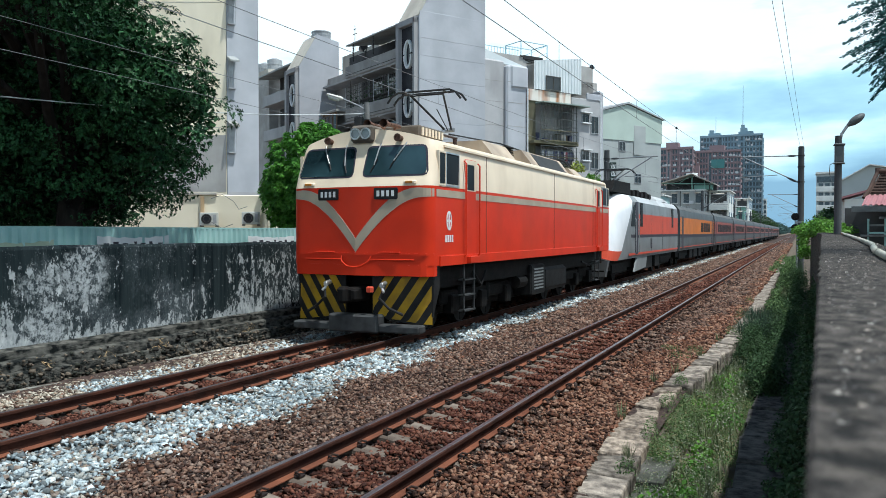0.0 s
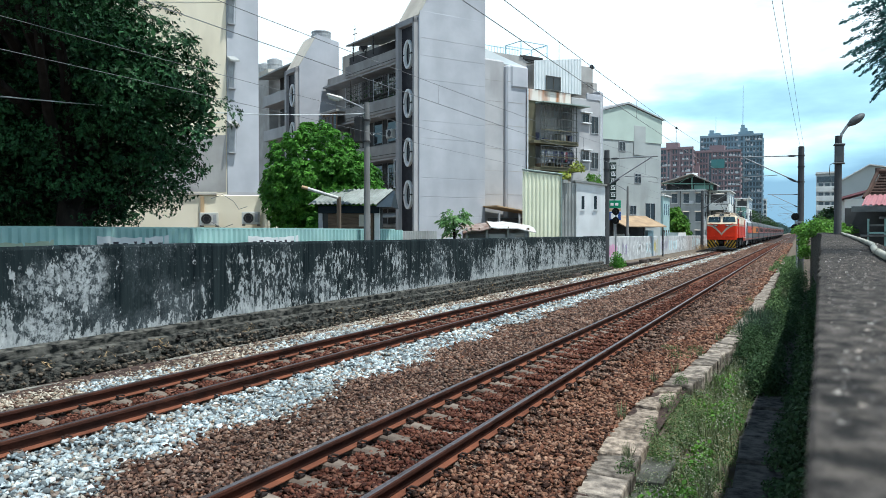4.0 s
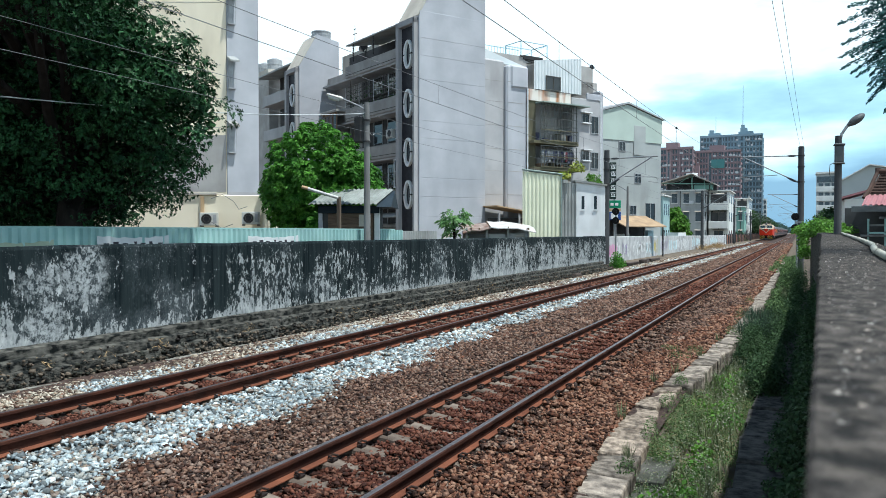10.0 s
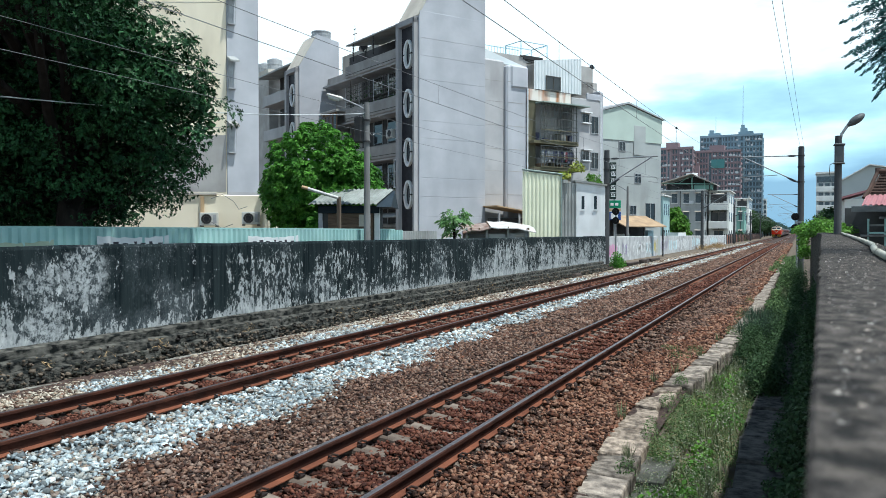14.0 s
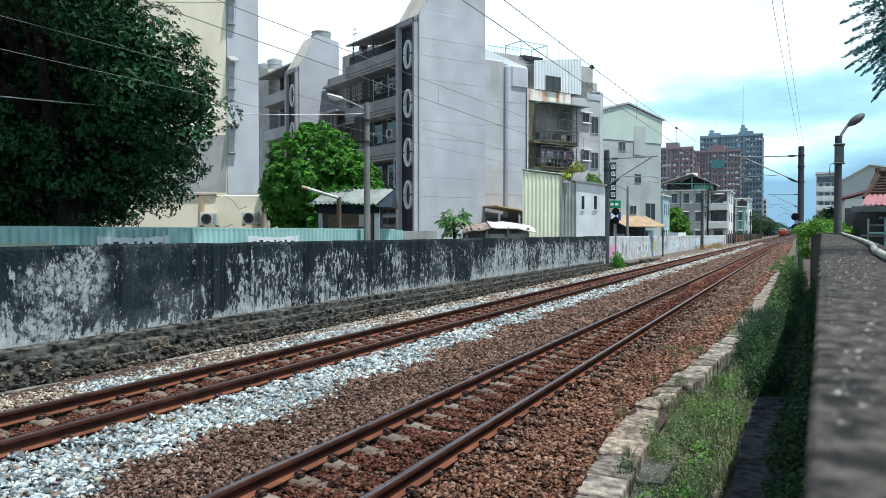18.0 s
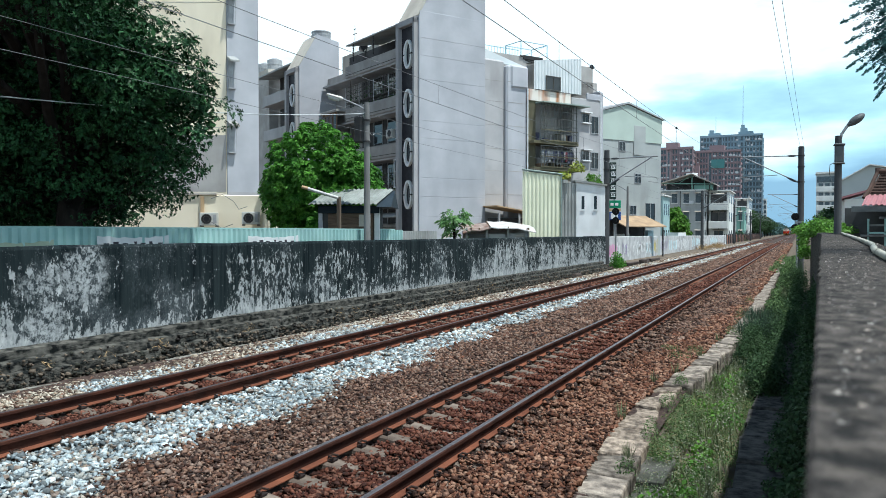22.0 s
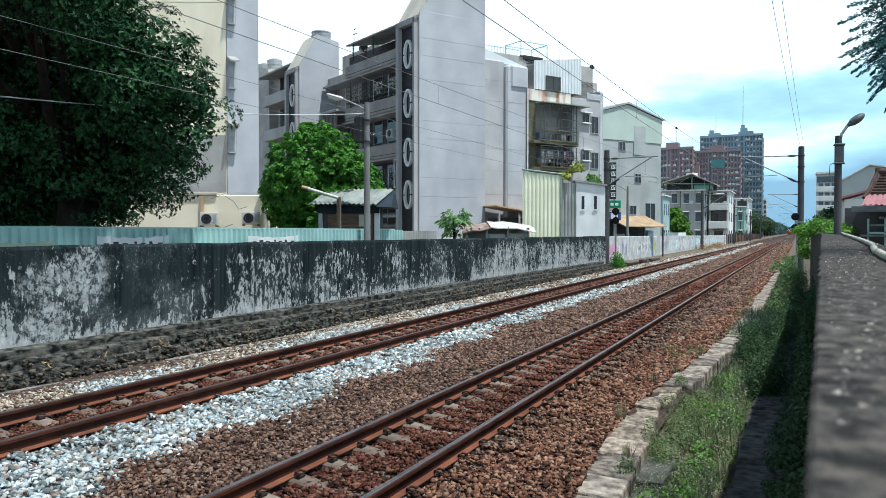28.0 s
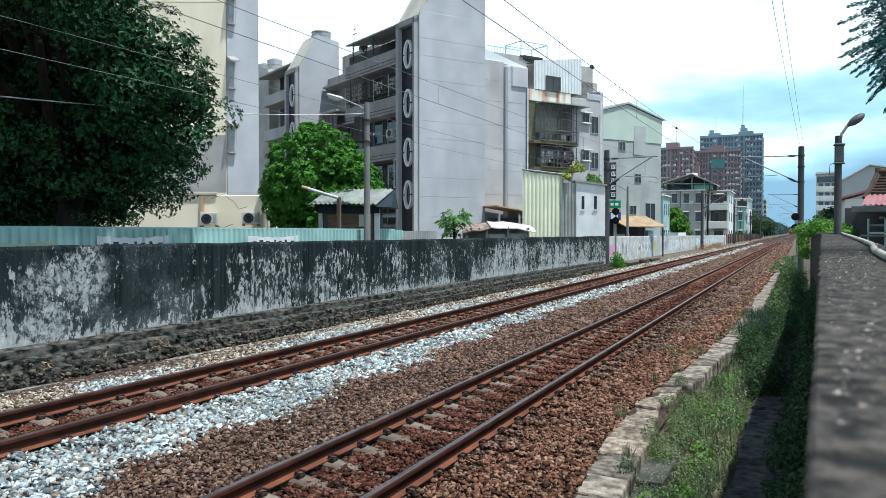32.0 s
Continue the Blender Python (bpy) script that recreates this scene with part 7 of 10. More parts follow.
M_RUSTY = surf("rusty_brown_fitting", (0.16, 0.085, 0.06), (0.09, 0.055, 0.042), 8, 0.7, 0.1, 0.2)
M_AMBER = surf("amber_lens", (0.55, 0.22, 0.04), None, 5, 0.3, bump=0)
M_ROOFGREY = surf("sooty_roof_fittings", (0.17, 0.145, 0.12), (0.10, 0.085, 0.07), 3, 0.8, 0.1, 0.2)
M_ROOF_CREAM = surf("weathered_cream_roof", (0.50, 0.41, 0.31), (0.33, 0.27, 0.21), 1.5, 0.6, bump=0.1, stain=(0.14, 0.11, 0.09), stain_scale=1.0, stain_amt=0.7)
M_LAMP = surf("lamp_lens", (0.30, 0.30, 0.29), (0.12, 0.125, 0.13), 6, 0.15, 0.6, 0.05)
M_TRIM = surf("bright_metal_trim", (0.55, 0.55, 0.55), (0.40, 0.40, 0.40), 5, 0.35, 0.8, 0.05)
M_PLATE_WHITE = surf("white_lettering", (0.75, 0.75, 0.74), None, 5, 0.5, bump=0)
M_PANTO = surf("dark_pantograph_steel", (0.03, 0.032, 0.035), (0.05, 0.05, 0.05), 5, 0.55, 0.5, 0.1)
M_INSUL = surf("brown_insulator", (0.06, 0.035, 0.03), (0.04, 0.025, 0.02), 5, 0.3, bump=0)
M_CAR_GREY = surf("grey_coach_paint", (0.24, 0.255, 0.26), (0.185, 0.195, 0.20), 1.0, 0.4, bump=0.03, stain=(0.12, 0.12, 0.12), stain_scale=0.8, stain_amt=0.5)
M_COACH_GREY = surf("dark_grey_coach_paint", (0.12, 0.13, 0.135), (0.085, 0.092, 0.096), 1.0, 0.4, bump=0.03, stain=(0.06, 0.06, 0.06), stain_scale=0.8, stain_amt=0.5)
M_ROOF_SILVER = surf("silver_roof_paint", (0.46, 0.47, 0.48), (0.38, 0.39, 0.40), 0.8, 0.45, bump=0.03, stain=(0.15, 0.15, 0.15), stain_scale=0.8)
M_CAR_ROOF = surf("dusty_grey_roof", (0.10, 0.105, 0.105), (0.065, 0.067, 0.068), 1.0, 0.6, bump=0.05)
M_CAR_RED = surf("red_coach_band", (0.60, 0.085, 0.045), (0.50, 0.07, 0.04), 1.0, 0.4, bump=0.03)
# Darker copy of the red band; glancing reflection is put into its colour.
M_COACH_RED = surf("glancing_red_coach_band", (0.40, 0.070, 0.045), (0.32, 0.055, 0.038), 1.0, 0.28, bump=0.03, spec=0.4)
M_CAR_ORANGE = surf("orange_coach_band", (0.60, 0.18, 0.035), (0.48, 0.14, 0.03), 1.0, 0.4, bump=0.03)
M_CAR_WHITE = surf("white_nose_paint", (0.80, 0.80, 0.81), (0.70, 0.70, 0.72), 1.0, 0.3, bump=0.02)
# Pale base colour stands for a bright reflection on the glass.
M_CAR_WINDSCREEN = surf("glare_painted_windscreen", (0.50, 0.53, 0.55), (0.42, 0.45, 0.47), 1.0, 0.15, bump=0.0, spec=0.4)
M_CAR_DARK = surf("dark_band", (0.05, 0.045, 0.06), None, 2, 0.4, bump=0.02)

TX = -7.81          # lateral place of the train
HW = 1.56           # half width of the locomotive
LEN = 15.5


def fy(x, z):
    """How far the front surface of the locomotive lies behind its foremost ridge."""
    ax = min(abs(x), HW)
    y = 0.02 + 0.09 * ax
    if ax > 1.36:
        t = (ax - 1.36) / 0.20
        y += 0.20 * (1 - math.sqrt(max(0.0, 1 - t * t)))
    if z > 2.93:
        y += (z - 2.93) * 0.36
    if z > 3.72:
        y += (z - 3.72) ** 1.6 * 1.5
    return y


def half_w(z):
    if z <= 3.2:
        return HW
    if z <= 3.72:
        return HW - (z - 3.2) * 0.10
    return HW - 0.052 - (z - 3.72) * 0.35


def loco_ring(z, arch=0.0):
    hw = half_w(z)
    k = 14
    xs = [math.sin(math.pi / 2 * (-1 + 2 * i / (2 * k))) for i in range(2 * k + 1)]
    fr = []
    for s in xs:
        x = s * HW
        xx = s * hw
        fr.append((xx, fy(x, z), z + arch * (1 - (s) ** 2)))
    bk = [(x, LEN - y, zz) for x, y, zz in reversed(fr)]
    return fr + bk


loco = thing("electric_locomotive", "orange-red and cream electric locomotive with a beige front chevron", "locomotive")
lower = part("lower_body", G().loft([loco_ring(1.42), loco_ring(1.62), loco_ring(2.2), loco_ring(2.93)]), M_RED, loco, "orange-red painted lower body")
smooth_by(lower, 40)
upper = part("upper_body", G().loft([loco_ring(2.931), loco_ring(3.2), loco_ring(3.6), loco_ring(3.72), loco_ring(3.76, 0.06), loco_ring(3.80, 0.27)]), M_CREAMP, loco, "cream painted upper body")
smooth_by(upper, 40)


def on_front(poly, d0=0.0, d1=0.012, flip=1):
    """Prism over the front, following its surface."""
    return G().prism(poly, lambda x, z, d: (x, fy(x, z) - d, z), d0, d1)


def strip_front(pairs, d0, d1):
    """Ribbon over the front from (x, z_low, z_high) stations."""
    g = G()
    rings = [[(x, fy(x, a) - d0, a), (x, fy(x, a) - d1, a), (x, fy(x, b) - d1, b), (x, fy(x, b) - d0, b)] for x, a, b in pairs]
    return g.loft(rings)


# chevron, wrapped round onto the sides
st_ = []
for i in range(61):
    x = -1.55 + 3.1 * i / 60
    f = abs(x) / 1.55
    zc = 1.80 + 1.0 * math.sin(min(f / 0.86, 1.0) * math.pi / 2) ** 0.95
    slope = 0.13 if f < 0.5 else 0.13 - (f - 0.5) * 0.11
    st_.append((x, zc - slope, zc + slope))
part("chevron", strip_front(st_, -0.02, 0.008), M_BAND, loco, "beige chevron stripe across the front")
part("apron", strip_front([(-1.55 + 3.1 * i / 30, 1.22, 1.43) for i in range(31)], -0.12, 0.004), M_RED, loco)
part("lower_lip", strip_front([(-1.55 + 3.1 * i / 30, 1.615, 1.655) for i in range(31)], 0.0, 0.022), M_RED, loco)
for sd in (-1, 1):
    X = sd * HW
    o = 0.008 * sd
    part("side_stripe", G().box(min(X, X + o), max(X, X + o), 0.36, LEN - 0.45, 2.73, 2.87), M_BAND, loco, "beige side stripe")
    part("side_sill", G().soft(min(X, X + 3 * o), max(X, X + 3 * o), 0.5, LEN - 0.5, 1.40, 1.60, 0.006), M_RED, loco)
    part("gutter", G().box(min(X - 0.06 * sd, X - 0.01 * sd), max(X - 0.06 * sd, X - 0.01 * sd), 0.8, LEN - 0.8, 3.70, 3.74), M_CREAMP, loco)
    for y in (2.95, 8.2, 12.75):
        part("panel_seam", G().box(min(X, X + 1.2 * o), max(X, X + 1.2 * o), y, y + 0.014, 1.6, 3.68), M_RUSTY, loco, "dark panel seam")
    for y0, flip in ((1.75, 0), (LEN - 2.35, 1)):
        dr = part("cab_door", G().soft(min(X, X + 1.5 * o), max(X, X + 1.5 * o), y0, y0 + 0.58, 1.45, 3.55, 0.006), M_RED, loco, "red cab door with a window")
        part("door_window", G().soft(min(X, X + 2.5 * o), max(X, X + 2.5 * o), y0 + 0.1, y0 + 0.48, 2.92, 3.45, 0.006), M_SIDE_GLASS, dr)
        part("door_top", G().soft(min(X, X + 2 * o), max(X, X + 2 * o), y0 + 0.01, y0 + 0.57, 2.9, 3.54, 0.004), M_CREAMP, dr)
        for yy in (y0 - 0.08, y0 + 0.66):
            part("handrail", G().path([(X + 0.02 * sd, yy, 1.55), (X + 0.07 * sd, yy, 1.6), (X + 0.07 * sd, yy, 3.45), (X + 0.02 * sd, yy, 3.5)], 0.018), M_RED, loco)
        part("door_step", G().soft(min(X, X + 0.12 * sd), max(X, X + 0.12 * sd), y0 + 0.05, y0 + 0.55, 1.42, 1.56, 0.01), M_RED, loco)
        ld = G()
        for yy in (y0 + 0.02, y0 + 0.56):
            ld.box(min(X - 0.02 * sd, X - 0.05 * sd), max(X - 0.02 * sd, X - 0.05 * sd), yy, yy + 0.035, 0.42, 1.42)
        for z in (0.42, 0.74, 1.06):
            ld.box(min(X - 0.16 * sd, X), max(X - 0.16 * sd, X), y0 + 0.02, y0 + 0.595, z, z + 0.03)
        part("ladder", ld, M_STEP, loco, "dark steel steps")
    for y0, y1 in ((0.50, 0.76), (0.82, 1.42), (LEN - 1.42, LEN - 0.80), (LEN - 0.74, LEN - 0.42)):
        w = part("cab_side_window", G().soft(min(X - 0.04 * sd, X + 1.2 * o), max(X - 0.04 * sd, X + 1.2 * o), y0, y1, 2.98, 3.58, 0.02), M_SIDE_GLASS, loco)
        g = G()
        for a, b, c, d in ((y0 - 0.03, y0, 2.95, 3.61), (y1, y1 + 0.03, 2.95, 3.61), (y0, y1, 2.95, 2.98), (y0, y1, 3.58, 3.61)):
            g.box(min(X - 0.05 * sd, X + 1.6 * o), max(X - 0.05 * sd, X + 1.6 * o), a, b, c, d)
        part("window_frame", g, M_TRIM if y1 - y0 > 0.4 else M_CREAMP, w)
    em = part("emblem", G().ring((X + 0.2 * o, 0.95, 2.28), (0, 1, 0), (0, 0, 1), 0.13, 0.19, 0.035, 0.008 * sd), M_PLATE_WHITE, loco, "white oval emblem")
    part("emblem_bar", G().box(min(X, X + o), max(X, X + o), 0.92, 0.98, 2.12, 2.44), M_PLATE_WHITE, em)
    part("emblem_bar", G().box(min(X, X + 0.9 * o), max(X, X + 0.9 * o), 0.84, 1.06, 2.25, 2.30), M_PLATE_WHITE, em)
    g = G()
    for i in range(4):
        g.box(min(X, X + o), max(X, X + o), 0.76 + i * 0.105, 0.83 + i * 0.105, 1.86, 2.0)
    part("side_number", g, M_PLATE_WHITE, loco, "white marks in a row")
    # underframe: bogies, boxes, wheels
    for yb in (3.6, LEN - 3.6):
        bg = part("bogie_frame", G().soft(min(sd * 1.0, sd * 1.18), max(sd * 1.0, sd * 1.18), yb - 2.2, yb + 2.2, 0.55, 0.85, 0.04), M_UNDER, loco)
        for k in (-1.65, 0.0, 1.65):
            part("axle_box", G().soft(min(sd * 1.05, sd * 1.28), max(sd * 1.05, sd * 1.28), yb + k - 0.18, yb + k + 0.18, 0.35, 0.75, 0.03), M_UNDER, bg)
            part("spring", G().tube((sd * 1.16, yb + k + 0.4, 0.5), (sd * 1.16, yb + k + 0.4, 1.0), 0.08, None, 10), M_UNDER2, bg)
    bx = part("equipment_box", G().soft(min(sd * 0.95, sd * 1.46), max(sd * 0.95, sd * 1.46), 6.5, 7.7, 0.4, 1.2, 0.04).soft(min(sd * 0.95, sd * 1.44), max(sd * 0.95, sd * 1.44), 7.75, 10.0, 0.42, 1.12, 0.12), M_UNDER2, loco, "dark grey equipment box")
    g = G()
    for i in range(7):
        g.box(min(sd * 1.46, sd * 1.475), max(sd * 1.46, sd * 1.475), 6.7, 7.5, 0.55 + i * 0.085, 0.59 + i * 0.085)
    part("louvres", g, M_CAR_GREY, bx)
    part("brake_cylinder", G().tube((sd * 1.3, 5.6, 0.8), (sd * 1.3, 6.2, 0.8), 0.16, None, 14), M_UNDER, loco)
    part("pipe", G().path([(sd * 1.4, 2.6, 1.2), (sd * 1.42, 3.0, 0.9), (sd * 1.42, 3.3, 1.2)], 0.03).path([(sd * 1.35, 12.0, 1.1), (sd * 1.35, 13.0, 0.95), (sd * 1.35, 14.6, 1.05)], 0.04), M_UNDER2, loco)
part("underframe", G().box(-1.35, 1.35, 0.55, LEN - 0.55, 0.95, 1.43).box(-0.9, 0.9, 1.0, LEN - 1.0, 0.35, 0.95), M_UNDER, loco)
WH = G()
for sd in (-1, 1):
    WH.tube((sd * 0.535, 0, 0), (sd * 0.665, 0, 0), 0.43, None, 24).tube((sd * 0.50, 0, 0), (sd * 0.535, 0, 0), 0.46, None, 24)
WH.tube((-0.55, 0, 0), (0.55, 0, 0), 0.08, None, 8)
for k in range(4):
    a = math.pi * k / 2
    WH.box(0.665, 0.68, -0.03, 0.03, 0.05, 0.38, Matrix.Rotation(a, 4, "X")).box(-0.68, -0.665, -0.03, 0.03, 0.05, 0.38, Matrix.Rotation(a, 4, "X"))
WHEEL_ME = WH.mesh("wheelset", M_UNDER2)
fix_normals(WHEEL_ME)
for yb in (3.6, LEN - 3.6):
    for k in (-1.65, 0.0, 1.65):
        w = part("wheelset", WHEEL_ME, None, loco)
        w.location = (0, yb + k, 0.43)

# front windows, plates, lamps, rails
for sd in (-1, 1):
    poly = [(0.13, 3.22), (0.15, 3.165), (0.21, 3.145), (1.33, 3.155), (1.39, 3.175), (1.405, 3.23), (1.33, 3.62), (1.30, 3.68), (1.24, 3.70), (0.24, 3.70), (0.18, 3.68), (0.155, 3.62)]
    poly = [(sd * x, z) for x, z in poly]
    fr_ = [(sd * x, z) for x, z in [(0.10, 3.21), (0.12, 3.14), (0.19, 3.11), (1.35, 3.12), (1.42, 3.15), (1.44, 3.22), (1.36, 3.65), (1.32, 3.71), (1.25, 3.735), (0.22, 3.735), (0.15, 3.71), (0.125, 3.65)]]
    rim = part("window_rim", on_front(fr_, -0.03, 0.004), M_CAR_DARK, loco, "black rubber window seal")
    part("windscreen", on_front(poly, 0.0, 0.009), M_LOCO_GLASS, rim, "dark windscreen")
    for bx0, bz, tx, tz in ((0.95, 3.86, 0.72, 3.42), (0.40, 3.86, 0.33, 3.35)):
        part("wiper", G().path([(sd * bx0, fy(bx0, bz) - 0.03, bz), (sd * (bx0 * 0.6 + tx * 0.4), fy(bx0, 3.66) - 0.035, 3.66), (sd * tx, fy(tx, tz) - 0.03, tz)], 0.014), M_TRIM, loco)
        part("wiper_blade", G().path([(sd * (tx + 0.05), fy(tx, tz + 0.12) - 0.025, tz + 0.12), (sd * (tx - 0.06), fy(tx, tz - 0.14) - 0.025, tz - 0.14)], 0.014), M_BLACK, loco)
    pl_ = part("number_plate", on_front([(sd * 0.42, 2.68), (sd * 0.86, 2.68), (sd * 0.88, 2.70), (sd * 0.88, 2.88), (sd * 0.86, 2.90), (sd * 0.42, 2.90), (sd * 0.40, 2.88), (sd * 0.40, 2.70)], 0.0, 0.03), M_BLACK, loco, "black plate with white marks")
    g = G()
    for i in range(4):
        x0 = 0.46 + i * 0.1
        part("mark", G().prism([(sd * x0, 2.735), (sd * (x0 + 0.055), 2.735), (sd * (x0 + 0.055), 2.845), (sd * x0, 2.845)], lambda x, z, d: (x, fy(x, z) - d, z), 0.03, 0.036), M_PLATE_WHITE, pl_)
    ml = part("marker_lamp", G().soft(sd * 1.12 - 0.13, sd * 1.12 + 0.13, fy(1.12, 2.99) - 0.05, fy(1.12, 2.99) + 0.05, 2.955, 3.035, 0.025), M_CREAMP, loco)
    part("amber_lens", G().soft(sd * 1.12 - 0.09, sd * 1.12 + 0.07, fy(1.12, 2.99) - 0.058, fy(1.12, 2.99) - 0.04, 2.975, 3.02, 0.01), M_AMBER, ml, "amber lens")
    part("roof_marker", G().tube((sd * 0.78, fy(0.78, 3.76) - 0.11, 3.87), (sd * 0.78, fy(0.78, 3.76) + 0.1, 3.85), 0.058, None, 14).ring((sd * 0.78, fy(0.78, 3.76) - 0.11, 3.87), (1, 0, 0), (0, 0, 1), 0.075, 0.075, 0.03, 0.03, 14), M_RUSTY, loco, "round brown marker lamp")
    part("front_rail", G().path([(sd * 0.32, fy(0.3, 1.55) - 0.01, 1.6), (sd * 0.32, fy(0.3, 1.55) - 0.05, 1.53), (sd * 1.18, fy(1.18, 1.5) - 0.05, 1.53), (sd * 1.2, fy(1.2, 1.5), 1.53)], 0.013), M_RED, loco)
    part("upper_step", G().soft(sd * 0.72 - 0.22, sd * 0.72 + 0.22, fy(0.7, 1.66) - 0.045, fy(0.7, 1.66), 1.655, 1.68, 0.006), M_RED, loco)
    part("rail_curve", G().path([(0.0, -0.05, 1.38), (sd * 0.15, -0.05, 1.40), (sd * 0.28, -0.02, 1.48), (sd * 0.32, 0.0, 1.54)], 0.016), M_RED, loco)
    # striped skirt
    yk = lambda x: 0.10 + 0.16 * abs(x)
    sk = [(sd * 0.30, 0.42), (sd * 1.36, 0.26), (sd * 1.50, 0.45), (sd * 1.53, 1.215), (sd * 0.30, 1.215)]
    skirt = part("skirt", G().prism(sk, lambda x, z, d: (x, yk(x) + d, z), 0.0, 0.06), M_BLACK, loco, "black and yellow striped skirt")
    g = G()
    for i in range(5):
        a = -0.06 + i * 0.345
        pts = []
        for x0, z in ((a, 0.30), (a + 0.185, 0.30), (a + 0.80, 1.21), (a + 0.615, 1.21)):
            pts.append((x0, z))
        # clip between the skirt's inner and outer edge
        cl = []
        for (xa, za), (xb, zb) in zip(pts, pts[1:] + pts[:1]):
            for s in range(12):
                f = s / 12
                xq, zq = xa + (xb - xa) * f, za + (zb - za) * f
                cl.append((min(max(xq, 0.31), 1.49), min(max(zq, 0.44 - 0.13 * max(0, xq - 0.3)), 1.205)))
        if max(p[0] for p in cl) - min(p[0] for p in cl) > 0.05:
            g.prism([(sd * x, z) for x, z in cl], lambda x, z, d: (x, yk(x) - d, z), 0.0, 0.006)
    part("yellow_stripes", g, M_YELLOW, skirt, "worn yellow stripes")
    part("skirt_return", G().prism([(0.33, 0.45), (0.62, 0.95), (0.62, 1.4), (0.33, 1.4)], lambda a, b, d: (sd * (1.46 + d), a, b), 0.0, 0.05), M_BLACK, loco)
    part("brake_hose", G().path([(sd * 0.62, 0.06, 1.08), (sd * 0.66, -0.05, 0.98), (sd * 0.60, -0.12, 0.8), (sd * 0.8, -0.12, 0.62), (sd * 1.05, -0.02, 0.5)], 0.028, 8), M_BLACK, loco)
    part("hose_valve", G().tube((sd * 0.62, 0.08, 1.08), (sd * 0.62, -0.06, 1.06), 0.045, None, 10).soft(sd * 0.62 - 0.045, sd * 0.62 + 0.035, -0.09, -0.02, 1.0, 1.09, 0.015).tube((sd * 0.62, -0.05, 1.0), (sd * 0.68, -0.1, 0.92), 0.03, None, 8), M_TRIM, loco, "bright hose valve")
    part("plough_bar", G().soft(min(sd * 0.1, sd * 1.4), max(sd * 0.1, sd * 1.4), -0.06, 0.25, 0.15, 0.30, 0.03), M_STEP, loco, "dark steel guard bar")
    part("horn", G().tube((0.27 + sd * 0.18, 0.6, 4.17), (0.27 + sd * 0.18, 0.32, 4.17), 0.035, 0.082, 16, caps=False).tube((0.27 + sd * 0.18, 0.58, 4.17), (0.27 + sd * 0.18, 1.0, 4.17), 0.045, None, 8).tube((0.27 + sd * 0.18, 0.8, 4.0), (0.27 + sd * 0.18, 0.8, 4.2), 0.03, None, 8), M_RUSTY, loco, "brown air horn")
part("guard_plate", G().soft(-0.55, 0.55, -0.12, 0.2, 0.13, 0.48, 0.04), M_STEP, loco, "dark steel rail guard")
part("buffer_beam", G().soft(-1.3, 1.3, 0.5, 0.7, 0.95, 1.25, 0.03), M_UNDER, loco)
part("coupler", G().soft(-0.12, 0.12, -0.25, 0.4, 0.72, 1.0, 0.04).soft(-0.2, 0.0, -0.38, -0.12, 0.7, 1.02, 0.05).soft(0.06, 0.2, -0.3, -0.15, 0.75, 0.98, 0.04), M_UNDER, loco)
part("red_valve", G().soft(0.3, 0.42, -0.12, 0.0, 0.9, 1.02, 0.02), M_CAR_RED, loco)
# tail lamp box at the top centre
hb = part("headlamp_box", G().soft(-0.24, 0.24, 0.22, 0.75, 3.80, 4.14, 0.05), M_ROOFGREY, loco, "weathered twin headlamp box")
for sd in (-1, 1):
    part("lamp", G().tube((sd * 0.115, 0.215, 3.97), (sd * 0.115, 0.24, 3.97), 0.095, None, 18), M_LAMP, hb)
    part("lamp_ring", G().ring((sd * 0.115, 0.2, 3.97), (1, 0, 0), (0, 0, 1), 0.115, 0.115, 0.025, -0.03, 18), M_TRIM, hb)
# roof fittings
part("roof_grille_box", G().soft(-0.75, 0.75, 1.3, 2.5, 4.02, 4.24, 0.03), M_ROOFGREY, loco)
for i in range(7):
    part("roof_slat", G().box(0.74, 0.77, 1.4 + i * 0.16, 1.48 + i * 0.16, 4.04, 4.2), M_CREAMP, loco)
for y0, y1, h, nm in ((4.6, 6.3, 0.32, "roof_hatch"), (7.6, 11.4, 0.36, "roof_hatch"), (12.3, 13.3, 0.22, "roof_hatch")):
    part(nm, G().prism([(-1.15, 3.85), (1.15, 3.85), (0.8, 3.95 + h), (-0.8, 3.95 + h)], lambda a, b, d: (a, d, b), y0, y1), M_ROOF_CREAM, loco, "weathered cream roof hatch")
part("roof_louvre", G().prism([(1.165, 3.86), (0.83, 4.28), (0.80, 4.28), (1.13, 3.86)], lambda a, b, d: (a, d, b), 8.3, 11.0), M_BLACK, loco, "black roof louvre")
for y in (6.6, 7.0):
    g = G()
    for k in range(6):
        g.tube((0.6, y, 4.0 + k * 0.06), (0.6, y, 4.035 + k * 0.06), 0.19, 0.13, 12)
    part("roof_insulator", g, M_UNDER, loco, "black ribbed roof insulator")


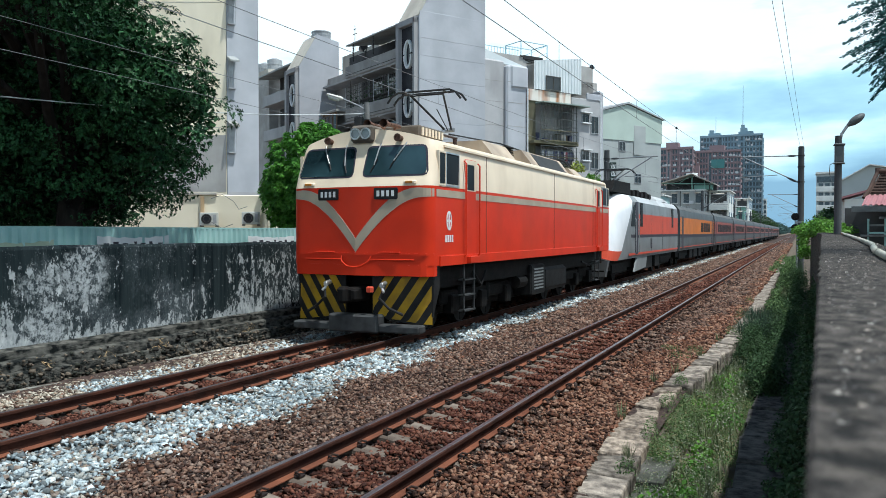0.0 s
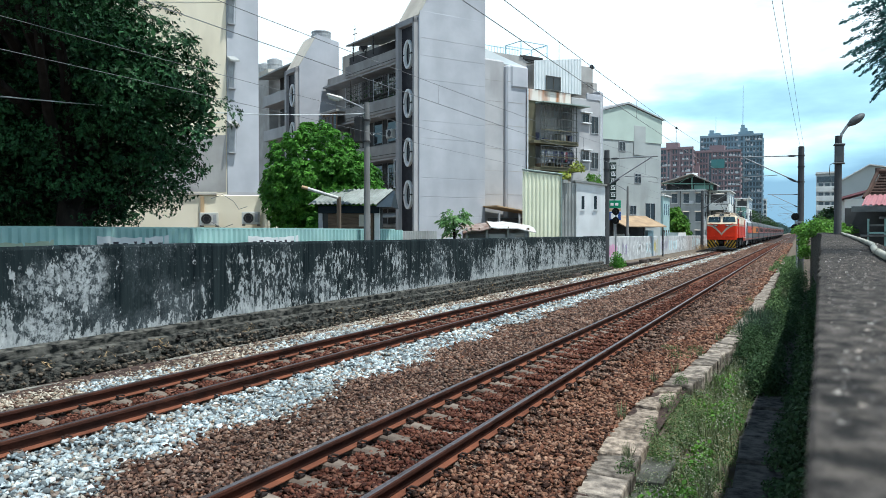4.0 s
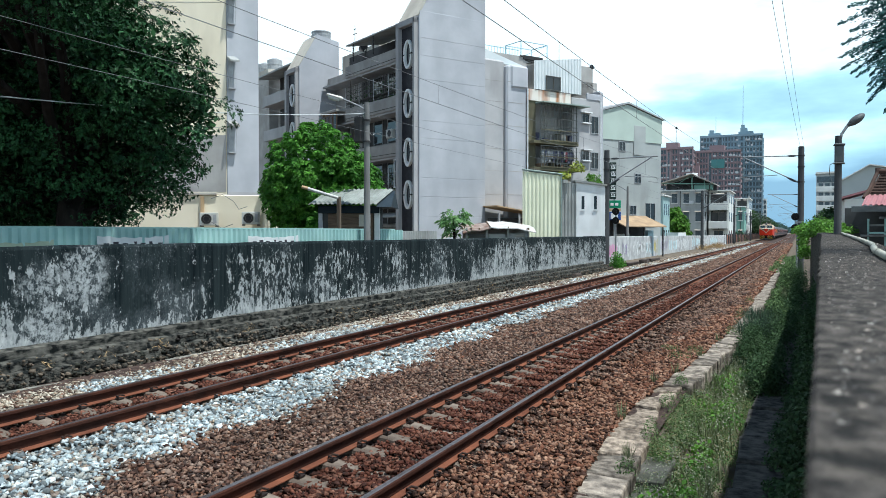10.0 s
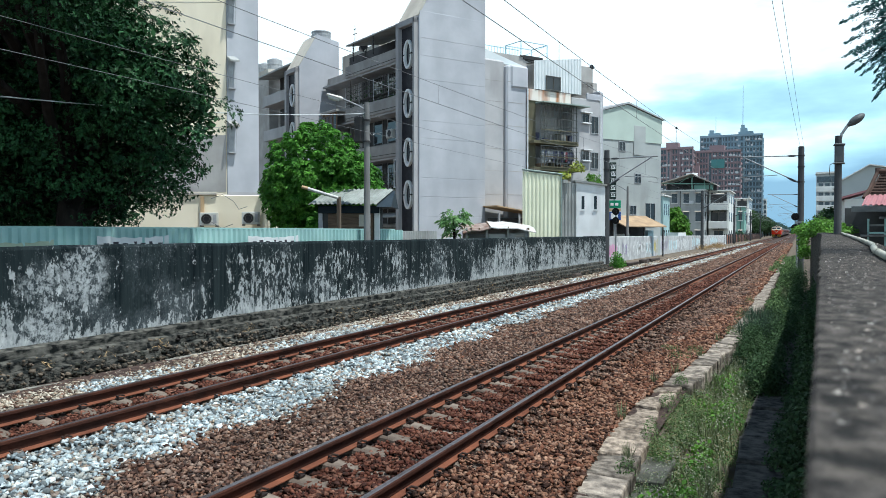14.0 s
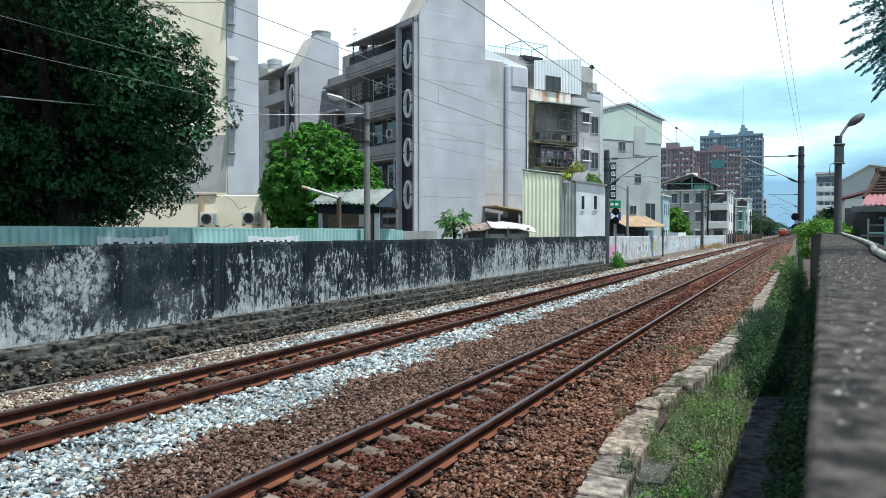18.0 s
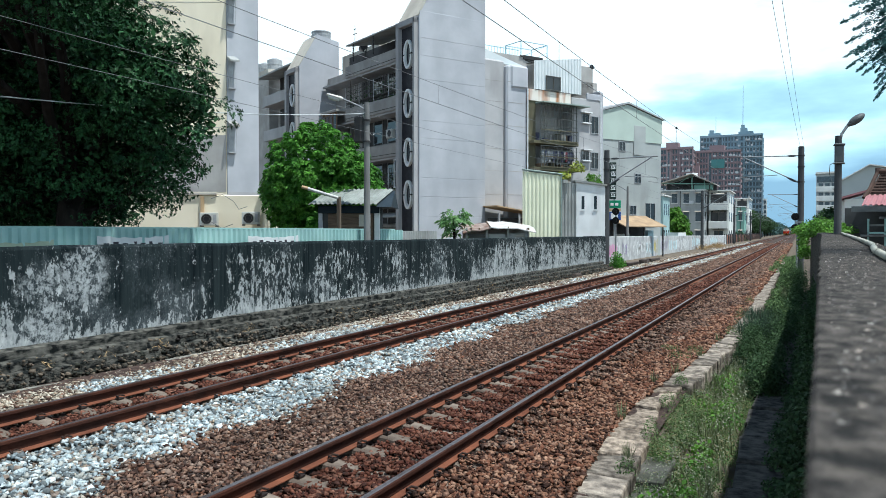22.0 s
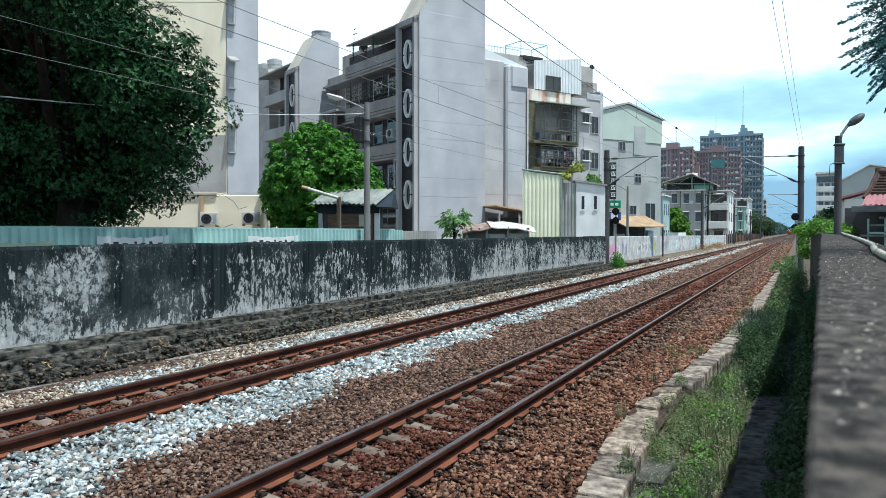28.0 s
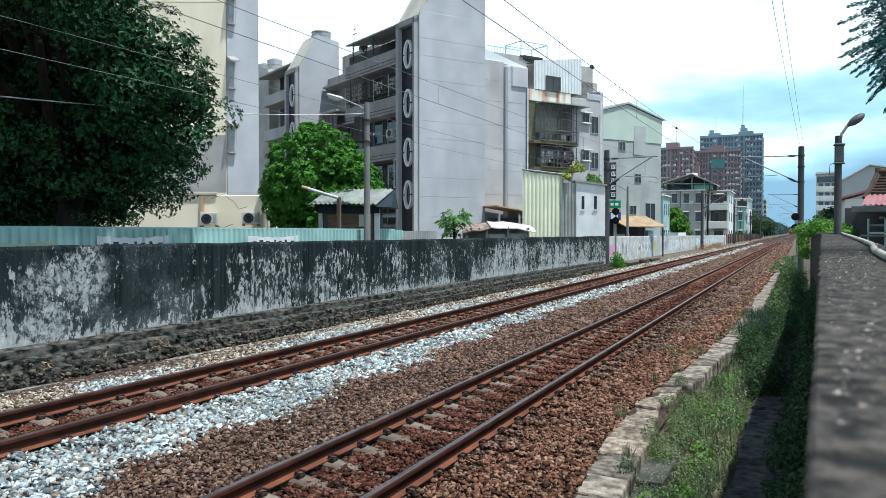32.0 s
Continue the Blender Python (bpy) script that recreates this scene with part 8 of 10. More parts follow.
def pantograph(parent, yc, z0, zt, face):
    """Single-arm pantograph with its knee low behind the base."""
    g = G()
    for sx in (-0.45, 0.45):
        g.tube((sx, yc - 0.5, z0), (sx, yc + 0.7, z0), 0.03)
        for k in (-0.5, 0.6):
            g.tube((sx, yc + k, z0 - 0.28), (sx, yc + k, z0), 0.05, None, 8)
    part("pantograph_base", g, M_INSUL, parent)
    kz, ky = z0 + 0.28 * (zt - z0), yc + face * 1.25
    part("lower_arm", G().path([(0, yc - face * 0.35, z0 + 0.04), (0, yc + face * 0.5, z0 + 0.10), (0, ky, kz)], 0.045, 8).tube((-0.16, ky, kz), (0.16, ky, kz), 0.05, None, 10), M_GALV, parent, "grey lower arm")
    part("knee_spring", G().tube((0.14, yc + face * 0.3, z0 + 0.05), (0.14, yc + face * 0.9, z0 + 0.12), 0.06, None, 10), M_TRIM, parent)
    g = G()
    for sx in (-1, 1):
        g.path([(sx * 0.08, ky, kz), (sx * 0.40, yc + face * 0.05, zt - 0.06)], 0.026)
    g.path([(0.05, ky - face * 0.15, kz - 0.02), (0.1, yc + face * 0.35, zt - 0.34)], 0.012)
    g.tube((-0.42, yc, zt - 0.06), (0.42, yc, zt - 0.06), 0.022)
    part("pantograph_arm", g, M_PANTO, parent)
    g = G()
    for k in (-0.16, 0.16):
        g.path([(-0.92, yc + k, zt - 0.22), (-0.80, yc + k, zt - 0.07), (-0.64, yc + k, zt), (0.64, yc + k, zt), (0.80, yc + k, zt - 0.07), (0.92, yc + k, zt - 0.22)], 0.026)
    for sx in (-0.5, 0.5):
        g.tube((sx, yc - 0.16, zt - 0.02), (sx, yc + 0.16, zt - 0.02), 0.015)
    part("pantograph_head", g, M_PANTO, parent)


pantograph(loco, 3.2, 4.25, 5.25, 1)
pantograph(loco, 12.2, 4.22, 4.42, -1)
part("roof_conductor", G().path([(0.3, 3.8, 4.35), (0.55, 6.6, 4.4), (0.55, 7.0, 4.4), (0.3, 11.5, 4.4)], 0.02), M_PANTO, loco)

# ---- power car and coaches ----
CW = 1.42


def car_ring(y, sx=1.0, top=3.75, bottom=0.95, lean=0.0):
    w = CW * sx
    pr = [(-w * 0.97, bottom), (-w, bottom + 0.35), (-w, top - 0.75), (-w * 0.97, top - 0.4), (-w * 0.82, top - 0.13), (-w * 0.45, top - 0.02), (0, top),
          (w * 0.45, top - 0.02), (w * 0.82, top - 0.13), (w * 0.97, top - 0.4), (w, top - 0.75), (w, bottom + 0.35), (w * 0.97, bottom)]
    return [(x, y + lean * (z - bottom), z) for x, z in pr]


def car_base(name, label, length, y_first, group):
    c = thing(name, label, "train car", group)
    g = G()
    part("underframe", g.box(-1.1, 1.1, 0.6, length - 0.6, 0.55, 1.0), M_UNDER, c)
    for yb in (3.2, length - 3.2):
        for sd in (-1, 1):
            part("bogie_frame", G().soft(min(sd * 0.95, sd * 1.15), max(sd * 0.95, sd * 1.15), yb - 1.5, yb + 1.5, 0.4, 0.8, 0.05), M_UNDER, c)
        for k in (-1.05, 1.05):
            w = part("wheelset", WHEEL_ME, None, c)
            w.location = (0, yb + k, 0.43)
    for i, (a, b) in enumerate(((6.0, 7.6), (8.2, 10.4), (11.2, 12.6))):
        for sd in (-1, 1):
            part("equipment_box", G().soft(min(sd * 0.6, sd * 1.25), max(sd * 0.6, sd * 1.25), a, b, 0.35, 0.92, 0.05), M_UNDER2, c)
    return c


def side_band(parent, name, y0, y1, z0, z1, mt, label="", proud=0.006):
    for sd in (-1, 1):
        part(name, G().box(min(sd * CW, sd * (CW + proud)), max(sd * CW, sd * (CW + proud)), y0, y1, z0, z1), mt, parent, label)


def build_coach(band):
    ln = 20.2
    c = car_base("passenger_coach", "grey passenger coach with an %s window band" % ("orange" if band is M_CAR_ORANGE else "orange-red"), ln, 0, "coaches of the train")
    smooth_by(part("body", G().loft([car_ring(0.25), car_ring(ln - 0.25)]), M_COACH_GREY, c), 30)
    smooth_by(part("roof", G().loft([[(x * 1.004, y, z + 0.006) for x, y, z in car_ring(yy)[3:10]] + [(x * 0.9, y, z - 0.05) for x, y, z in reversed(car_ring(yy)[3:10])] for yy in (0.2, ln - 0.2)]), M_CAR_ROOF, c), 30)
    side_band(c, "colour_band", 0.3, ln - 0.3, 1.92, 2.92, band, "coloured window band")
    side_band(c, "lower_line", 0.3, ln - 0.3, 1.72, 1.92, M_CAR_DARK)
    side_band(c, "red_line", 0.3, ln - 0.3, 1.12, 1.17, M_CAR_RED)
    for sd in (-1, 1):
        for i in range(0 if band is M_COACH_RED else 5, 9):
            y0 = 3.1 + i * 1.6
            part("window", G().soft(min(sd * CW, sd * (CW + 0.012)), max(sd * CW, sd * (CW + 0.012)), y0, y0 + 1.32, 2.05, 2.72, 0.03), M_SIDE_GLASS, c)
        for y0 in (1.0, ln - 1.75):
            d = part("door", G().soft(min(sd * CW, sd * (CW + 0.01)), max(sd * CW, sd * (CW + 0.01)), y0, y0 + 0.75, 1.05, 3.0, 0.02), M_CAR_DARK, c)
    part("gangway", G().soft(-0.6, 0.6, -0.15, 0.3, 1.0, 3.3, 0.05).soft(-0.6, 0.6, ln - 0.3, ln + 0.15, 1.0, 3.3, 0.05), M_UNDER, c)
    for y in (4.0, 10.0, 15.5):
        part("roof_unit", G().soft(-0.6, 0.6, y, y + 1.5, 3.72, 3.85, 0.04), M_CAR_ROOF, c)
    return c


def build_power_car():
    ln = 18.2
    c = car_base("power_car", "streamlined grey and red power car with a white nose", ln, 0, "power cars of the train")

    def edge_y(z):
        return 1.7 + 1.5 * max(0.0, z - 1.0) ** 0.78

    edge = [(x, edge_y(z), z) for x, _, z in car_ring(0)]
    smooth_by(part("body", G().loft([edge, car_ring(7.2), car_ring(ln - 0.25)]), M_CAR_GREY, c), 30)
    nose = []
    for k in range(13):
        f = (k / 12) ** 1.6
        q = 1 - f
        sx = 0.42 + 0.58 * (1 - q ** 2.6) ** 0.5
        top = 2.05 + 1.70 * (1 - q ** 2.2) ** 0.62
        ring = car_ring(0.0, sx, top, 0.95 + 0.2 * q ** 3)
        nose.append([(x, f * edge_y(z) + q * 0.45 * max(0.0, z - 1.4), z) for x, _, z in ring])
    nose[-1] = edge
    smooth_by(part("nose", G().loft(nose), M_CAR_WHITE, c, "glossy white streamlined nose"), 60)
    for sd in (-1, 1):
        part("nose_window", G().prism([(sd * 0.14, 2.55), (sd * 0.78, 2.62), (sd * 0.72, 3.12), (sd * 0.14, 3.16)], lambda x, z, d: (x, 0.05 + 0.75 * (z - 1.5) + 0.55 * abs(x) ** 2.2 - d, z), -0.05, 0.03), M_CAR_WINDSCREEN, c, "windscreen painted pale for its bright reflection")
    part("nose_skirt", G().prism([(-1.1, 0.35), (1.1, 0.35), (1.3, 0.98), (-1.3, 0.98)], lambda a, b, d: (a, d + 0.35 + (1.0 - b) * 0.7 - 0.3 * (1 - abs(a) / 1.3), b), 0.0, 0.3), M_CAR_GREY, c)
    for a_, b_ in ((0, 1), (11, 12)):
        part("nose_red", G().loft([[(r[a_][0] * 1.006, r[a_][1] - 0.004, r[a_][2]), (r[b_][0] * 1.006, r[b_][1] - 0.004, r[b_][2]), (r[b_][0] * 0.97, r[b_][1], r[b_][2]), (r[a_][0] * 0.97, r[a_][1], r[a_][2])] for r in nose[1:]]), M_CAR_RED, c, "red lower nose band")
    for sd in (-1, 1):
        def at(a, b, d, k=sd):
            return (k * (CW + d), a, b)
        part("cab_window", G().prism([(4.15, 2.3), (4.95, 2.3), (4.95, 3.2), (4.75, 3.2), (4.35, 2.75)], at, 0.0, 0.012), M_SIDE_GLASS, c, "dark slanted cab window")
        cd = part("cab_door", G().soft(min(sd * CW, sd * (CW + 0.012)), max(sd * CW, sd * (CW + 0.012)), 5.1, 5.7, 1.1, 3.35, 0.02), M_CAR_DARK, c)
        for yy in (5.05, 5.78):
            part("handrail", G().path([at(yy, 1.15, 0.01), at(yy, 1.2, 0.05), at(yy, 2.6, 0.05), at(yy, 2.65, 0.01)], 0.018), M_TRIM, cd)
        for y0, y1 in ((6.25, 6.75), (15.6, 16.1)):
            wn_ = part("window_surround", G().soft(min(sd * CW, sd * (CW + 0.010)), max(sd * CW, sd * (CW + 0.010)), y0 - 0.08, y1 + 0.08, 2.3, 3.35, 0.02), M_BLACK, c)
            part("window", G().soft(min(sd * CW, sd * (CW + 0.016)), max(sd * CW, sd * (CW + 0.016)), y0, y1, 2.45, 3.25, 0.02), M_SIDE_GLASS, wn_)
        for y0 in (8.9, 9.15):
            part("small_grille", G().box(min(sd * CW, sd * (CW + 0.01)), max(sd * CW, sd * (CW + 0.01)), y0, y0 + 0.16, 1.3, 1.75), M_CAR_DARK, c)
        part("side_skirt", G().prism([(5.2, 0.35), (8.0, 0.45), (8.4, 1.0), (5.9, 1.0)], lambda a, b, d, k=sd: (k * (1.3 + d), a, b), 0.0, 0.06), M_CAR_GREY, c, "slanted grey skirt panel")
    side_band(c, "red_band", 5.85, ln - 0.3, 1.95, 2.85, M_CAR_RED, "orange-red side band")
    side_band(c, "dark_line", 4.2, ln - 0.3, 1.82, 1.95, M_CAR_DARK)
    side_band(c, "red_line", 3.7, ln - 0.3, 1.08, 1.17, M_CAR_RED)
    for y in (9.2, 12.4):
        side_band(c, "panel_seam", y, y + 0.03, 1.2, 2.95, M_COACH_GREY, proud=0.008)
    smooth_by(part("roof", G().loft([[(x * 1.004, y, z + 0.006) for x, y, z in car_ring(yy)[3:10]] + [(x * 0.9, y, z - 0.05) for x, y, z in reversed(car_ring(yy)[3:10])] for yy in (5.9, ln - 0.2)]), M_ROOF_SILVER, c, "silver grey roof"), 30)
    part("roof_shroud", G().prism([(2.4, 3.7), (6.2, 3.7), (6.1, 4.2), (2.9, 4.15)], lambda a, b, d: (d, a, b), -1.0, 1.0), M_UNDER, c, "black roof shroud")
    for k in range(5):
        part("roof_gear", G().soft(-0.5, 0.7, 8.2 + k * 1.1, 8.9 + k * 1.1, 3.75, 4.02 + 0.06 * (k % 2), 0.05), M_UNDER, c)
    part("roof_fairing", G().loft([[(w * math.cos(t_), y, 3.7 + h * math.sin(t_)) for t_ in np.linspace(0, math.pi, 9)] for y, w, h in ((13.6, 0.2, 0.1), (14.4, 0.8, 0.32), (16.0, 1.0, 0.36), (17.6, 0.9, 0.25))]), M_ROOF_SILVER, c)
    pantograph(c, 7.6, 4.05, 4.95, -1)
    return c


power = build_power_car()
coach_o = build_coach(M_CAR_ORANGE)
coach_r = build_coach(M_COACH_RED)
GAP0 = LEN + 0.35
TRAIN = [(loco, 0.0), (power, GAP0)]
yy = GAP0 + 18.2 + 0.5
TRAIN.append((coach_o, yy))
yy += 20.7
TRAIN.append((coach_r, yy))
for k in range(10):
    yy += 20.7
    TRAIN.append((copy_thing(coach_r, pose(TX, yy, 0)), yy))


# ---- plants ----
M_LEAF_DARK = surf("dark_evergreen_leaf", (0.033, 0.096, 0.033), (0.013, 0.043, 0.020), 3.0, 0.5, bump=0.0, island=0.65, spec=0.10)
M_LEAF_BRIGHT = surf("bright_green_leaf", (0.105, 0.275, 0.038), (0.052, 0.155, 0.024), 2.0, 0.5, bump=0.0, island=0.35, spec=0.12, translucent=True)
M_LEAF_DRYWEED = surf("yellowing_weed_leaf", (0.27, 0.245, 0.13), (0.16, 0.155, 0.075), 1.5, 0.7, bump=0.0, island=0.4, spec=0.1, translucent=True)
M_LEAF_WEED = surf("weed_leaf", (0.125, 0.190, 0.075), (0.062, 0.110, 0.040), 1.5, 0.6, bump=0.0, island=0.45, spec=0.12, translucent=True)
# Darker copy of the weed leaf, with shade put into its colour.
M_LEAF_SHADE = surf("shaded_weed_leaf", (0.055, 0.100, 0.042), (0.030, 0.060, 0.026), 1.5, 0.6, bump=0.0, island=0.45, spec=0.12, translucent=True)
M_LEAF_VINE = surf("vine_leaf", (0.12, 0.255, 0.036), (0.06, 0.155, 0.024), 1.5, 0.5, bump=0.0, island=0.4, spec=0.12, translucent=True)
M_LEAF_YELLOW = surf("yellow_green_leaf", (0.36, 0.38, 0.07), (0.17, 0.25, 0.045), 2.0, 0.5, bump=0.0, island=0.4, spec=0.15, translucent=True)
M_LEAF_PAPAYA = surf("papaya_leaf", (0.19, 0.33, 0.13), (0.10, 0.21, 0.075), 2.0, 0.5, bump=0.0, island=0.4, spec=0.2, translucent=True)
M_LEAF_BLUE = surf("hanging_leaf", (0.085, 0.21, 0.19), (0.050, 0.135, 0.135), 2.0, 0.55, bump=0.0, island=0.3, translucent=True)
M_BARK = surf("grey_brown_bark", (0.030, 0.025, 0.021), (0.014, 0.012, 0.011), 6, 0.95, bump=0.6, fine=25, stretch=(1, 1, 0.3))
M_DRY = surf("dry_grass", (0.36, 0.26, 0.14), (0.25, 0.17, 0.09), 2, 0.9, bump=0, island=0.3)


def clumps(rng, centre, radii, n_clump, clump_r, per, shell=0.72):
    """Leaf places: clumps set in the outer part of an uneven ellipsoid, with their outward normals."""
    c, r = np.array(centre), np.array(radii)
    d = rng.normal(size=(n_clump, 3))
    d /= np.linalg.norm(d, axis=1)[:, None]
    k = np.where(rng.random((n_clump, 1)) < 0.3, rng.random((n_clump, 1)), shell + (1 - shell) * rng.random((n_clump, 1)))
    bump_ = 1 + 0.13 * np.sin(d[:, :1] * 5.0 + 1.3) + 0.10 * np.sin(d[:, 2:3] * 7.0 + d[:, 1:2] * 4.0)
    cc = c + d * r * k * bump_
    off = rng.normal(size=(len(cc), per, 3))
    off /= np.linalg.norm(off, axis=2)[..., None]
    off *= clump_r * rng.random((len(cc), per, 1)) ** 0.5 * rng.uniform(0.6, 1.3, (len(cc), 1, 1))
    off[..., 2] = np.where(off[..., 2] < 0, off[..., 2] * 0.35, off[..., 2] * 0.8)
    p = (cc[:, None, :] + off).reshape(-1, 3)
    nn = (d[:, None, :] * 0.5 + off / clump_r * 0.6 + np.array([0, 0, 0.5])).reshape(-1, 3)
    return p, nn


def rosettes(name, centres, axes, leaf, material, seed, per=7, aspect=0.42, droop=0.3):
    """Whorls of pointed leaves, each leaf a folded blade that leans out from its twig's end and droops."""
    rng_ = np.random.default_rng(seed)
    n = len(centres)
    ax = axes / (np.linalg.norm(axes, axis=1)[:, None] + 1e-9)
    u = np.cross(ax, rng_.normal(size=(n, 3)))
    u /= np.linalg.norm(u, axis=1)[:, None] + 1e-9
    v = np.cross(ax, u)
    a = 2 * math.pi * (np.arange(per)[None] / per) + rng_.normal(0, 0.35, (n, per))
    lift = rng_.uniform(0.05, 1.0, (n, per, 1))
    d = u[:, None] * np.cos(a)[..., None] + v[:, None] * np.sin(a)[..., None] + ax[:, None] * lift
    d /= np.linalg.norm(d, axis=2)[..., None]
    side = np.cross(np.broadcast_to(ax[:, None], d.shape), d)
    side /= np.linalg.norm(side, axis=2)[..., None] + 1e-9
    L = leaf * rng_.uniform(0.65, 1.3, (n, per, 1))
    c = centres[:, None]
    down = np.array([0, 0, -1.0])
    p0, p2 = c + d * L * 0.08, c + d * L + down * L * droop
    mid = c + d * L * 0.5 + ax[:, None] * L * 0.05
    w = side * L * aspect * 0.5
    vs = np.stack([p0, mid + w, p2, mid - w], 2).reshape(-1, 3)
    fs = np.arange(n * per * 4).reshape(-1, 4)
    return np_mesh(name, vs, fs, material)


def tuft_places(rng, centre, radii, tuft_r, spacing, per, uneven=1.0):
    """Twig ends on domed tufts that stand out from an uneven ellipsoid, with the way each one faces."""
    c, r = np.array(centre), np.array(radii)
    n = max(6, int(4 * math.pi * float(np.prod(r)) ** (2 / 3) / spacing))
    d = rng.normal(size=(n, 3))
    d /= np.linalg.norm(d, axis=1)[:, None]
    lump = 1 + 0.12 * uneven * np.sin(d[:, :1] * 5.0 + 1.3) + 0.10 * uneven * np.sin(d[:, 2:3] * 7.0 + d[:, 1:2] * 4.0)
    cc = c + d * r * rng.uniform(0.86 - 0.16 * uneven, 1.04, (n, 1)) * lump
    o = rng.normal(size=(n, per, 3)) + d[:, None] * 0.8 + np.array([0, 0, 0.5])
    o /= np.linalg.norm(o, axis=2)[..., None]
    rr = tuft_r * rng.uniform(0.6, 1.25, (n, 1, 1)) * rng.uniform(0.62, 1.05, (n, per, 1))
    p = cc[:, None] + o * rr * np.array([1, 1, 0.8])
    axis = o + d[:, None] * 0.35 + np.array([0, 0, 0.45])
    return p.reshape(-1, 3), axis.reshape(-1, 3)


def tufted_tree(name, label, base, trunk_top, trunk_r, blobs, leaf, mt, seed, tuft_r, spacing, per, whorl, aspect=0.42, droop=0.3, inner=90, uneven=1.0):
    """Tree whose crown is built of leaf whorls on domed tufts, with larger light-blocking leaves added deep inside."""
    c = thing(name, label, "tree")
    rg_ = random.Random(seed)
    b, t = Vector(base), Vector(trunk_top)
    pts = [b.lerp(t, f) + Vector((rg_.uniform(-0.06, 0.06), rg_.uniform(-0.06, 0.06), 0)) * (1 if 0 < f < 1 else 0) for f in (0, 0.3, 0.6, 1)]
    part("trunk", G().path(pts, [trunk_r * 1.25, trunk_r, trunk_r * 0.85, trunk_r * 0.6], 10), M_BARK, c)
    rng_ = np.random.default_rng(seed)
    P, A, I = [], [], []
    for cen, rad in blobs:
        p, a = tuft_places(rng_, cen, rad, tuft_r, spacing, per, uneven)
        P.append(p)
        A.append(a)
        k = int(inner * float(np.prod(rad)))
        q = rng_.normal(size=(k, 3))
        q *= (rng_.random((k, 1)) ** 0.4) / np.linalg.norm(q, axis=1)[:, None] * 0.82
        I.append(np.array(cen) + q * np.array(rad))
        s = b.lerp(t, rg_.uniform(0.5, 0.95))
        e = Vector(cen)
        mid_ = s.lerp(e, 0.5) + Vector((rg_.uniform(-0.2, 0.2), rg_.uniform(-0.2, 0.2), -0.15))
        part("limb", G().path([s, mid_, e], [trunk_r * 0.5, trunk_r * 0.32, trunk_r * 0.15], 7), M_BARK, c)
    part("crown", rosettes("crown", np.concatenate(P), np.concatenate(A), leaf, mt, seed, whorl, aspect, droop), None, c)
    I = np.concatenate(I)
    # Oversized leaves added to keep light out of the crown.
    part("inner_foliage", leaf_cloud("inner_foliage", I, np.tile([0, 0, 0.6], (len(I), 1)), leaf * 2.0, mt, seed + 1, 0.6), None, c)
    return c


def tree(name, label, base, trunk_top, trunk_r, blobs, leaf, mt, seed, aspect=0.55, tuft=(1, 1, 1)):
    c = thing(name, label, "tree")
    rg_ = random.Random(seed)
    b, t = Vector(base), Vector(trunk_top)
    g = G()
    pts = [b.lerp(t, f) + Vector((rg_.uniform(-0.06, 0.06), rg_.uniform(-0.06, 0.06), 0)) * (1 if 0 < f < 1 else 0) for f in (0, 0.3, 0.6, 1)]
    g.path(pts, [trunk_r * 1.25, trunk_r, trunk_r * 0.85, trunk_r * 0.6], 10)
    part("trunk", g, M_BARK, c)
    rng_ = np.random.default_rng(seed)
    P, N = [], []
    g = G()
    for cen, rad, nc, cr, per in blobs:
        nc, cr, per = int(nc * tuft[0]), cr * tuft[1], int(per * tuft[2])
        p, n = clumps(rng_, cen, rad, nc, cr, per)
        P.append(p)
        N.append(n)
        s = b.lerp(t, rg_.uniform(0.5, 0.95))
        e = Vector(cen)
        mid_ = s.lerp(e, 0.5) + Vector((rg_.uniform(-0.2, 0.2), rg_.uniform(-0.2, 0.2), -0.15))
        part("limb", G().path([s, mid_, e], [trunk_r * 0.5, trunk_r * 0.32, trunk_r * 0.15], 7), M_BARK, c)
    part("crown", leaf_cloud("crown", np.concatenate(P), np.concatenate(N), leaf, mt, seed, aspect), None, c)
    return c


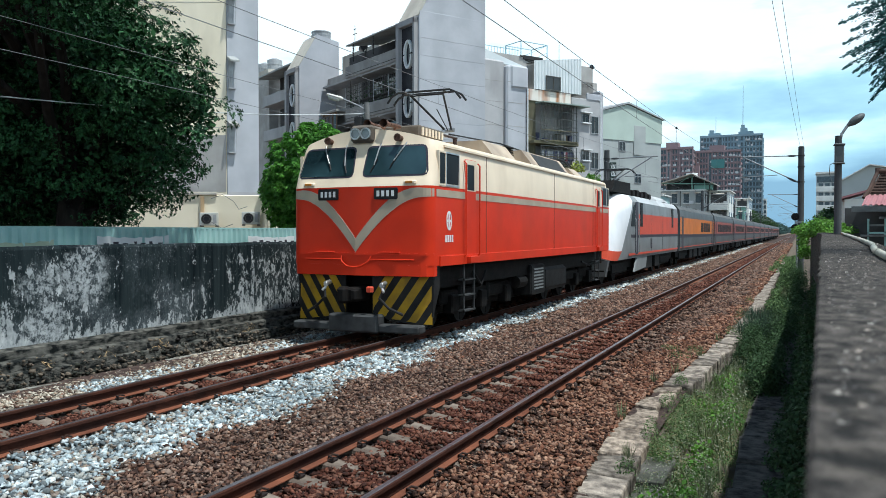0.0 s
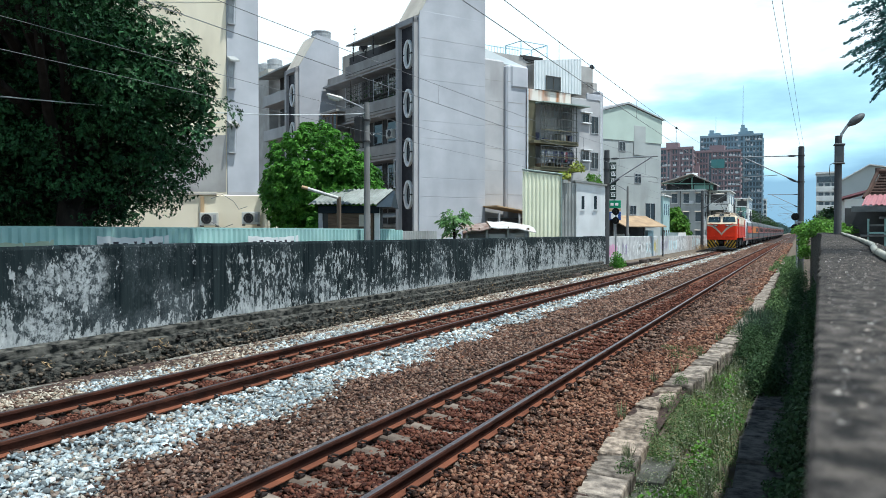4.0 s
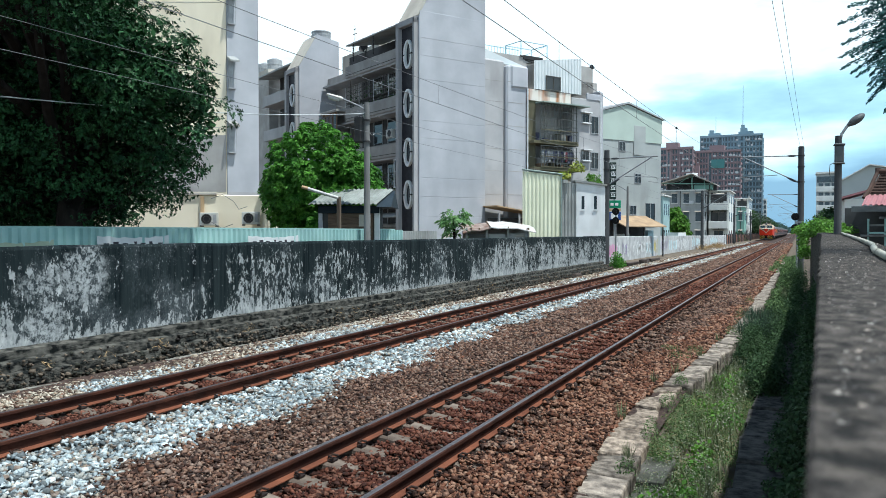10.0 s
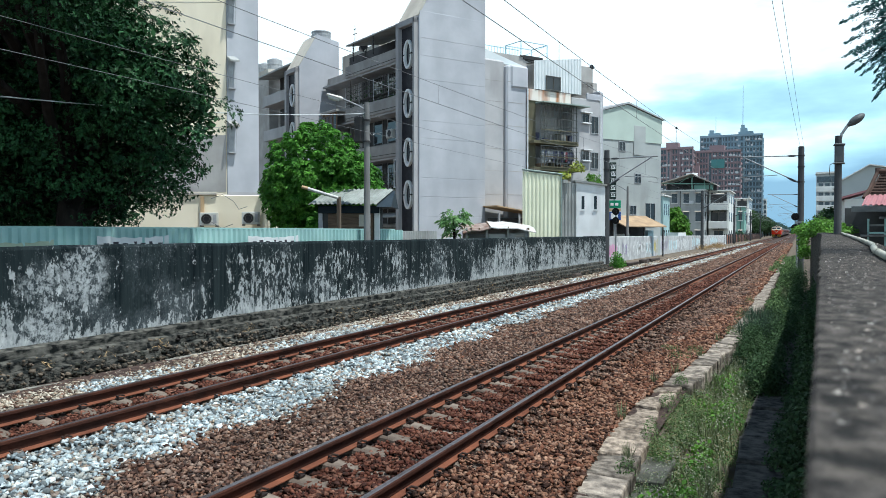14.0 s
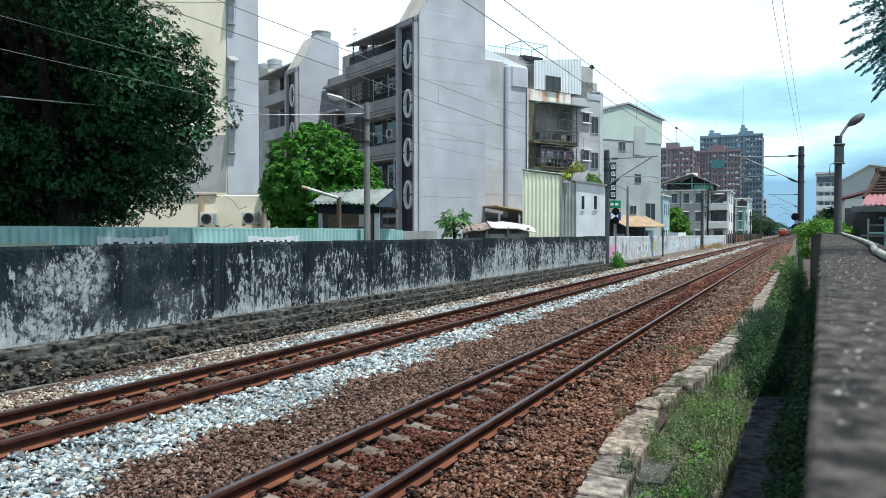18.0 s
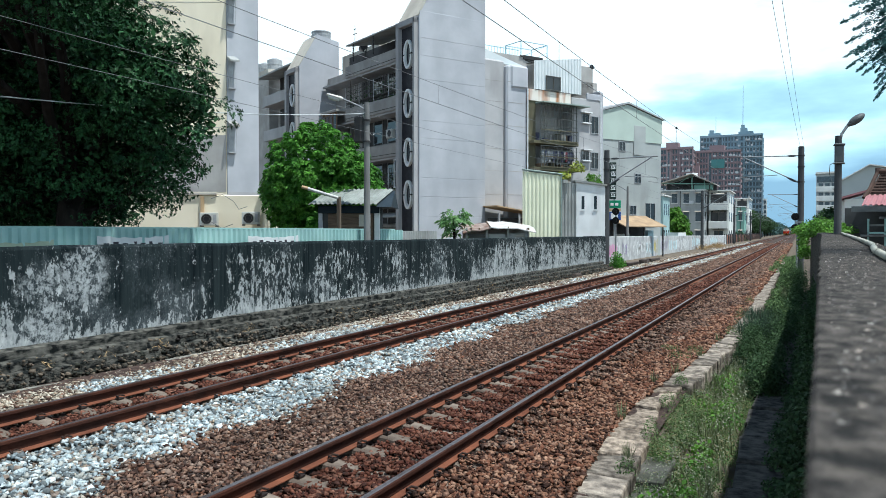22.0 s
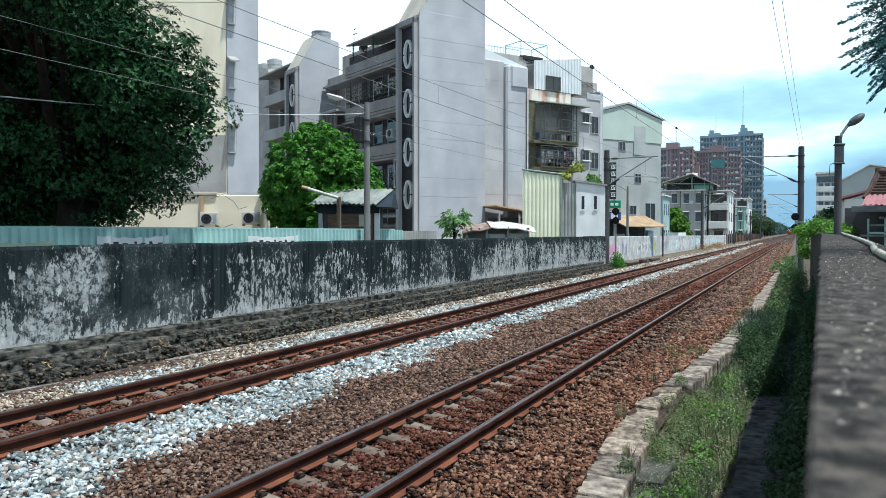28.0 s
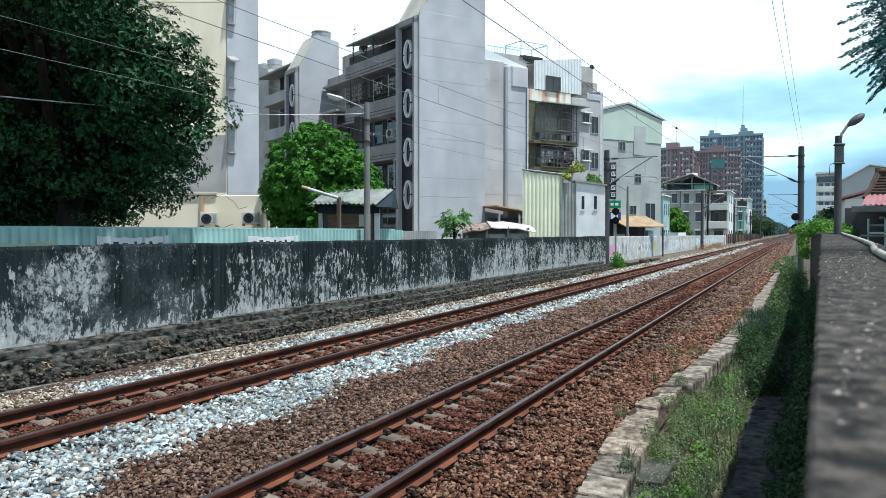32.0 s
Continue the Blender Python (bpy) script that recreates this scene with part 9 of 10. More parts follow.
# big dark evergreen over the lane
# Blobs from z 8 up are unseen boughs, added to shade the crown below.
big_blobs = [((-11.2, 7.6, 8.6), (1.6, 1.6, 0.9)), ((-12.6, 10.6, 8.8), (1.6, 1.5, 0.8)), ((-11.7, 9.2, 8.0), (1.5, 1.6, 0.9)), ((-12.4, 7.0, 6.2), (1.2, 1.2, 1.5)), ((-15.0, 13.1, 7.2), (1.4, 1.4, 0.9)),
             ((-12.9, 7.2, 9.2), (2.0, 1.8, 1.1)), ((-12.0, 8.8, 9.6), (1.7, 1.5, 1.0)), ((-13.8, 9.4, 9.6), (2.6, 2.2, 1.4)), ((-15.6, 7.6, 9.4), (2.4, 2.2, 1.4)), ((-16.8, 9.8, 9.0), (2.6, 2.4, 1.5)),
             ((-14.6, 11.0, 10.4), (2.4, 2.2, 1.2)), ((-18.6, 12.52, 2.58), (1.87, 1.64, 0.76)), ((-14.9, 12.2, 5.6), (1.9, 1.7, 1.5)), ((-15.2, 12.6, 4.6), (2.4, 2.0, 2.2)), ((-17.55, 14.74, 2.69), (1.87, 1.75, 0.99)),
             ((-19.42, 14.27, 3.04), (2.57, 2.22, 1.17)), ((-18.4, 10.4, 4.2), (2.4, 2.0, 2.0)), ((-15.7, 13.9, 5.9), (2.3, 2.0, 1.5)), ((-13.3, 13.6, 4.6), (1.7, 1.7, 1.5)), ((-12.6, 12.4, 5.4), (1.3, 1.5, 1.3)),
             ((-15.6, 11.6, 5.0), (2.0, 1.8, 1.5)), ((-16.61, 14.04, 3.75), (1.87, 1.75, 1.17)), ((-16.6, 13.6, 3.9), (2.2, 2.0, 1.3)), ((-15.6, 12.6, 7.6), (1.7, 1.7, 1.1)), ((-14.73, 15.05, 3.59), (1.06, 1.06, 0.9)),
             ((-16.79, 15.68, 2.63), (0.88, 0.82, 0.47)), ((-17.8, 11.2, 6.6), (2.0, 2.0, 1.6)), ((-11.9, 9.4, 6.6), (1.4, 1.4, 0.9)), ((-17.08, 11.23, 3.86), (1.75, 1.75, 1.05))]
tufted_tree("evergreen_tree", "large dense dark-green evergreen tree hanging over the lane", (-15.2, 12.9, -0.05), (-15.0, 13.0, 4.6), 0.32, big_blobs, 0.074, M_LEAF_DARK, 4, 0.44, 0.52, 44, 5, aspect=0.58, droop=0.2, inner=620)
# round tree by the hut
rt_blobs = [((-16.2, 24.7, 4.1), (1.95, 1.9, 1.75)), ((-16.7, 24.3, 3.3), (1.25, 1.25, 1.25)), ((-15.2, 25.1, 3.5), (1.3, 1.2, 1.3)), ((-16.0, 24.4, 2.3), (1.5, 1.3, 0.8))]
tufted_tree("round_tree", "round bright-green leafy tree behind the hut", (-16.2, 24.8, -0.05), (-16.2, 24.7, 3.2), 0.16, rt_blobs, 0.125, M_LEAF_BRIGHT, 8, 0.25, 0.15, 15, 8, aspect=0.5, droop=0.22, inner=260, uneven=0.35)
pap = thing("papaya_tree", "small papaya tree with deeply lobed leaves on long stalks", "tree")
part("trunk", G().path([(-11.95, 27.6, -0.05), (-11.93, 27.58, 1.2), (-11.96, 27.55, 2.45)], [0.08, 0.065, 0.045], 10), M_BARK, pap)
rpp = random.Random(15)
PC, PA = [], []
for k in range(46):
    a, up = k * 2.4, rpp.uniform(-0.35, 1.0)
    top_ = Vector((-11.96, 27.55, 2.0 + 0.55 * rpp.random()))
    tip_ = top_ + Vector((math.cos(a) * 0.5, math.sin(a) * 0.5, up * 0.5)) * rpp.uniform(0.5, 1.1)
    part("leaf_stalk", G().path([top_, top_.lerp(tip_, 0.5) + Vector((0, 0, 0.05)), tip_], [0.012, 0.010, 0.008], 5), M_LEAF_PAPAYA, pap)
    PC.append(tip_)
    PA.append((math.cos(a) * 0.7, math.sin(a) * 0.7, 0.8))
part("leaves", rosettes("leaves", np.array(PC), np.array(PA), 0.24, M_LEAF_PAPAYA, 15, 8, 0.42, 0.35), None, pap)
tufted_tree("garden_tree", "round dark-green garden tree beside the grey house", (-16.0, 112, -0.05), (-16.0, 112, 2.6), 0.14, [((-16.0, 112, 3.4), (2.0, 2.0, 1.9)), ((-15.0, 112.3, 2.2), (1.6, 1.5, 1.5)), ((-16.8, 111.8, 2.0), (1.4, 1.4, 1.3))], 0.30, M_LEAF_VINE, 61, 0.42, 0.45, 12, 6, aspect=0.55, inner=30, uneven=0.6)
for i, (x, y, z, r, mt) in enumerate(((-13.0, 53.5, 5.0, 0.9, M_LEAF_VINE), (-14.9, 113, 2.0, 1.1, M_LEAF_SHADE), (-13.4, 178, 1.3, 1.7, M_LEAF_SHADE), (-12.9, 198, 1.0, 1.6, M_LEAF_SHADE))):
    tree("garden_tree", "small leafy garden tree beside the houses", (x, y, -0.05), (x, y, z), 0.08,
         [((x, y, z), (r, r, r * 0.9), 90, 0.32, 22), ((x + 0.4 * r, y, z - 0.6 * r), (r * 0.8, r * 0.8, r * 0.7), 50, 0.3, 20)], 0.16, mt, 30 + i)
for i in range(26):
    y = 240 + i * 8 + i * i * 0.2
    rr_ = random.Random(i)
    x = -12.6 - rr_.uniform(0, 3) - i * 0.05
    h = rr_.uniform(6.0, 9.5)
    tree("lineside_tree", "dark roadside tree far along the line", (x, y, -0.05), (x, y, h * 0.6), 0.15,
         [((x, y, h * 0.62), (2.6, 2.6, h * 0.38), 110, 0.7, 18), ((x - 1.5, y + 2, h * 0.45), (2.2, 2.2, h * 0.3), 70, 0.7, 16)], 0.42, M_LEAF_SHADE, 60 + i)
for i in range(10):
    y = 110 + i * 36
    rr_ = random.Random(i + 90)
    x = 3.0 + rr_.uniform(0, 2.5) + i * 0.25
    h = rr_.uniform(4.5, 7.5)
    tree("lineside_tree", "dark roadside tree far along the line", (x, y, -0.3), (x, y, h * 0.6), 0.15,
         [((x, y, h * 0.62), (2.2, 2.6, h * 0.36), 100, 0.7, 18)], 0.42, M_LEAF_SHADE, 90 + i)


def far_belt(name, label, spots, leaf, seed):
    """Woods too far to tell tree from tree."""
    rng_ = np.random.default_rng(seed)
    P, N = [], []
    for x, y, r, h in spots:
        p, n = clumps(rng_, (x, y, h * 0.5), (r, r, h * 0.5), 26, r * 0.35, 10)
        P.append(p)
        N.append(n)
    P, N = np.concatenate(P), np.concatenate(N)
    return tagged(new(name, leaf_cloud(name, P, N, leaf, M_LEAF_FAR, seed, 0.8)), label, "woods", kind="stuff")


# Leaf colour lightened and blued; haze is put into the base.
M_LEAF_FAR = surf("hazed_distant_leaf", (0.065, 0.115, 0.105), (0.045, 0.085, 0.08), 0.3, 0.7, bump=0.0, island=0.3)
rb_ = random.Random(44)
far_belt("lineside_woods", "dark green trees along the far stretch of the line", [(-15 - rb_.uniform(0, 6), 450 + k * 9.5, 4.0, rb_.uniform(6.5, 10.5)) for k in range(70)] + [(6.5 + rb_.uniform(0, 6), 430 + k * 11.0, 3.6, rb_.uniform(5.0, 8.0)) for k in range(60)], 0.95, 3)
far_belt("distant_woods", "belt of distant trees closing the horizon", [(-700 + k * 11.0 + rb_.uniform(-4, 4), 1480 + rb_.uniform(0, 60), 9.0, rb_.uniform(9, 15)) for k in range(130)], 2.4, 5)


def plant_stuff(name, label, p, n, size, mt, seed, aspect=0.5, droop=0.0, spread=0.8, category="weeds"):
    ob = new(name, leaf_cloud(name, p, n, size, mt, seed, aspect, droop, spread))
    return tagged(ob, label, category, kind="stuff")


def mounds(rng, cs, n_each):
    P, N = [], []
    for (x, y, z, rx, ry, rz), n in zip(cs, n_each):
        d = rng.normal(size=(n, 3))
        d /= np.linalg.norm(d, axis=1)[:, None]
        d[:, 2] = np.abs(d[:, 2])
        k = rng.uniform(0.45, 1.0, (n, 1))
        P.append(np.array([x, y, z]) + d * np.array([rx, ry, rz]) * k)
        N.append(d + np.array([0, 0, 0.6]))
    return np.concatenate(P), np.concatenate(N)


# weeds in the drain
rw_ = np.random.default_rng(50)
cs, ns = [], []
for i in range(150):
    y = 6.2 + 16 * rw_.random() ** 1.2
    x = rw_.uniform(-1.42, -0.74)
    if y > 12:
        x = rw_.uniform(-1.15, -0.7)
    cs.append((x, y, -0.62 - 0.12 * (x + 1.3), rw_.uniform(0.2, 0.34), rw_.uniform(0.25, 0.5), rw_.uniform(0.14, 0.36)))
    ns.append(820)
for i in range(40):
    y = rw_.uniform(8.6, 12.5)
    cs.append((rw_.uniform(-1.58, -1.2), y, -0.52, 0.22, 0.3, rw_.uniform(0.18, 0.36)))
    ns.append(700)
p, n = mounds(rw_, cs, ns)
keep_ = p[:, 0] < -0.6
p, n = p[keep_], n[keep_]
dry_ = rw_.random(len(p)) < 0.24 + 0.18 * np.sin(p[:, 1] * 2.3) * np.sin(p[:, 0] * 9.0)
plant_stuff("drain_weeds", "pale green small-leaved weeds filling the drain", p[~dry_], n[~dry_], 0.025, M_LEAF_WEED, 3, 0.55)
plant_stuff("yellowing_weeds", "yellowing dry leaves among the drain's weeds", p[dry_], n[dry_], 0.028, M_LEAF_DRYWEED, 33, 0.4)
cs, ns = [], []
for i in range(70):
    y = 13 + 12 * rw_.random()
    cs.append((rw_.uniform(-0.72, -0.3), y, -0.7, rw_.uniform(0.2, 0.35), rw_.uniform(0.3, 0.6), rw_.uniform(0.5, 1.1)))
    ns.append(380)
for i in range(90):
    y = 18.5 + 28 * rw_.random()
    cs.append((rw_.uniform(-0.35, 0.35), y, -0.6, 0.18, 0.4, rw_.uniform(0.6, 1.5)))
    ns.append(220)
for i in range(40):
    y = 15.5 + 2.2 * rw_.random()
    cs.append((rw_.uniform(-1.0, -0.7), y, -0.6, 0.18, 0.3, rw_.uniform(0.7, 1.0)))
    ns.append(260)
p, n = mounds(rw_, cs, ns)
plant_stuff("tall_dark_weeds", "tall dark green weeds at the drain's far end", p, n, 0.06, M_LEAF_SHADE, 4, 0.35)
cs, ns = [], []
for i in range(120):
    y = 7.5 + 16 * rw_.random()
    cs.append((0.0228 * y - rw_.uniform(0.0, 0.45), y, -0.5, rw_.uniform(0.10, 0.2), rw_.uniform(0.2, 0.4), rw_.uniform(0.06, 0.3)))
    ns.append(200)
for i in range(150):
    y = 5.0 + 26 * rw_.random()
    cs.append((0.0228 * y - rw_.uniform(0.0, 0.22), y, rw_.uniform(-0.5, 0.4), rw_.uniform(0.10, 0.24), rw_.uniform(0.2, 0.4), rw_.uniform(0.2, 0.6)))
    ns.append(300)
p, n = mounds(rw_, cs, ns)
keep_ = p[:, 0] < 0.0228 * p[:, 1] + 0.0
# Leaves take the shaded copy's colour at the parapet's foot.
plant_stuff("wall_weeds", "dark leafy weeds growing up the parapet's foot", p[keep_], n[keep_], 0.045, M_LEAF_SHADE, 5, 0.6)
# grass stalks
M_STALK = surf("weed_stalk", (0.16, 0.20, 0.08), (0.10, 0.13, 0.06), 2, 0.8, bump=0, island=0.3)
g = G()
rs = random.Random(17)
for i in range(260):
    y = rs.uniform(6.5, 22)
    x = rs.uniform(-1.35, -0.68)
    z = -0.55
    h = rs.uniform(0.2, 0.5) if y > 9 else rs.uniform(0.15, 0.3)
    a, b = rs.uniform(-0.12, 0.12), rs.uniform(-0.12, 0.12)
    g.add([(x - 0.006, y, z), (x + 0.006, y, z), (x + a * 0.5 + 0.004, y + b * 0.5, z + h * 0.6), (x + a, y + b, z + h)], [(0, 1, 2), (0, 2, 3)])
tagged(part("grass_stalks", g, M_STALK), "thin grass stalks among the weeds", "grass", kind="stuff")


def grass_blades(name, label, spots, height, mt, seed, width=0.008, each=60):
    """Tufts of long curved blades, one tuft at each (x, y, z, radius)."""
    rng_ = np.random.default_rng(seed)
    c = np.repeat(np.array(spots), each, axis=0)
    n = len(c)
    ang = rng_.uniform(0, 2 * math.pi, n)
    out = np.stack([np.cos(ang), np.sin(ang), np.zeros(n)], 1)
    side = np.stack([-np.sin(ang), np.cos(ang), np.zeros(n)], 1) * width * rng_.uniform(0.5, 1.2, (n, 1))
    root = c[:, :3] + out * c[:, 3:] * rng_.random((n, 1)) ** 0.6
    h = height * rng_.uniform(0.45, 1.15, (n, 1))
    lean = rng_.uniform(0.05, 0.5, (n, 1)) * h
    up = np.array([0, 0, 1.0])
    m1, m2, tip = root + up * h * 0.45 + out * lean * 0.25, root + up * h * 0.8 + out * lean * 0.6, root + up * h * 0.97 + out * lean
    v = np.stack([root - side, root + side, m1 - side, m1 + side, m2 - side * 0.6, m2 + side * 0.6, tip], 1).reshape(-1, 3)
    k = (np.arange(n) * 7)[:, None]
    q = np.concatenate([k + np.array([[0, 1, 3, 2]]), k + np.array([[2, 3, 5, 4]]), k + np.array([[4, 5, 6, 6]])[:, [0, 1, 2, 2]]])
    f3 = np.concatenate([np.concatenate([q[:2 * n][:, [0, 1, 2]], q[:2 * n][:, [0, 2, 3]]]), q[2 * n:][:, :3]])
    return tagged(new(name, np_mesh(name, v, f3, mt)), label, "grass", kind="stuff")


M_BLADE = surf("blue_green_grass_blade", (0.060, 0.095, 0.062), (0.030, 0.055, 0.036), 2, 0.6, bump=0, island=0.45, translucent=True)
M_BLADE_PALE = surf("pale_grass_blade", (0.22, 0.24, 0.14), (0.13, 0.16, 0.08), 2, 0.6, bump=0, island=0.4, translucent=True)
rgr = random.Random(70)
grass_blades("tall_grass", "tall blue-green grass crowding over the kerb", [(rgr.uniform(-1.12, -0.72), rgr.uniform(17.6, 22.8), -0.55, 0.2) for i in range(46)], 0.66, M_BLADE, 1, 0.008, 42)
grass_blades("drain_grass", "fine pale grass blades among the weeds", [(rgr.uniform(-1.35, -0.7), rgr.uniform(6.4, 15.5), -0.55, 0.10) for i in range(45)], 0.30, M_BLADE_PALE, 2, 0.004, 16)
grass_blades("kerb_grass", "thin grass tufts in the kerb joints", [(-1.98, 12.1, -0.25, 0.05), (-1.78, 13.0, -0.25, 0.06), (-1.62, 14.9, -0.25, 0.06), (-1.55, 8.0, -0.28, 0.06), (-1.95, 9.6, -0.25, 0.05), (-1.5, 17.2, -0.25, 0.08)], 0.24, M_BLADE_PALE, 3, 0.005, 34)
grass_blades("far_kerb_grass", "grass growing over the further kerb", [(rgr.uniform(-0.85, -0.35), rgr.uniform(22, 48), -0.55, 0.15) for i in range(90)], 0.38, M_BLADE_PALE, 4, 0.016, 34)
# weeds rooted in the kerb joints and the stones beside it
cs = [(-1.95, 14.6, -0.2, 0.25, 0.4, 0.14), (-1.75, 15.3, -0.2, 0.2, 0.4, 0.2), (-2.25, 15.6, -0.2, 0.25, 0.3, 0.1), (-1.5, 9.0, -0.22, 0.12, 0.2, 0.22), (-1.55, 10.6, -0.22, 0.12, 0.2, 0.2), (-1.5, 7.6, -0.25, 0.12, 0.2, 0.15), (-1.35, 18.5, -0.2, 0.15, 0.4, 0.25), (-1.4, 22.0, -0.2, 0.15, 0.6, 0.3), (-1.45, 27.0, -0.2, 0.15, 0.6, 0.25), (-1.6, 12.2, -0.2, 0.12, 0.25, 0.15)]
p, n = mounds(rw_, cs, [260] * len(cs))
plant_stuff("kerb_weeds", "small grey-green weeds rooted along the kerb", p, n, 0.03, M_LEAF_WEED, 21, 0.4)
cs, ns = [], []
for i in range(26):
    cs.append((rw_.uniform(-1.35, -0.7), 6.3 + 9 * rw_.random(), -0.52, 0.16, 0.2, rw_.uniform(0.18, 0.3)))
    ns.append(60)
p, n = mounds(rw_, cs, ns)
plant_stuff("broad_weeds", "fresh green broad-leaved weeds in the drain", p, n, 0.055, M_LEAF_VINE, 22, 0.7)
# pale flower heads over the weeds
M_FLOWER = surf("pale_flower_heads", (0.44, 0.46, 0.36), (0.32, 0.35, 0.24), 3, 0.8, bump=0, island=0.2)
nf = 5200
yf = 6.5 + 15 * rw_.random(nf) ** 1.2
pf = np.stack([rw_.uniform(-1.4, -0.68, nf), yf, rw_.uniform(-0.42, -0.22, nf)], 1)
plant_stuff("weed_flowers", "tiny pale flower heads over the weeds", pf, np.tile([0, -0.3, 1.0], (nf, 1)), 0.013, M_FLOWER, 14, 0.9, category="flowers")
# weeds beside the right-hand mast, vines on the wall
cs, ns = [], []
for i in range(210):
    y = 22 + 58 * rw_.random() ** 1.2
    cs.append((rw_.uniform(-1.5 if y > 48 else -0.78, -0.1), y, -0.42, rw_.uniform(0.16, 0.3), rw_.uniform(0.5, 1.0), rw_.uniform(0.15, 0.55)))
    ns.append(260)
p, n = mounds(rw_, cs, ns)
plant_stuff("lineside_weeds", "leafy green weeds along the drain further on", p, n, 0.09, M_LEAF_WEED, 6, 0.6)
cs, ns = [], []
for i in range(46):
    f = rw_.random()
    cs.append((0.35 + rw_.uniform(-0.3, 1.5) * (0.4 + f), 26 + 14 * f, 1.85 + rw_.uniform(0.0, 0.25), rw_.uniform(0.25, 0.45), 0.5, rw_.uniform(0.25, 0.6)))
    ns.append(300)
for i in range(14):
    cs.append((rw_.uniform(0.1, 0.45), 39 + rw_.uniform(-2, 6), rw_.uniform(0.6, 2.4), 0.3, 0.5, 0.5))
    ns.append(240)
p, n = mounds(rw_, cs, ns)
plant_stuff("wall_vines", "bright green vines heaped over the far parapet", p, n, 0.085, M_LEAF_VINE, 7, 0.7, category="vines")
cs = [(-10.45, 49.6, -0.2, 0.5, 0.6, 1.1), (-10.3, 50.3, -0.2, 0.4, 0.5, 0.7), (-10.6, 50.8, -0.2, 0.4, 0.6, 0.9)]
p, n = mounds(rw_, cs, [700, 400, 400])
plant_stuff("mast_bush", "green bush at the foot of the mast", p, n, 0.12, M_LEAF_BRIGHT, 8, 0.6, category="bush")
cs = [(-11.0 + rw_.uniform(-0.4, 0.6), 100 + 28 * rw_.random(), -0.2, 0.6, 1.2, rw_.uniform(0.5, 1.0)) for i in range(26)]
p, n = mounds(rw_, cs, [150] * 26)
plant_stuff("dry_grass", "dry tan grass on the bank beside the far track", p, n, 0.25, M_DRY, 9, 0.12, category="grass")
cs = [(-12.9 + rw_.uniform(-0.2, 0.2), 31.5 + i * 0.35, 0.2, 0.3, 0.3, 1.6 + rw_.uniform(-0.3, 0.3)) for i in range(5)] + [(-18.6, 47.0 + rw_.uniform(-0.4, 0.4), 0.2, 0.8, 0.5, 2.2)] * 2
p, n = mounds(rw_, cs, [160] * 7)
plant_stuff("yard_plants", "green potted plants in the yard", p, n, 0.16, M_LEAF_BRIGHT, 10, 0.5, category="plants")
cs = [(-13.6, 52.0, 6.1, 0.6, 0.6, 0.7), (-13.2, 47.2, 5.3, 0.5, 0.5, 0.5)]
p, n = mounds(rw_, cs, [240, 240])
plant_stuff("roof_plants", "yellow-green plants on the shed roof", p, n, 0.24, M_LEAF_YELLOW, 12, 0.5, category="plants")
# dry weeds on the footing of the old wall
cs = [(-10.2, y_, 0.0, 0.10, 0.3, 0.22) for y_ in (6.6, 7.4, 8.2, 9.4, 10.6, 13.0, 16.5, 17.2, 24.0, 25.5, 27.0, 33.0, 34.0)]
p, n = mounds(rw_, cs, [40] * len(cs))
plant_stuff("footing_weeds", "dry tufts on the old wall's footing", p, n, 0.10, M_DRY, 13, 0.10, category="grass")


# branch that hangs into view at the upper right and sways
BRANCH_AT = (0.70, 6.90, 3.93)


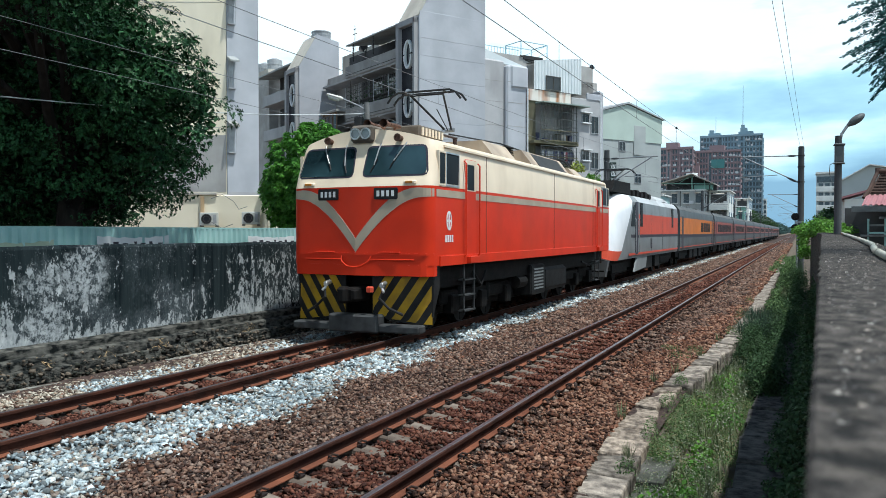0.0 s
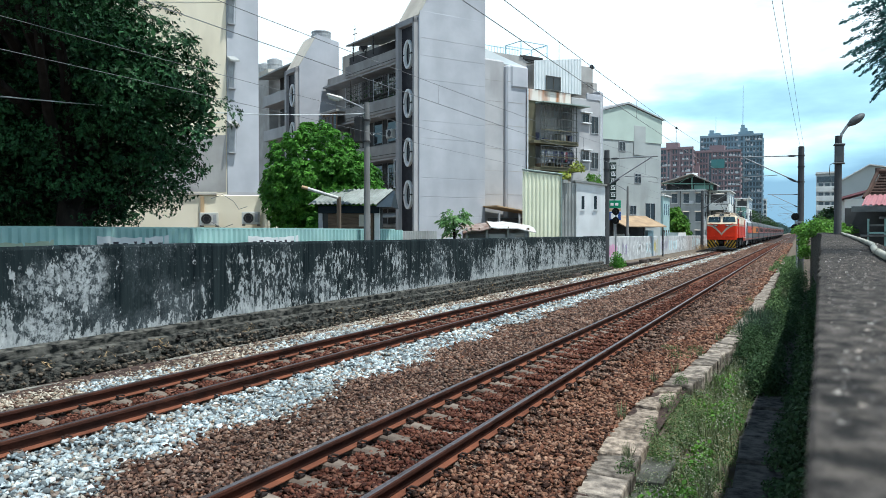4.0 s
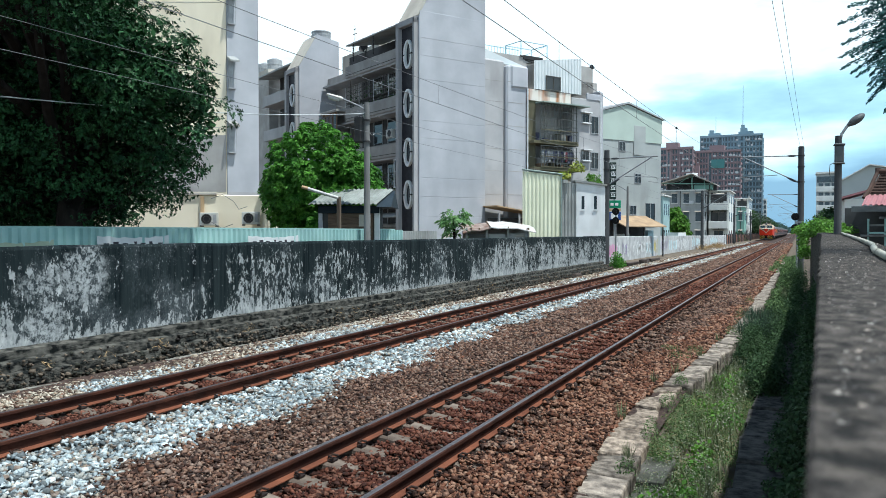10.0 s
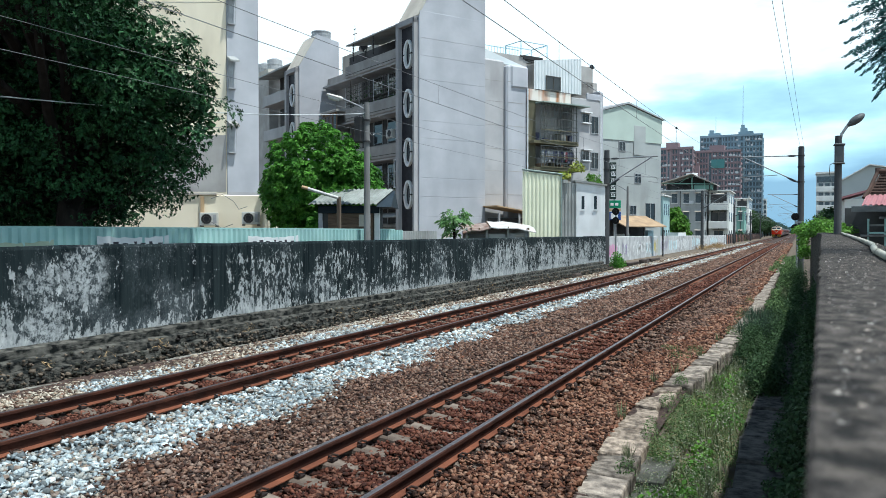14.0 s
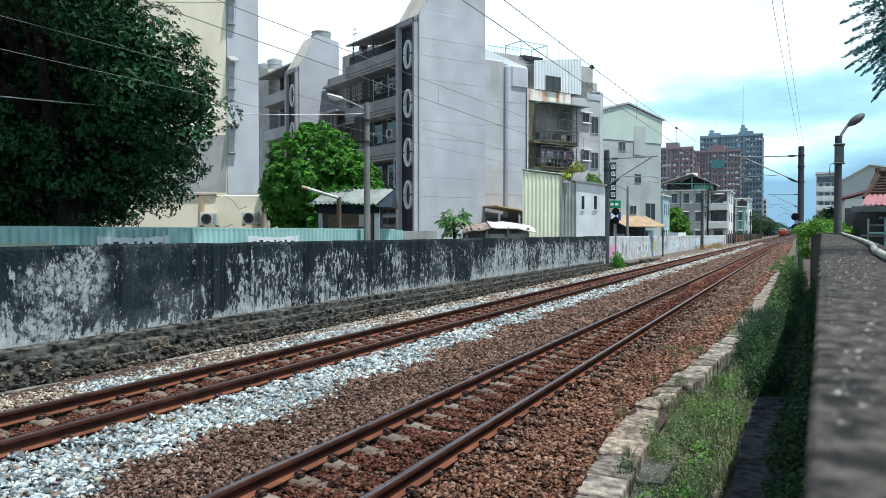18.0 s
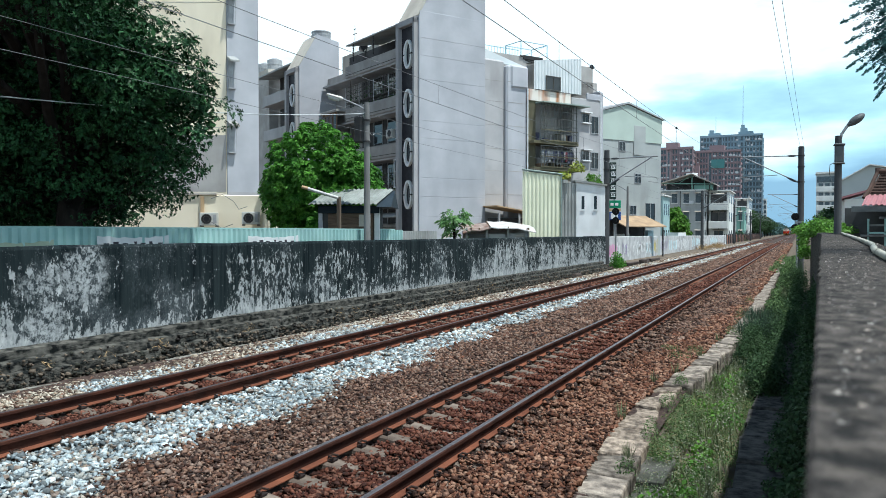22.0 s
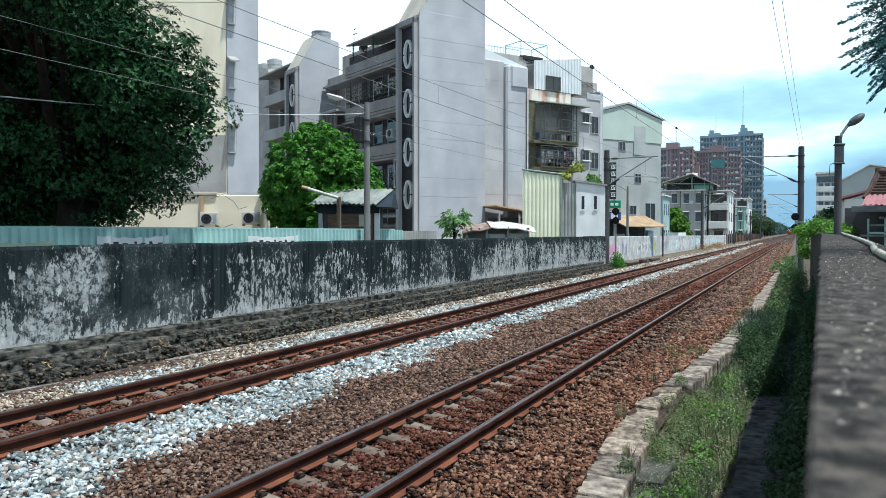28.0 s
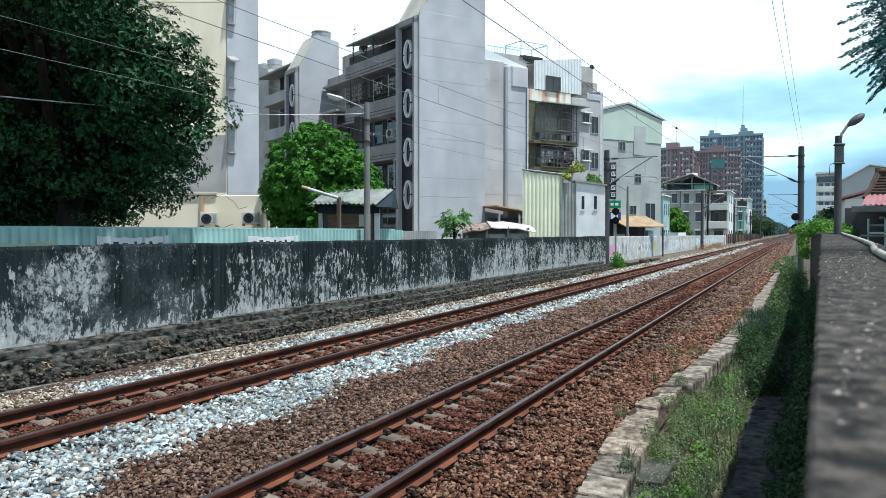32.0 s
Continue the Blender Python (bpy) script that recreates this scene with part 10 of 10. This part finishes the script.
def build_branch():
    c = thing("hanging_branch", "dark green feathery branch hanging from a tree", "branch", m=pose(*BRANCH_AT, 0, 0, 24.26))
    rng_ = np.random.default_rng(71)
    P, T, S = [], [], []
    tips = [(-0.47, -0.20), (-0.45, -0.28), (-0.40, -0.36), (-0.30, -0.22), (-0.42, -0.44), (-0.38, -0.53), (-0.50, -0.57), (-0.45, -0.64), (-0.35, -0.66), (-0.27, -0.52), (-0.20, -0.40),
            (-0.34, -0.70), (-0.25, -0.76), (-0.17, -0.66), (-0.12, -0.50), (-0.15, -0.30), (-0.30, -0.10), (-0.20, -0.88), (-0.30, -0.83), (-0.12, -0.96), (-0.10, -0.80), (-0.05, -1.02)]
    tips += [(dx * 0.62 + 0.02 + rng_.uniform(-0.05, 0.05), dz * 0.93 + rng_.uniform(-0.06, 0.05)) for dx, dz in tips] + [(dx * 0.3 + 0.05, dz * 0.9 + rng_.uniform(-0.05, 0.05)) for dx, dz in tips[::2]]
    for k, (dx, dz) in enumerate(tips):
        b = Vector((dx, rng_.uniform(-0.12, 0.12), dz))
        a = Vector((dx * 0.25 + 0.09, b.y * 0.4, dz * 0.72 + 0.02))
        m_ = a.lerp(b, 0.55) + Vector((0.0, 0, 0.03))
        part("twig", G().path([a, m_, b], [0.004, 0.003, 0.0015], 5), M_BARK, c)
        for q in range(210):
            f = rng_.uniform(0.05, 1.0)
            o = a.lerp(m_, f / 0.55) if f < 0.55 else m_.lerp(b, (f - 0.55) / 0.45)
            w = 0.040 * (1.12 - f)
            P.append([o.x + rng_.normal(0, w * 0.5), o.y + rng_.normal(0, w), o.z + rng_.normal(0, w * 0.8)])
            d = (b - a).normalized()
            T.append([d.x + rng_.normal(0, 0.3), d.y + rng_.normal(0, 0.5), d.z + rng_.normal(0, 0.3) - 0.1])
            S.append(rng_.uniform(0.018, 0.036))
        part("stem", G().path([(0.05, 0, -0.02), (a.x * 0.6 + 0.02, a.y * 0.5, a.z * 0.6), a], [0.006, 0.005, 0.004], 5), M_BARK, c)
    P, T, S = np.array(P), np.array(T), np.array(S)[:, None]
    T /= np.linalg.norm(T, axis=1)[:, None]
    N = rng_.normal(size=P.shape) * 0.5 + np.array([0, -1, 0.2])
    B = np.cross(N, T)
    B /= np.linalg.norm(B, axis=1)[:, None]
    v = np.stack([P - T * S * 0.5, P + B * S * 0.17, P + T * S * 0.5, P - B * S * 0.17], 1).reshape(-1, 3)
    f = (np.array([(0, 1, 2, 3)])[None] + (np.arange(len(P)) * 4)[:, None, None]).reshape(-1, 4)
    part("leaves", np_mesh("leaves", v, f, M_LEAF_BLUE), None, c)
    return c


branch = build_branch()
ot = thing("overhanging_tree", "tree beside the parapet whose limb carries the hanging branch", "tree")
part("trunk", G().path([(2.6, 6.6, -0.35), (2.5, 6.7, 2.5), (2.2, 6.8, 4.6), (1.9, 6.85, 6.5)], [0.2, 0.17, 0.13, 0.08], 10), M_BARK, ot)
part("limb", G().path([(2.3, 6.78, 4.0), (1.5, 6.85, 4.35), (0.72, 6.9, 3.93)], [0.07, 0.045, 0.016], 8), M_BARK, ot)
p, n = clumps(np.random.default_rng(5), (2.3, 6.8, 6.6), (1.4, 1.4, 1.1), 120, 0.35, 18)
part("crown", leaf_cloud("crown", p, n, 0.11, M_LEAF_BLUE, 6, 0.3), None, ot)


SWAY = [(0, 0, 2), (0.6, -3, 4), (1.2, 2, -2), (1.9, 4, -3), (2.6, -2, 3), (3.5, 0, 1), (4.5, 2, -2), (5.5, 1, 1), (6, -5, 3), (6.5, 3, 0), (7, 6, -3), (7.5, 4, -3), (8, -2, 1), (8.5, -2, 4), (9, 0, -3),
        (9.5, 1, 3), (10, 0, 10), (10.5, -2, 9), (11, 0, 4), (11.5, 0, 6), (12, 0, 1), (12.5, 4, -5), (13, -5, -5), (13.5, -6, 3), (14, -2, -9), (14.5, -3, -13), (15.5, -6, -2), (16.5, -10, 7), (17, 0, 3),
        (17.5, -3, -5), (18, 3, -5), (18.5, 3, -5), (19, 6, -3), (19.5, 4, -5), (20, 7, -6), (20.5, 7, -13), (21, 0, -8), (21.5, 0, -5), (22, 0, -13), (22.5, 3, -20), (23, 6, -29), (23.5, -6, -25), (24, -11, -13),
        (24.5, 0, 1), (25, -2, 4), (25.5, -6, 1), (26.5, -5, 2), (27.5, -8, 4), (28, -3, 6), (28.5, 0, 1), (29, 0, -3), (29.5, 1, -2), (30, -2, 1), (30.5, -2, -2), (31, -2, 6), (31.5, -3, 7), (32, -2, 9)]


def sway_branch():
    x, y, z = BRANCH_AT
    walk(branch, [(t, pose(x + 0.0012 * a, y + 0.0006 * a, z - 0.0016 * b, 0, 0.16 * b, 24.26 + 0.1 * a)) for t, a, b in SWAY])


# ---- what moves ----
FRONT = [(0.0, 13.2), (0.5, 22.2), (1.0, 31.6), (1.5, 41.2), (2.0, 50.9), (2.5, 60.9), (3.0, 71.2), (3.5, 81.4), (4.5, 101.8), (5.5, 122.0), (6.0, 132.0), (7.0, 152.5),
         (8.0, 173.5), (9.0, 195.0), (11.0, 241.0), (13.0, 290.0), (14.5, 329.0), (16.5, 383.0), (19.0, 455.0), (22.0, 545.0), (25.0, 636.0), (28.0, 728.0), (32.0, 850.0)]


def motions():
    for ob, off in TRAIN:
        walk(ob, [(t, pose(TX, s + off, 0)) for t, s in FRONT])
    sway_branch()


motions()
